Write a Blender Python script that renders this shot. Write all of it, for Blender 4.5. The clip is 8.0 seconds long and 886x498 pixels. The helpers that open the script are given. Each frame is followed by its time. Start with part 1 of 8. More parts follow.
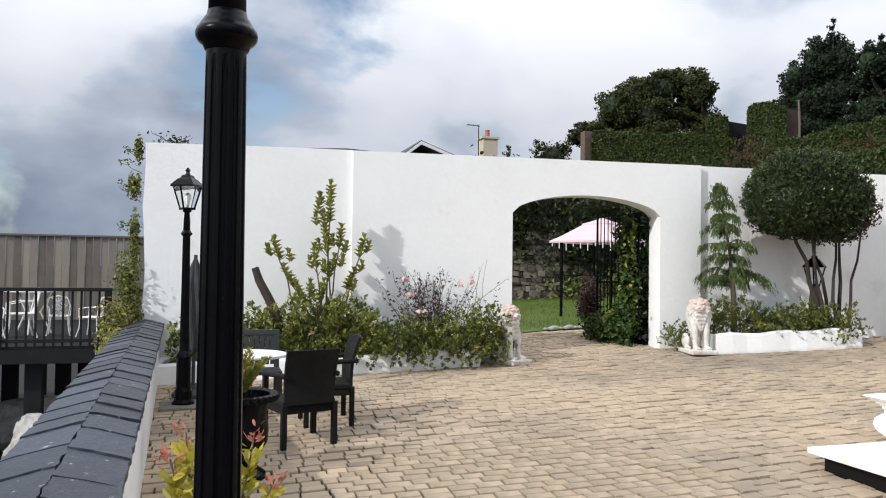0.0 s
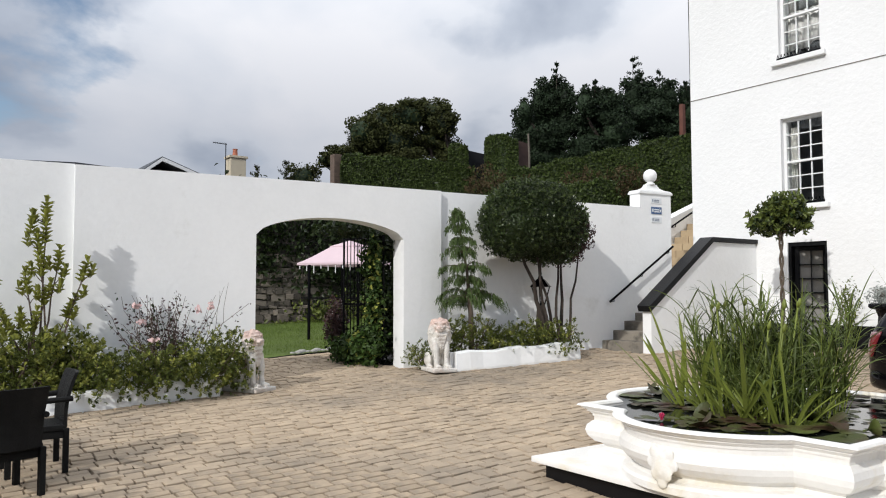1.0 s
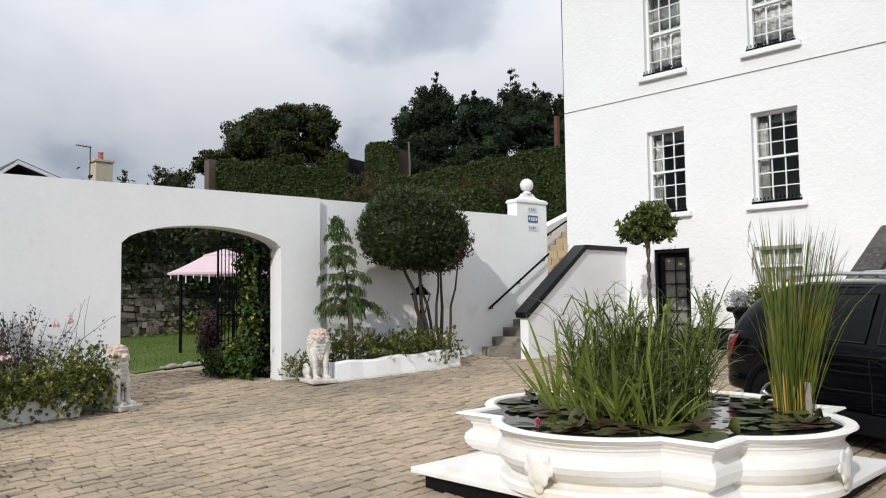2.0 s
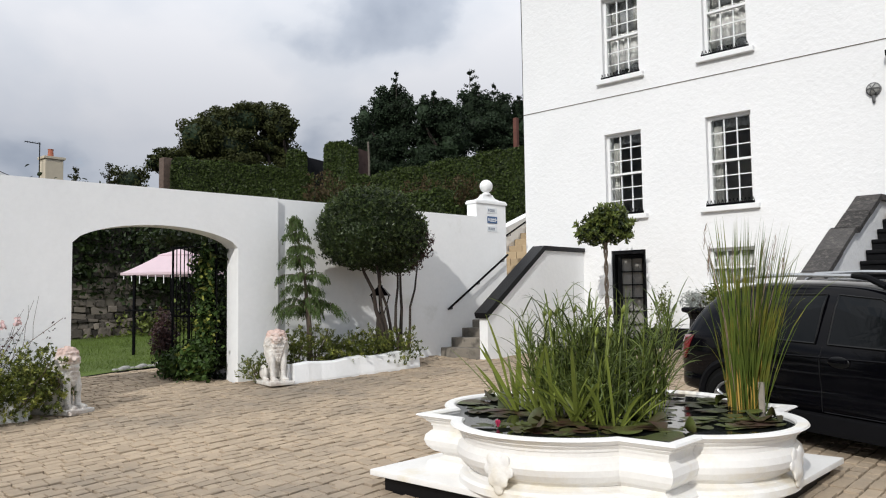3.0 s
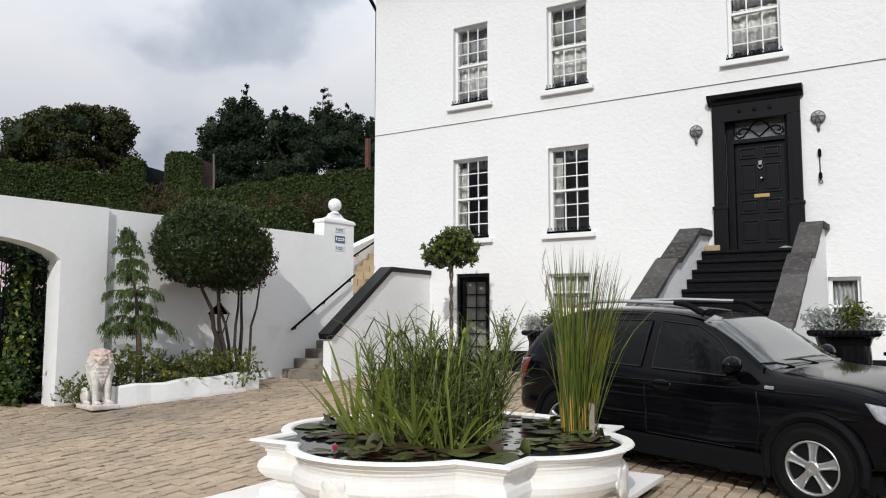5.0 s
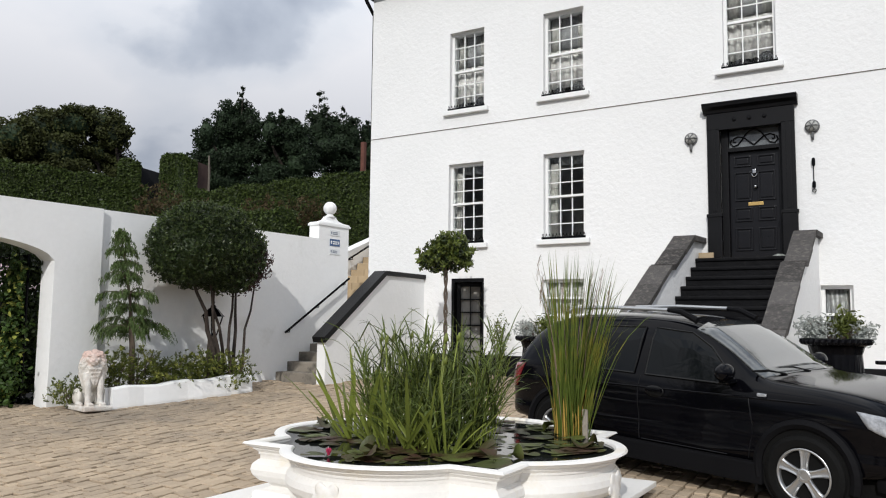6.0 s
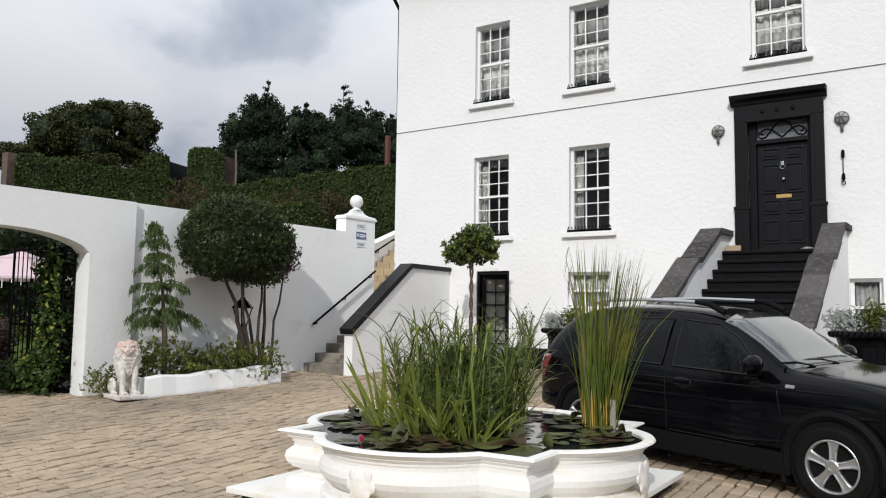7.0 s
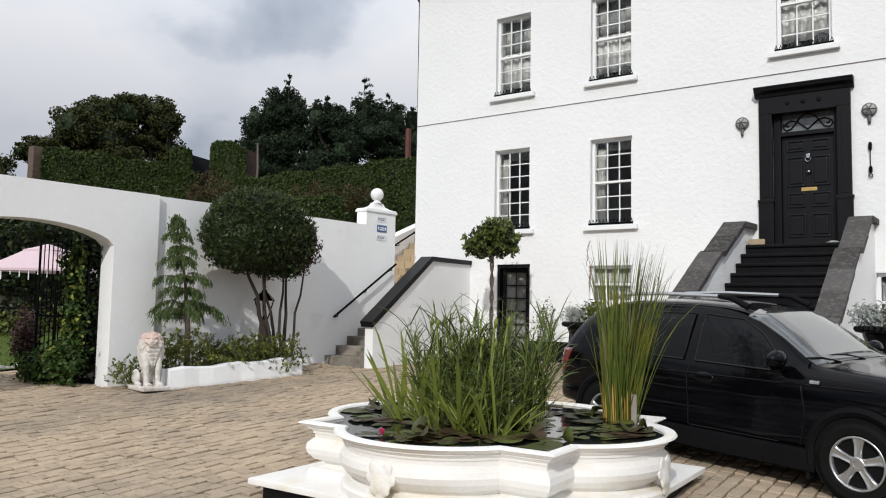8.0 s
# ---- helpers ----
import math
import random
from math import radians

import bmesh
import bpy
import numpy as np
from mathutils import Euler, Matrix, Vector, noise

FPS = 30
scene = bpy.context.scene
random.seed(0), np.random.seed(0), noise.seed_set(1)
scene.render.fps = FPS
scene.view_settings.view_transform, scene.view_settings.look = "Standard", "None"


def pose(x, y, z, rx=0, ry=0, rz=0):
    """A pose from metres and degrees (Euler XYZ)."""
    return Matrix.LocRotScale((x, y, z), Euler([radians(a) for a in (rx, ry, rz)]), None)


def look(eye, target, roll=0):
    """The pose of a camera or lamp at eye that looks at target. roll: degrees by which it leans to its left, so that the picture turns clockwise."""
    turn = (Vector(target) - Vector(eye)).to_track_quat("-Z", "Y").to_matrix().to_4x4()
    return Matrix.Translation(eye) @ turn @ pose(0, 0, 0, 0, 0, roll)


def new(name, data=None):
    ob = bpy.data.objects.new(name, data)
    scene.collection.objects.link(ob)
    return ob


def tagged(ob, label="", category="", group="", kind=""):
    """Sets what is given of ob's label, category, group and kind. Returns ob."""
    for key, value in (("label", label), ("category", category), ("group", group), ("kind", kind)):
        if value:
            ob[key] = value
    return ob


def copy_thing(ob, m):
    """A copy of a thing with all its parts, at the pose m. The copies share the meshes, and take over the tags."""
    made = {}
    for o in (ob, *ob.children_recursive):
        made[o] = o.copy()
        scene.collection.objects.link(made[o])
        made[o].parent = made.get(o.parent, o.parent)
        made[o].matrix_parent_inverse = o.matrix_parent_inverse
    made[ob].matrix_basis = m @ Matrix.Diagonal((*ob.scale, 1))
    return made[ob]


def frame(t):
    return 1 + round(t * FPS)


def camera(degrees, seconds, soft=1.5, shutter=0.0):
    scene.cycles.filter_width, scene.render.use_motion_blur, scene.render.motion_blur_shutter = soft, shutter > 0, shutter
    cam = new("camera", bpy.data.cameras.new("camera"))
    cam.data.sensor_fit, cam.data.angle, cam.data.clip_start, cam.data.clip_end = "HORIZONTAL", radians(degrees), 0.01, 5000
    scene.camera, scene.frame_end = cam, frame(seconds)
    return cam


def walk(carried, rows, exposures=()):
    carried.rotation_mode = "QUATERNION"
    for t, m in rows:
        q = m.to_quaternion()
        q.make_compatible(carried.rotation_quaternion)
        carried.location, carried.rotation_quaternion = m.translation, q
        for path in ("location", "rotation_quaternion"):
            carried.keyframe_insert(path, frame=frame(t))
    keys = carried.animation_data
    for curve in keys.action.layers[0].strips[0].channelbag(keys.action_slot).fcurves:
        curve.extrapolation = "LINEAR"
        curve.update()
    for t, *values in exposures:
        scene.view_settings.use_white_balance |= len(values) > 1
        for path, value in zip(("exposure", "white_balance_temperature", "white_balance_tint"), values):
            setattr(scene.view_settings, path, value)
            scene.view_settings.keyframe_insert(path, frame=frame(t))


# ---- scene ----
cam = camera(59.85, 8.0, soft=1.1)
PATH = [
    (0, look((-0.000, 0.000, 1.600), (-9.560, 2.923, 1.842), 0.77)),
    (0.5, look((-0.025, 0.076, 1.600), (-8.915, 4.635, 2.022), 0.46)),
    (1, look((-0.049, 0.152, 1.613), (-8.203, 5.914, 2.161), -0.05)),
    (1.5, look((-0.074, 0.214, 1.622), (-7.623, 6.744, 2.237), -0.52)),
    (3, look((-0.119, 0.235, 1.634), (-6.911, 7.547, 2.268), -0.80)),
    (3.5, look((-0.119, 0.226, 1.637), (-6.651, 7.770, 2.284), -0.71)),
    (4, look((-0.132, 0.253, 1.632), (-6.281, 8.109, 2.320), -0.57)),
    (4.5, look((-0.139, 0.309, 1.632), (-5.807, 8.511, 2.415), -0.25)),
    (5, look((-0.140, 0.338, 1.638), (-5.372, 8.814, 2.526), 0.08)),
    (6.5, look((-0.140, 0.268, 1.639), (-5.313, 8.772, 2.593), 0.74)),
    (7, look((-0.137, 0.202, 1.617), (-5.558, 8.562, 2.473), 0.82)),
    (7.5, look((-0.137, 0.198, 1.622), (-5.725, 8.454, 2.408), 0.92)),
    (8, look((-0.141, 0.210, 1.623), (-5.786, 8.429, 2.383), 1.03)),
]
walk(cam, PATH, exposures=[(0, 0.27), (0.5, 0.14), (1.0, 0.0), (1.5, -0.06), (3.0, -0.08), (4.5, -0.14), (6.5, -0.14), (8.0, -0.14)])

# ---- light ----
SUN_TO = Vector((0.27, -0.81, 0.52)).normalized()
world = bpy.data.worlds.new("world")
scene.world = world
world.use_nodes = True
wn, wl = world.node_tree.nodes, world.node_tree.links
wn.clear()
sky = wn.new("ShaderNodeTexSky")
sky.sky_type = "NISHITA"
sky.sun_disc = False
sky.sun_elevation = math.asin(SUN_TO.z)
sky.sun_rotation = math.atan2(SUN_TO.x, SUN_TO.y)
sky_bg = wn.new("ShaderNodeBackground")
sky_bg.inputs[1].default_value = 0.12
cloud_bg = wn.new("ShaderNodeBackground")
cloud_bg.inputs[1].default_value = 1.75
wcoord = wn.new("ShaderNodeTexCoord")
wmap = wn.new("ShaderNodeMapping")
wmap.inputs["Scale"].default_value = (1.0, 1.0, 1.8)
wmap.inputs["Location"].default_value = (0.35, 0.1, 0.0)
wl.new(wcoord.outputs["Generated"], wmap.inputs[0])


def world_noise(scale, detail, rough, dist=0.0):
    n = wn.new("ShaderNodeTexNoise")
    n.inputs["Scale"].default_value = scale
    n.inputs["Detail"].default_value = detail
    n.inputs["Roughness"].default_value = rough
    n.inputs["Distortion"].default_value = dist
    wl.new(wmap.outputs[0], n.inputs["Vector"])
    return n.outputs[0]


def world_ramp(src, stops):
    r = wn.new("ShaderNodeValToRGB")
    while len(r.color_ramp.elements) < len(stops):
        r.color_ramp.elements.new(0.5)
    for e, (p, c) in zip(r.color_ramp.elements, stops):
        e.position, e.color = p, (*c, 1)
    wl.new(src, r.inputs[0])
    return r.outputs[0]


cover = world_ramp(world_noise(2.1, 8, 0.55, 0.3), [(0.37, (0, 0, 0)), (0.435, (1, 1, 1))])
shade = world_ramp(world_noise(2.3, 8, 0.47, 0.15), [(0.36, (0.33, 0.38, 0.47)), (0.46, (0.58, 0.63, 0.71)), (0.50, (0.80, 0.83, 0.88)), (0.58, (0.92, 0.925, 0.95))])
sep = wn.new("ShaderNodeSeparateXYZ")
wl.new(wcoord.outputs["Generated"], sep.inputs[0])
low = world_ramp(sep.outputs["Z"], [(0.02, (0.25, 0.275, 0.31)), (0.20, (0.385, 0.395, 0.42)), (0.36, (0.60, 0.605, 0.62)), (0.65, (1, 1, 1))])
dim = wn.new("ShaderNodeMix")
dim.data_type, dim.blend_type = "RGBA", "MULTIPLY"
dim.inputs[0].default_value = 1.0
wl.new(shade, dim.inputs[6])
wl.new(low, dim.inputs[7])
wl.new(dim.outputs[2], cloud_bg.inputs[0])
wl.new(sky.outputs[0], sky_bg.inputs[0])
wmix = wn.new("ShaderNodeMixShader")
wl.new(cover, wmix.inputs[0])
wl.new(sky_bg.outputs[0], wmix.inputs[1])
wl.new(cloud_bg.outputs[0], wmix.inputs[2])
wout = wn.new("ShaderNodeOutputWorld")
wl.new(wmix.outputs[0], wout.inputs[0])

sun = new("sun", bpy.data.lights.new("sun", "SUN"))
sun.data.energy, sun.data.angle, sun.data.color = 2.5, radians(0.6), (1.0, 0.985, 0.955)
sun.matrix_world = look(SUN_TO * 30, (0, 0, 0))


# ---- materials ----
def mat(name, color, rough=0.7, metal=0.0, var=0.15, scale=3.0, fine=40.0, bump=0.15, bump_scale=60.0, spread=0.0, stain=None, stain_at=(0.55, 0.72), stain_scale=1.2, coat=0.0, rand=0.0, trans=0.0, spec=0.5):
    """Two scales of noise over a base colour, fine relief, and an optional stain with a shape of its own."""
    m = bpy.data.materials.new(name)
    m.use_nodes = True
    nt, ln = m.node_tree.nodes, m.node_tree.links
    b = nt["Principled BSDF"]
    b.inputs["Metallic"].default_value = metal
    b.inputs["Coat Weight"].default_value = coat
    b.inputs["Specular IOR Level"].default_value = spec
    co = nt.new("ShaderNodeTexCoord")

    def nz(s, detail=4.0, r=0.6):
        n = nt.new("ShaderNodeTexNoise")
        n.inputs["Scale"].default_value, n.inputs["Detail"].default_value, n.inputs["Roughness"].default_value = s, detail, r
        ln.new(co.outputs["Object"], n.inputs["Vector"])
        return n.outputs[0]

    def math_node(op, a, c):
        n = nt.new("ShaderNodeMath")
        n.operation = op
        for i, v in enumerate((a, c)):
            if isinstance(v, (int, float)):
                n.inputs[i].default_value = v
            else:
                ln.new(v, n.inputs[i])
        return n.outputs[0]

    big, small = nz(scale), nz(fine)
    total = math_node("ADD", math_node("MULTIPLY", big, 0.6), math_node("MULTIPLY", small, 0.4))
    if rand:
        info = nt.new("ShaderNodeObjectInfo")
        geo = nt.new("ShaderNodeNewGeometry")
        r = math_node("FRACT", math_node("ADD", info.outputs["Random"], geo.outputs["Random Per Island"]), 0.0)
        total = math_node("ADD", math_node("MULTIPLY", total, 1 - rand), math_node("MULTIPLY", r, rand))
    gain = nt.new("ShaderNodeMapRange")
    gain.inputs["From Min"].default_value, gain.inputs["From Max"].default_value = (0.25, 0.75) if not rand else (0.1, 0.9)
    gain.inputs["To Min"].default_value, gain.inputs["To Max"].default_value = 1 - var, 1 + var
    ln.new(total, gain.inputs[0])
    mul = nt.new("ShaderNodeVectorMath")
    mul.operation = "SCALE"
    mul.inputs[0].default_value = color
    ln.new(gain.outputs[0], mul.inputs["Scale"])
    out = mul.outputs[0]
    if stain:
        ramp = nt.new("ShaderNodeMapRange")
        ramp.inputs["From Min"].default_value, ramp.inputs["From Max"].default_value = stain_at
        ln.new(nz(stain_scale, 6.0, 0.65), ramp.inputs[0])
        mix = nt.new("ShaderNodeMix")
        mix.data_type = "RGBA"
        ln.new(ramp.outputs[0], mix.inputs[0])
        ln.new(out, mix.inputs[6])
        mix.inputs[7].default_value = (*stain, 1)
        out = mix.outputs[2]
    ln.new(out, b.inputs["Base Color"])
    rr = nt.new("ShaderNodeMapRange")
    rr.inputs["To Min"].default_value, rr.inputs["To Max"].default_value = max(0.02, rough - 0.08), min(1.0, rough + 0.08)
    ln.new(small, rr.inputs[0])
    ln.new(rr.outputs[0], b.inputs["Roughness"])
    if bump:
        bn = nt.new("ShaderNodeBump")
        bn.inputs["Strength"].default_value, bn.inputs["Distance"].default_value = bump, 0.02
        ln.new(nz(bump_scale, 5.0), bn.inputs["Height"])
        ln.new(bn.outputs[0], b.inputs["Normal"])
    if trans:
        t = nt.new("ShaderNodeBsdfTranslucent")
        ln.new(out, t.inputs["Color"])
        ms = nt.new("ShaderNodeMixShader")
        ms.inputs[0].default_value = trans
        ln.new(b.outputs[0], ms.inputs[1])
        ln.new(t.outputs[0], ms.inputs[2])
        ln.new(ms.outputs[0], nt["Material Output"].inputs[0])
    return m


def glass_mat(name, tint, rough=0.02):
    m = bpy.data.materials.new(name)
    m.use_nodes = True
    nt, ln = m.node_tree.nodes, m.node_tree.links
    b = nt["Principled BSDF"]
    b.inputs["Base Color"].default_value = (*tint, 1)
    b.inputs["Roughness"].default_value = rough
    b.inputs["Transmission Weight"].default_value = 1.0
    b.inputs["IOR"].default_value = 1.22
    b.inputs["Specular IOR Level"].default_value = 0.9
    return m


M_RENDER = mat("roughcast_white", (0.82, 0.818, 0.81), 0.75, var=0.045, scale=0.7, fine=9, bump=0.75, bump_scale=11, stain=(0.70, 0.69, 0.67), stain_at=(0.62, 0.8), stain_scale=6)
M_WALL = mat("painted_wall", (0.87, 0.87, 0.86), 0.7, var=0.05, scale=1.1, fine=14, bump=0.35, bump_scale=9, stain=(0.62, 0.61, 0.56), stain_at=(0.62, 0.85), stain_scale=0.9)
M_PAINT = mat("white_paint", (0.82, 0.82, 0.81), 0.45, var=0.04, bump=0.05)
M_BLACK = mat("black_paint", (0.007, 0.007, 0.008), 0.4, var=0.3, bump=0.08, bump_scale=90, spec=0.16)
M_IRON = mat("black_iron", (0.004, 0.004, 0.005), 0.24, var=0.4, fine=60, bump=0.05, bump_scale=120, spec=0.10)
M_DOORBLACK = mat("door_gloss_black", (0.005, 0.005, 0.007), 0.3, var=0.3, bump=0.06, bump_scale=60, spec=0.28)
M_GLASS = glass_mat("window_glass", (0.9, 0.93, 0.93))
M_DARK = mat("dark_room", (0.03, 0.03, 0.032), 0.9, var=0.3, bump=0)
M_CURTAIN = mat("curtain_cloth", (0.27, 0.26, 0.24), 0.9, var=0.15, scale=6, bump=0.2, bump_scale=30)
M_LACE = mat("lace_curtain", (0.46, 0.44, 0.42), 0.9, var=0.22, scale=9, fine=60, bump=0.3, bump_scale=40, trans=0.2)
M_FROST = mat("grey_blind", (0.19, 0.19, 0.19), 0.8, var=0.3, scale=5, bump=0.1)
M_SLATE = mat("grey_slate", (0.080, 0.075, 0.072), 0.8, spec=0.2, var=0.8, scale=8, fine=55, bump=1.0, bump_scale=32, stain=(0.17, 0.155, 0.14), stain_at=(0.50, 0.75), stain_scale=14, rand=0.45)
M_BLUESLATE = mat("blue_slate", (0.037, 0.044, 0.059), 0.45, var=0.6, scale=4, fine=50, bump=0.8, bump_scale=14, stain=(0.40, 0.40, 0.39), stain_at=(0.65, 0.70), stain_scale=16, rand=0.5, spec=0.3)
M_SAND = mat("sandstone", (0.42, 0.32, 0.2), 0.85, var=0.25, scale=4, bump=0.4, rand=0.4)
M_STEP = mat("worn_stone_step", (0.25, 0.22, 0.18), 0.85, var=0.5, scale=4, bump=0.6, rand=0.4, stain=(0.07, 0.065, 0.055), stain_at=(0.5, 0.7), stain_scale=3)
M_BRASS = mat("brass", (0.62, 0.42, 0.16), 0.35, metal=1.0, var=0.2, bump=0.05)
M_CHROME = mat("chrome", (0.6, 0.6, 0.6), 0.2, metal=1.0, var=0.1, bump=0.0)
M_GROUT = mat("paving_bed", (0.012, 0.010, 0.009), 0.95, var=0.3, scale=2, fine=60, bump=0.5)


# ---- building helpers ----
def part(name, bm, material, parent=None, label="", smooth=False, kind=""):
    me = bpy.data.meshes.new(name)
    bm.to_mesh(me)
    bm.free()
    if smooth:
        for p in me.polygons:
            p.use_smooth = True
    me.materials.append(material)
    ob = new(name, me)
    if parent is not None:
        ob.parent = parent
    return tagged(ob, label, "", "", kind)


def thing(name, m, label, category, group="", kind=""):
    e = new(name)
    e.empty_display_size = 0.2
    e.matrix_world = m
    return tagged(e, label, category, group, kind)


def add_box(bm, lo, hi, bevel=0.0, m=None):
    x0, y0, z0 = lo
    x1, y1, z1 = hi
    r = bmesh.ops.create_cube(bm, size=1.0)
    vs = r["verts"]
    bmesh.ops.transform(bm, matrix=Matrix.Translation(((x0 + x1) / 2, (y0 + y1) / 2, (z0 + z1) / 2)) @ Matrix.Diagonal((x1 - x0, y1 - y0, z1 - z0, 1)), verts=vs)
    if bevel:
        es = list({e for v in vs for e in v.link_edges})
        r2 = bmesh.ops.bevel(bm, geom=es, offset=bevel, segments=2, affect="EDGES", profile=0.7)
        vs = list({v for f in r2["faces"] for v in f.verts} | {v for v in vs if v.is_valid})
    if m is not None:
        bmesh.ops.transform(bm, matrix=m, verts=vs)
    return vs


def box(lo, hi, bevel=0.0, m=None):
    bm = bmesh.new()
    add_box(bm, lo, hi, bevel, m)
    return bm


def add_tube(bm, pts, radii, sides=8, cap=True):
    """A tube through pts; radii is one number or one for each point."""
    pts = [Vector(p) for p in pts]
    if isinstance(radii, (int, float)):
        radii = [radii] * len(pts)
    rings, side = [], None
    for i, p in enumerate(pts):
        d = (pts[min(i + 1, len(pts) - 1)] - pts[max(i - 1, 0)]).normalized()
        if side is None:
            side = d.cross(Vector((0, 0, 1)) if abs(d.z) < 0.9 else Vector((1, 0, 0))).normalized()
        else:
            side = (side - d * side.dot(d)).normalized()
        up = d.cross(side)
        rings.append([bm.verts.new(p + (side * math.cos(a) + up * math.sin(a)) * radii[i]) for a in [2 * math.pi * k / sides for k in range(sides)]])
    for a, b in zip(rings, rings[1:]):
        for k in range(sides):
            bm.faces.new((a[k], a[(k + 1) % sides], b[(k + 1) % sides], b[k]))
    if cap:
        bm.faces.new(rings[0][::-1])
        bm.faces.new(rings[-1])


def tube(pts, radii, sides=8):
    bm = bmesh.new()
    add_tube(bm, pts, radii, sides)
    return bm


def lathe(profile, sides=32, outline=None, bm=None, cap_top=True, cap_bottom=True):
    """Turn (radius, z) pairs round the z axis; outline(angle) may scale the radius."""
    bm = bm or bmesh.new()
    rings = []
    for r, z in profile:
        ring = []
        for k in range(sides):
            a = 2 * math.pi * k / sides
            q = r * (outline(a, z) if outline else 1.0)
            ring.append(bm.verts.new((q * math.cos(a), q * math.sin(a), z)))
        rings.append(ring)
    for a, b in zip(rings, rings[1:]):
        for k in range(sides):
            bm.faces.new((a[k], a[(k + 1) % sides], b[(k + 1) % sides], b[k]))
    if cap_bottom:
        bm.faces.new(rings[0][::-1])
    if cap_top:
        bm.faces.new(rings[-1])
    return bm


def prism(outline, axis, lo, hi, bm=None):
    """Extrude a flat outline (list of 2D points) along an axis: 'x' takes (y, z), 'y' takes (x, z), 'z' takes (x, y)."""
    bm = bm or bmesh.new()

    def place(p, h):
        return {"x": (h, p[0], p[1]), "y": (p[0], h, p[1]), "z": (p[0], p[1], h)}[axis]

    a = [bm.verts.new(place(p, lo)) for p in outline]
    b = [bm.verts.new(place(p, hi)) for p in outline]
    n = len(outline)
    for k in range(n):
        bm.faces.new((a[k], a[(k + 1) % n], b[(k + 1) % n], b[k]))
    bm.faces.new(a[::-1])
    bm.faces.new(b)
    bmesh.ops.recalc_face_normals(bm, faces=bm.faces)
    return bm


def ground_z(x, y):
    return -0.3 - 0.0272 * x + 0.0419 * y


# ---- ground ----
def land_z(x, y):
    """Height of the land: sloping court, low shore beside it, terraced garden behind the wall."""
    if y < -0.75:
        return -1.15 - 0.05 * min(4, -y - 0.8)
    if x < -20.4:
        return 4.35 + min(3.0, (-20.4 - x) * 0.11)
    if x < -12.7 and y > 14.3:
        return 3.3 + min(1.0, max(0, y - 16) * 0.1)
    return ground_z(max(-15, min(6, x)), max(-6, min(15, y)))


def make_ground():
    bm = bmesh.new()
    vs = {}
    xs = [-900, -300, -120, -60, -35, -26, -20.6, -20.35, -16, -12.9, -12.5, -10, -7, -4, -1, 2, 6, 12, 30, 120, 900]
    ys = [-900, -300, -100, -40, -20, -10, -5, -2.2, -0.8, -0.7, 0.0, 3, 6, 9, 12, 14.2, 14.5, 20, 30, 60, 120, 300, 900]
    for i, x in enumerate(xs):
        for j, y in enumerate(ys):
            vs[i, j] = bm.verts.new((x, y, land_z(x, y) - 0.03))
    for i in range(len(xs) - 1):
        for j in range(len(ys) - 1):
            bm.faces.new((vs[i, j], vs[i + 1, j], vs[i + 1, j + 1], vs[i, j + 1]))
    return tagged(part("ground", bm, M_GROUT), "grey-brown courtyard bed and earth reaching into the distance", "ground", kind="structure")


make_ground()

# ---- the garden wall with its arch ----
WALL_TURN = Matrix.Translation((-11.2, 7.25, 0)) @ Matrix.Rotation(radians(-5.48), 4, "Z")
# in the wall's frame: y runs along the wall towards the house, x points into the courtyard


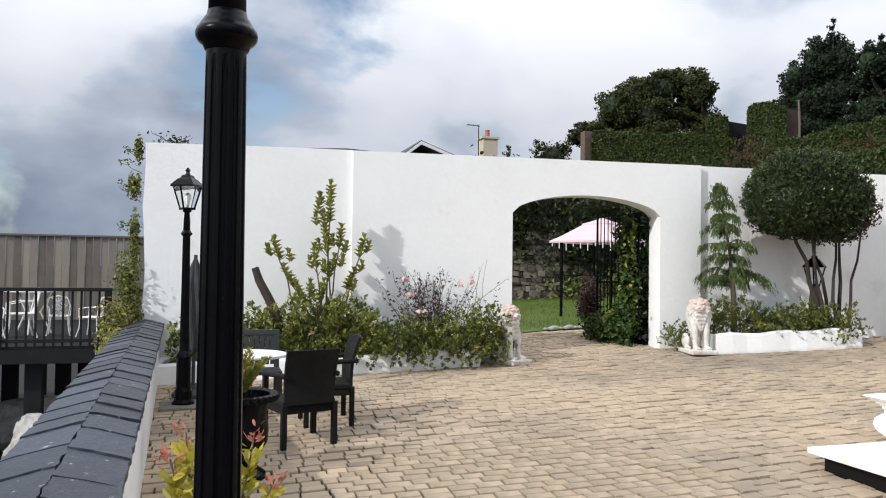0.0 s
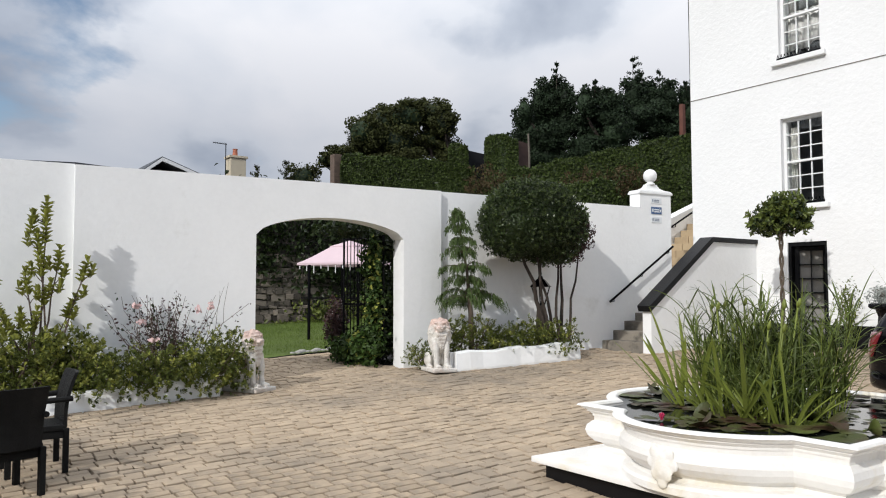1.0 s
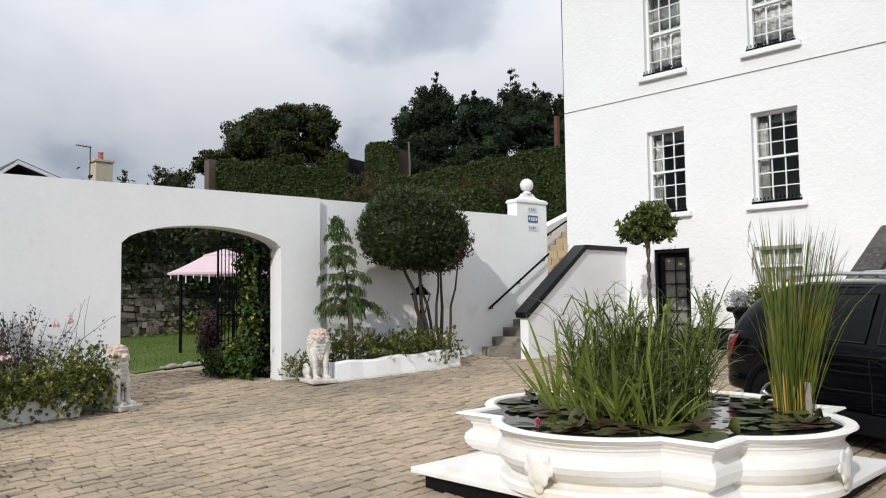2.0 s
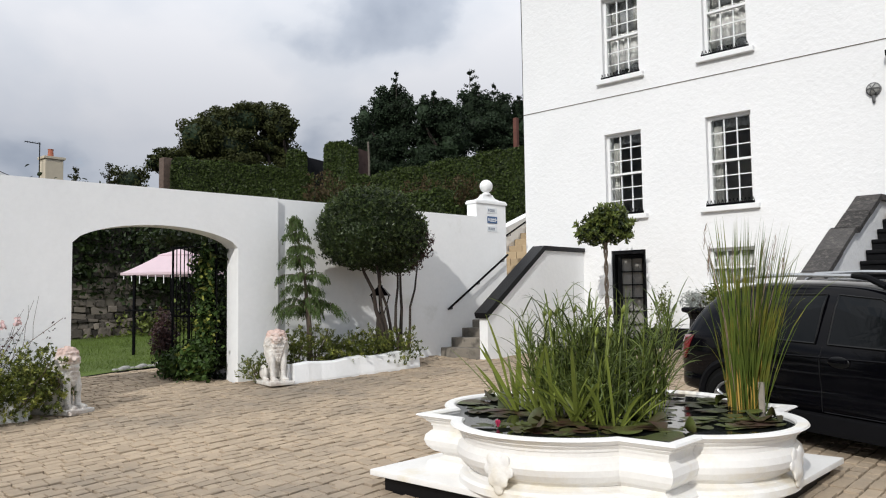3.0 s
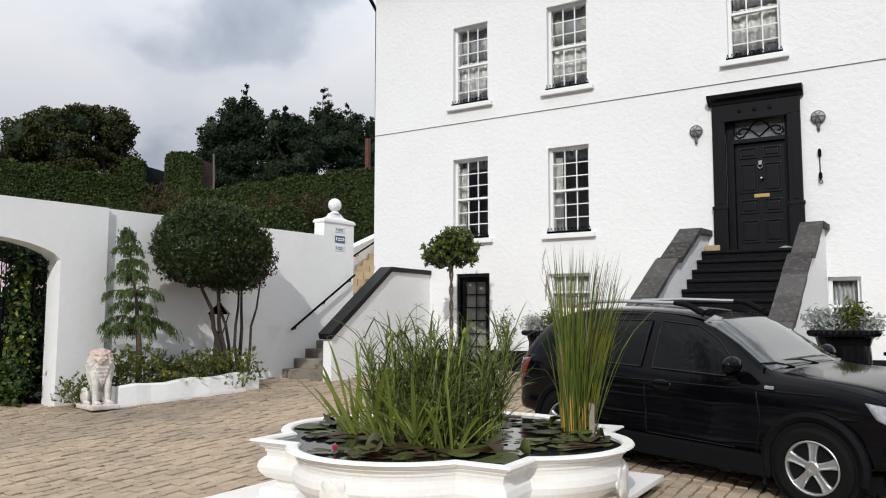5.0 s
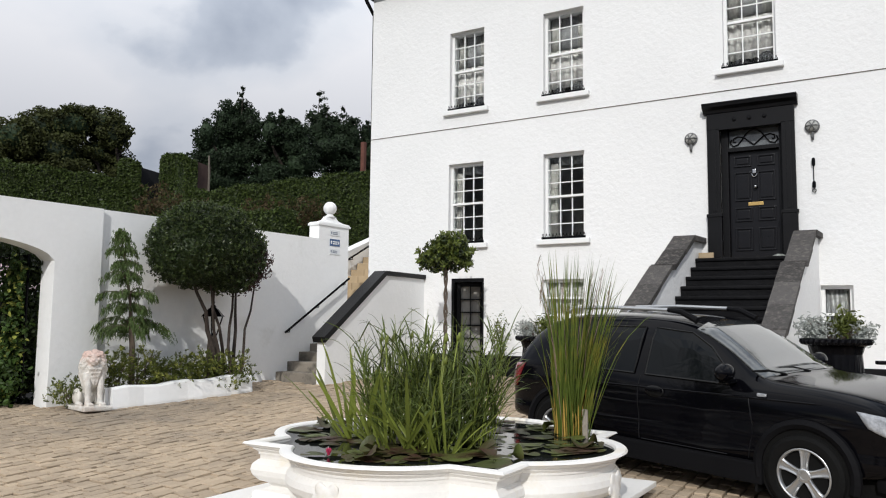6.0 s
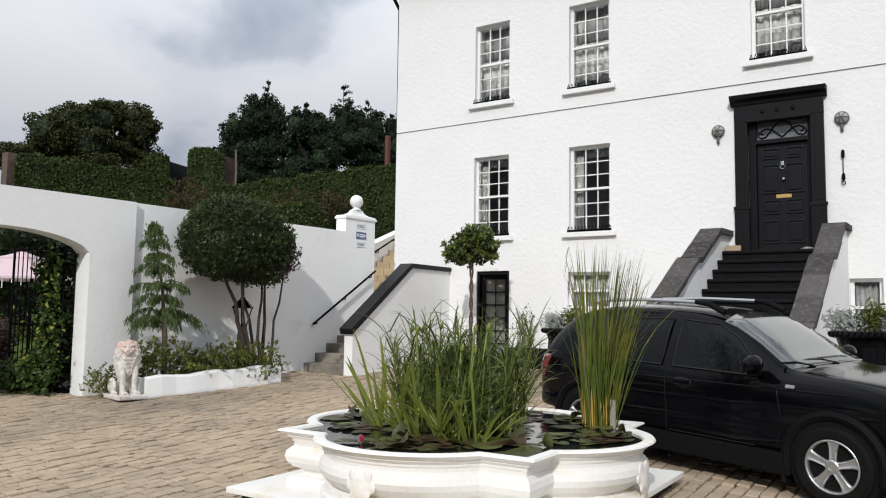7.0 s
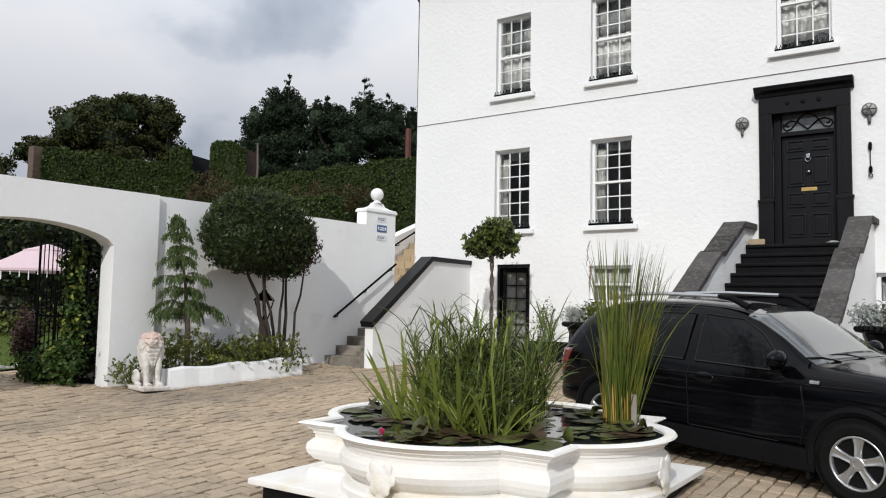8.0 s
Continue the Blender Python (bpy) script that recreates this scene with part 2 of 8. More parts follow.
def make_garden_wall():
    root = thing("garden_wall", WALL_TURN, "tall white rendered garden wall with a wide arched gateway", "wall", kind="structure")
    top = 3.385
    a_l, a_r, spring, rise = -2.6, -0.04, 2.50, 0.31
    arch = []
    for k in range(25):
        f = k / 24
        arch.append((a_l + (a_r - a_l) * f, spring + rise * (1 - (2 * f - 1) ** 2) ** 0.62))
    bm = prism([(-5.16, -0.3), (a_l, -0.3)] + arch + [(a_r, -0.3), (0.70, -0.3), (0.70, top), (-5.16, top)], "x", -0.40, 0.0)
    part("arch_wall", bm, M_WALL, root)
    bm = prism([(-8.2, -1.3), (-5.16, -1.3), (-5.16, top + 0.02), (-6.2, top + 0.02), (-8.2, top + 0.0)], "x", -0.55, -0.1)
    bmesh.ops.subdivide_edges(bm, edges=[e for e in bm.edges if abs(e.verts[0].co.y + 8.2) < 0.01 and abs(e.verts[1].co.y + 8.2) < 0.01 and abs(e.verts[0].co.z - e.verts[1].co.z) > 1], cuts=14)
    for v in bm.verts:
        if abs(v.co.y + 8.2) < 0.01 and -1.2 < v.co.z < top - 0.05:
            v.co.y += random.uniform(-0.03, 0.03)
    part("end_wall", bm, M_WALL, root)
    bm = prism([(0.70, -0.3), (6.42, -0.3), (6.42, top - 0.02), (0.70, top)], "x", -0.6, -0.08)
    part("stair_wall", bm, M_WALL, root)
    part("pier", prism([(5.52, top - 0.03), (6.416, top - 0.03), (6.416, 3.66), (5.52, 3.66)], "x", -0.37, -0.078), M_WALL, root)
    # moulded cap and ball on the raised end of the wall
    bm = box((-0.40, 5.49, 3.655), (-0.05, 6.45, 3.70), 0.012)
    part("cap_slab", bm, M_PAINT, root)
    bm = bmesh.new()
    rows = []
    for f, z in ((1.0, 3.70), (0.93, 3.735), (0.62, 3.76), (0.42, 3.80), (0.33, 3.85), (0.30, 3.88)):
        rows.append([bm.verts.new((-0.225 + x * 0.17 * f, 5.97 + y * 0.47 * f, z)) for x, y in ((-1, -1), (1, -1), (1, 1), (-1, 1))])
    for lo, hi in zip(rows, rows[1:]):
        for k in range(4):
            bm.faces.new((lo[k], lo[(k + 1) % 4], hi[(k + 1) % 4], hi[k]))
    bm.faces.new(rows[-1])
    part("pier_cap", bm, M_PAINT, root)
    bm = lathe([(0.1, 3.87), (0.1, 3.9), (0.06, 3.93), (0.075, 3.95)] + [(0.145 * math.sin(a), 4.07 - 0.145 * math.cos(a)) for a in [0.5 + 0.26 * i for i in range(11)]], 20)
    bmesh.ops.translate(bm, verts=bm.verts, vec=(-0.225, 5.97, 0.0))
    part("ball_finial", bm, M_PAINT, root, smooth=True)


make_garden_wall()


# ---- the house ----
HX0, HY, H_TOP = -11.12, 15.0, 9.62


def make_sash(parent, x0, x1, z0, z1, cols, rows, guard, curtain, label=""):
    """A sash window set back in the facade; its parent stands at the facade's foot."""
    w = new("window")
    w.parent = parent
    dep = 0.14
    tagged(w, label or "white-painted wooden sash window with small panes")
    fr = bmesh.new()
    t = 0.06
    y0, y1 = HY + dep - 0.03, HY + dep + 0.05
    add_box(fr, (x0, y0, z0), (x0 + t, y1, z1))
    add_box(fr, (x1 - t, y0, z0), (x1, y1, z1))
    add_box(fr, (x0 + t, y0, z1 - t), (x1 - t, y1, z1))
    add_box(fr, (x0 + t, y0, z0), (x1 - t, y1, z0 + t))
    zm = (z0 + z1) / 2
    add_box(fr, (x0 + t, y0 - 0.01, zm - 0.022), (x1 - t, y1, zm + 0.022))
    part("window_frame", fr, M_PAINT, w)
    n_half = rows // 2
    for half, (a, b) in enumerate(((z0 + t, zm - 0.022), (zm + 0.022, z1 - t))):
        bars = bmesh.new()
        yy = y0 + 0.012 + 0.02 * (1 - half)
        for k in range(1, cols):
            x = x0 + t + (x1 - x0 - 2 * t) * k / cols
            add_box(bars, (x - 0.010, yy, a), (x + 0.010, yy + 0.03, b))
        for k in range(1, n_half):
            z = a + (b - a) * k / n_half
            add_box(bars, (x0 + t, yy + 0.002, z - 0.010), (x1 - t, yy + 0.028, z + 0.010))
        part("glazing_bars", bars, M_PAINT, w)
        pane = part("pane", box((x0 + t, yy + 0.012, a), (x1 - t, yy + 0.017, b)), M_GLASS, w)
        pane.visible_shadow = False
    sill = box((x0 - 0.13, HY - 0.1, z0 - 0.11), (x1 + 0.13, HY + dep + 0.0, z0 - 0.008), 0.012)
    part("sill", sill, M_PAINT, w)
    def drape(xa, xb, za, zb, depth, waves, material, name):
        bm = bmesh.new()
        n = 28
        rows = []
        for k in range(n + 1):
            x = xa + (xb - xa) * k / n
            y = HY + dep + depth + 0.02 * math.sin(k * waves + xa * 7) + 0.008 * math.sin(k * 0.7)
            rows.append((bm.verts.new((x, y, za)), bm.verts.new((x, y, zb))))
        for a, b in zip(rows, rows[1:]):
            bm.faces.new((a[0], b[0], b[1], a[1]))
        g = bmesh.ops.extrude_face_region(bm, geom=list(bm.faces))
        bmesh.ops.translate(bm, verts=[v for v in g["geom"] if isinstance(v, bmesh.types.BMVert)], vec=(0, 0.003, 0))
        bmesh.ops.recalc_face_normals(bm, faces=bm.faces)
        part(name, bm, material, w, smooth=True)

    wi = x1 - x0
    if curtain == "net":
        drape(x0 + t, x1 - t, z0 + 0.22, zm + 0.12, 0.12, 1.1, M_LACE, "net_curtain")
        drape(x0 + t, x0 + t + 0.2, zm + 0.14, z1 - 0.02, 0.2, 1.9, M_CURTAIN, "curtain")
        drape(x1 - t - 0.2, x1 - t, zm + 0.14, z1 - 0.02, 0.2, 1.9, M_CURTAIN, "curtain")
        drape(x0 + t, x1 - t, zm + 0.2, z1 - 0.02, 0.26, 0.5, M_FROST, "blind")
        bm = bmesh.new()
        for cx, r in ((x0 + wi * 0.3, 0.11), (x1 - 0.2, 0.15)):
            s = bmesh.ops.create_icosphere(bm, subdivisions=2, radius=1.0)
            bmesh.ops.transform(bm, matrix=pose(cx, HY + dep + 0.10, z0 + 0.06 + r * 0.7) @ Matrix.Diagonal((r, 0.04, r, 1)), verts=s["verts"])
        part("ornament", bm, M_DARK, w, "dark ornaments standing on the inner sill", smooth=True)
    elif curtain == "one":
        drape(x0 + t, x0 + t + 0.15, z0 + 0.04, z1 - 0.16, 0.14, 1.9, M_CURTAIN, "curtain")
        drape(x0 + t, x1 - t, z1 - 0.2, z1 - 0.02, 0.2, 1.3, M_FROST, "pelmet")
    elif curtain == "frost":
        # grey sheet behind clear glass, added in place of a frosted pane
        drape(x0 + t, x1 - t, z0 + 0.03, z1 - 0.02, 0.1, 1.2, M_FROST, "blind")
    elif curtain == "lace":
        drape(x0 + t, x1 - t, z0 + 0.03, z1 - 0.02, 0.1, 1.2, M_LACE, "net_curtain")
    if guard:
        g = bmesh.new()
        yg = HY - 0.03
        add_box(g, (x0 - 0.03, yg - 0.008, z0 - 0.005), (x1 + 0.03, yg + 0.008, z0 + 0.045))
        n = 13
        for k in range(n):
            x = x0 + (x1 - x0) * k / (n - 1)
            r = 0.021
            ring = [(x + r * math.cos(a), yg, z0 + 0.058 + r * math.sin(a)) for a in [i * math.pi / 4 for i in range(9)]]
            add_tube(g, ring, 0.006, 4, cap=False)
            add_box(g, (x - 0.006, yg - 0.006, z0 + 0.075), (x + 0.006, yg + 0.006, z0 + 0.115))
            add_box(g, (x - 0.014, yg - 0.005, z0 + 0.095), (x + 0.014, yg + 0.005, z0 + 0.103))
        part("window_guard", g, M_IRON, w, "low black iron guard on the sill")
    return w


OPENINGS = []
for cx, w in ((-8.48, 0.88), (-6.16, 0.9), (-2.5, 0.92), (1.2, 0.92), (3.5, 0.92)):
    OPENINGS.append((cx - w / 2, cx + w / 2, 6.40, 8.22))
for cx, w in ((-8.48, 0.88), (-6.16, 0.9), (1.2, 0.92), (3.5, 0.92)):
    OPENINGS.append((cx - w / 2, cx + w / 2, 3.37, 5.17))
DOOR_OPEN = (-3.08, -1.96, 2.82, 5.45)
SIDE_DOOR = (-8.83, -8.01, 0.42, 2.60)
LOW_WIN = (-6.64, -5.72, 1.78, 2.54)
RIGHT_WIN = (-1.45, -0.95, 1.35, 2.34)


def make_house():
    root = thing("house", Matrix(), "large white roughcast Georgian house of three storeys", "house", kind="structure")
    x_end = 7.0
    holes = OPENINGS + [DOOR_OPEN, SIDE_DOOR, LOW_WIN, RIGHT_WIN]
    xs = sorted({HX0, x_end} | {h[0] for h in holes} | {h[1] for h in holes})
    zs = sorted({-0.2, H_TOP} | {h[2] for h in holes} | {h[3] for h in holes})
    bm = bmesh.new()
    grid = {}

    def v(x, y, z):
        k = (round(x, 4), round(y, 4), round(z, 4))
        if k not in grid:
            grid[k] = bm.verts.new(k)
        return grid[k]

    solid = {}
    for i in range(len(xs) - 1):
        for j in range(len(zs) - 1):
            cx, cz = (xs[i] + xs[i + 1]) / 2, (zs[j] + zs[j + 1]) / 2
            solid[i, j] = not any(h[0] < cx < h[1] and h[2] < cz < h[3] for h in holes)
    y0, y1 = HY, HY + 0.42
    for (i, j), s in solid.items():
        if not s:
            continue
        a, b, c, d = xs[i], xs[i + 1], zs[j], zs[j + 1]
        bm.faces.new((v(a, y0, c), v(b, y0, c), v(b, y0, d), v(a, y0, d)))
        bm.faces.new((v(b, y1, c), v(a, y1, c), v(a, y1, d), v(b, y1, d)))
        if not solid.get((i - 1, j)):
            bm.faces.new((v(a, y1, c), v(a, y0, c), v(a, y0, d), v(a, y1, d)))
        if not solid.get((i + 1, j)):
            bm.faces.new((v(b, y0, c), v(b, y1, c), v(b, y1, d), v(b, y0, d)))
        if not solid.get((i, j - 1)):
            bm.faces.new((v(a, y1, c), v(b, y1, c), v(b, y0, c), v(a, y0, c)))
        if not solid.get((i, j + 1)):
            bm.faces.new((v(a, y0, d), v(b, y0, d), v(b, y1, d), v(a, y1, d)))
    part("front_wall", bm, M_RENDER, root)
    bm = box((HX0, HY + 0.42, -0.2), (HX0 + 0.42, HY + 9.0, H_TOP))
    add_box(bm, (x_end - 0.42, HY + 0.42, -0.2), (x_end, HY + 9.0, H_TOP))
    add_box(bm, (HX0 + 0.42, HY + 8.6, -0.2), (x_end - 0.42, HY + 9.0, H_TOP))
    part("side_wall", bm, M_RENDER, root)
    # inner floors and a back partition keep the rooms dark
    bm = bmesh.new()
    for z in (-0.1, 2.68, 5.8, 8.9):
        add_box(bm, (HX0 + 0.42, HY + 0.42, z), (x_end - 0.42, HY + 8.6, z + 0.12))
    add_box(bm, (HX0 + 0.45, HY + 3.2, 0.05), (x_end - 0.45, HY + 3.3, 2.68))
    add_box(bm, (HX0 + 0.45, HY + 3.2, 2.8), (x_end - 0.45, HY + 3.3, 5.8))
    add_box(bm, (HX0 + 0.45, HY + 3.2, 5.92), (x_end - 0.45, HY + 3.3, 8.9))
    part("inner_floors", bm, mat("room_plaster", (0.34, 0.32, 0.29), 0.9, var=0.2, bump=0), root)
    # string course: a thin drip line
    part("string_course", prism([(HY - 0.001, 5.985), (HY - 0.016, 5.987), (HY - 0.016, 5.995), (HY - 0.001, 6.001)], "x", HX0, x_end), M_STEP, root)
    # dark plinth at the foot
    bm = bmesh.new()
    for a, b in ((HX0, SIDE_DOOR[0]), (SIDE_DOOR[1], -3.95), (-1.4, x_end)):
        add_box(bm, (a, HY - 0.03, 0.0), (b, HY - 0.002, 0.95))
    part("plinth", bm, M_BLACK, root, "black-painted plinth")
    # eaves, gutter and roof
    bm = box((HX0 - 0.25, HY - 0.3, H_TOP), (x_end + 0.25, HY + 9.3, H_TOP + 0.14))
    part("eaves", bm, M_BLACK, root)
    bm = bmesh.new()
    a = [bm.verts.new(p) for p in ((HX0 - 0.3, HY - 0.35, H_TOP + 0.14), (x_end + 0.3, HY - 0.35, H_TOP + 0.14), (x_end + 0.3, HY + 9.35, H_TOP + 0.14), (HX0 - 0.3, HY + 9.35, H_TOP + 0.14))]
    r = [bm.verts.new(p) for p in ((HX0 + 4.2, HY + 4.5, H_TOP + 3.2), (x_end - 4.2, HY + 4.5, H_TOP + 3.2))]
    for f in ((a[0], a[1], r[1], r[0]), (a[1], a[2], r[1]), (a[2], a[3], r[0], r[1]), (a[3], a[0], r[0]), tuple(a[::-1])):
        bm.faces.new(f)
    part("roof", bm, M_SLATE, root)
    bm = tube([(HX0 - 0.3, HY - 0.37, H_TOP + 0.1), (x_end + 0.3, HY - 0.37, H_TOP + 0.1)], 0.06, 10)
    add_tube(bm, [(HX0 - 0.12, HY - 0.36, H_TOP + 0.06), (HX0 - 0.12, HY - 0.1, H_TOP - 0.2), (HX0 - 0.12, HY + 0.2, H_TOP - 0.45), (HX0 - 0.12, HY + 0.25, 0.6)], 0.045, 8)
    part("gutter", bm, M_BLACK, root)
    for k, (a, b, c, d) in enumerate(OPENINGS):
        up = c > 6
        make_sash(root, a, b, c, d, 3, 6, True, "net" if up else "one")
    make_sash(root, *LOW_WIN, 3, 2, False, "lace", "small white window with net curtain near the ground")
    make_sash(root, *RIGHT_WIN, 1, 2, False, "frost", "small frosted window beside the entrance steps")
    return root


HOUSE = make_house()


def make_front_door():
    root = thing("front_door", Matrix(), "black panelled front door in a wide black classical surround", "door", kind="structure")
    x0, x1, z0, z1 = DOOR_OPEN
    # surround: pilasters, frieze and cornice
    for xa, xb in ((-3.27, -3.05), (-1.99, -1.77)):
        bm = box((xa, HY - 0.07, 2.88), (xb, HY + 0.03, 5.50), 0.006)
        add_box(bm, (xa - 0.03, HY - 0.10, 3.62), (xb + 0.03, HY - 0.02, 3.68), 0.008)
        add_box(bm, (xa - 0.015, HY - 0.09, 2.87), (xb + 0.015, HY - 0.02, 3.62), 0.006)
        add_box(bm, (xa + 0.07, HY - 0.078, 3.72), (xb - 0.07, HY - 0.06, 5.44), 0.004)
        part("pilaster", bm, M_BLACK, root)
    bm = box((-3.27, HY - 0.08, 5.26), (-1.77, HY + 0.03, 5.56), 0.006)
    add_box(bm, (-3.05, HY - 0.09, 5.24), (-1.99, HY - 0.02, 5.28))
    part("frieze", bm, M_BLACK, root)
    for k in range(3):
        bm = lathe([(0.035, 0.0), (0.04, 0.01), (0.02, 0.025), (0.012, 0.03)], 12)
        bmesh.ops.transform(bm, matrix=pose(-2.78 + 0.26 * k, HY - 0.08, 5.41, 90), verts=bm.verts)
        part("rosette", bm, M_BLACK, root)
    prof = [(HY + 0.02, 5.56), (HY - 0.10, 5.56), (HY - 0.12, 5.62), (HY - 0.20, 5.66), (HY - 0.21, 5.70), (HY - 0.22, 5.715), (HY - 0.22, 5.735), (HY + 0.02, 5.75)]
    part("cornice", prism(prof, "x", -3.33, -1.71), M_BLACK, root)
    # leaf with six panels, set back
    yd = HY + 0.2
    lx0, lx1, lz0, lz1 = -2.93, -2.06, 2.86, 4.84
    bm = box((lx0, yd, lz0), (lx1, yd + 0.05, lz1), 0.004)
    leaf = part("door_leaf", bm, M_DOORBLACK, root)
    mid = (lx0 + lx1) / 2
    for xa, xb in ((lx0 + 0.08, mid - 0.05), (mid + 0.05, lx1 - 0.08)):
        for za, zb in ((3.0, 3.42), (3.54, 3.8), (3.92, 4.46), (4.56, 4.76)):
            bm = bmesh.new()
            w = 0.025
            for lo, hi in (((xa, za), (xa + w, zb)), ((xb - w, za), (xb, zb)), ((xa + w, za), (xb - w, za + w)), ((xa + w, zb - w), (xb - w, zb))):
                add_box(bm, (lo[0], yd - 0.024, lo[1]), (hi[0], yd - 0.001, hi[1]), 0.008)
            add_box(bm, (xa + 0.05, yd - 0.02, za + 0.05), (xb - 0.05, yd - 0.001, zb - 0.05), 0.01)
            part("door_panel", bm, M_DOORBLACK, leaf)
    part("letter_plate", box((mid - 0.12, yd - 0.012, 3.83), (mid + 0.14, yd - 0.001, 3.895), 0.004), M_BRASS, leaf, "brass letter plate")
    bm = lathe([(0.03, 0), (0.03, 0.01), (0.012, 0.02), (0.012, 0.04), (0.03, 0.05), (0.034, 0.065), (0.02, 0.08), (0.004, 0.085)], 14)
    bmesh.ops.transform(bm, matrix=pose(mid + 0.02, yd - 0.001, 4.17, 90), verts=bm.verts)
    part("door_knob", bm, M_CHROME, leaf, "round chrome door knob", smooth=True)
    bm = tube([(mid + 0.045 * math.cos(a), yd - 0.03, 4.42 + 0.06 * math.sin(a)) for a in [i * math.pi / 7 - math.pi for i in range(8)]], 0.009, 6)
    add_box(bm, (mid - 0.03, yd - 0.04, 4.42), (mid + 0.03, yd - 0.001, 4.5), 0.01)
    part("knocker", bm, M_CHROME, leaf, "worn iron knocker")
    # jambs, transom, fanlight
    bm = bmesh.new()
    for lo, hi in (((-3.05, 2.82), (lx0 - 0.004, 5.26)), ((lx1 + 0.004, 2.82), (-1.99, 5.26)), ((lx0 - 0.004, 4.845), (lx1 + 0.004, 4.92))):
        add_box(bm, (lo[0], HY + 0.1, lo[1]), (hi[0], HY + 0.3, hi[1]), 0.004)
    part("jamb", bm, M_BLACK, root)
    # opaque pane; its mottled grey base colour paints in reflected sky
    part("fanlight", box((lx0, yd + 0.03, 4.92), (lx1, yd + 0.036, 5.26)), mat("fanlight_sky_grey", (0.14, 0.15, 0.155), 0.08, var=0.5, scale=5, bump=0.0, spec=0.9), root, "fanlight with the sky's reflection put into its grey colour")
    bm = bmesh.new()
    for sgn in (-1, 1):
        for pts in ([(0.92, 0.52), (0.98, 0.32), (0.86, 0.13), (0.66, 0.2), (0.48, 0.48), (0.32, 0.78), (0.15, 0.95), (0.0, 1.0)], [(0.0, 0.12), (0.22, 0.36), (0.42, 0.58), (0.66, 0.66), (0.84, 0.56), (0.86, 0.38), (0.74, 0.36)]):
            add_tube(bm, [(mid + sgn * x * 0.42, yd + 0.01, 4.925 + 0.33 * z) for x, z in pts], 0.013, 7)
    part("tracery", bm, M_BLACK, root)
    part("threshold", box((-3.0, HY + 0.02, 2.835), (-2.0, HY + 0.2, 2.87), 0.004), M_BRASS, root, "worn brass threshold strip")


make_front_door()


def make_side_door():
    root = thing("side_door", Matrix(), "half-open dark glazed door into the basement", "door", kind="structure")
    x0, x1, z0, z1 = SIDE_DOOR
    bm = bmesh.new()
    add_box(bm, (x0, HY + 0.03, z0), (x0 + 0.06, HY + 0.2, z1))
    add_box(bm, (x1 - 0.06, HY + 0.03, z0), (x1, HY + 0.2, z1))
    add_box(bm, (x0 + 0.06, HY + 0.03, z1 - 0.08), (x1 - 0.06, HY + 0.2, z1))
    part("door_frame", bm, M_BLACK, root)
    bm = bmesh.new()
    m = pose(x0 + 0.07, HY + 0.14, 0, 0, 0, 28)
    for lo, hi in (((0, z0), (0.08, z1 - 0.09)), ((0.52, z0), (0.6, z1 - 0.09)), ((0.08, z0), (0.52, z0 + 0.3)), ((0.08, z1 - 0.17), (0.52, z1 - 0.09))):
        add_box(bm, (lo[0], -0.02, lo[1]), (hi[0], 0.02, hi[1]), 0.0, m)
    for k in range(1, 6):
        z = z0 + 0.3 + (z1 - z0 - 0.47) * k / 6
        add_box(bm, (0.08, -0.015, z - 0.014), (0.52, 0.015, z + 0.014), 0.0, m)
    add_box(bm, (0.29, -0.015, z0 + 0.3), (0.31, 0.015, z1 - 0.17), 0.0, m)
    part("door_leaf", bm, M_BLACK, root)
    bm = box((0.09, 0.03, z0 + 0.25), (0.51, 0.036, z1 - 0.17), 0, m)
    part("net_curtain", bm, M_CURTAIN, root)


make_side_door()


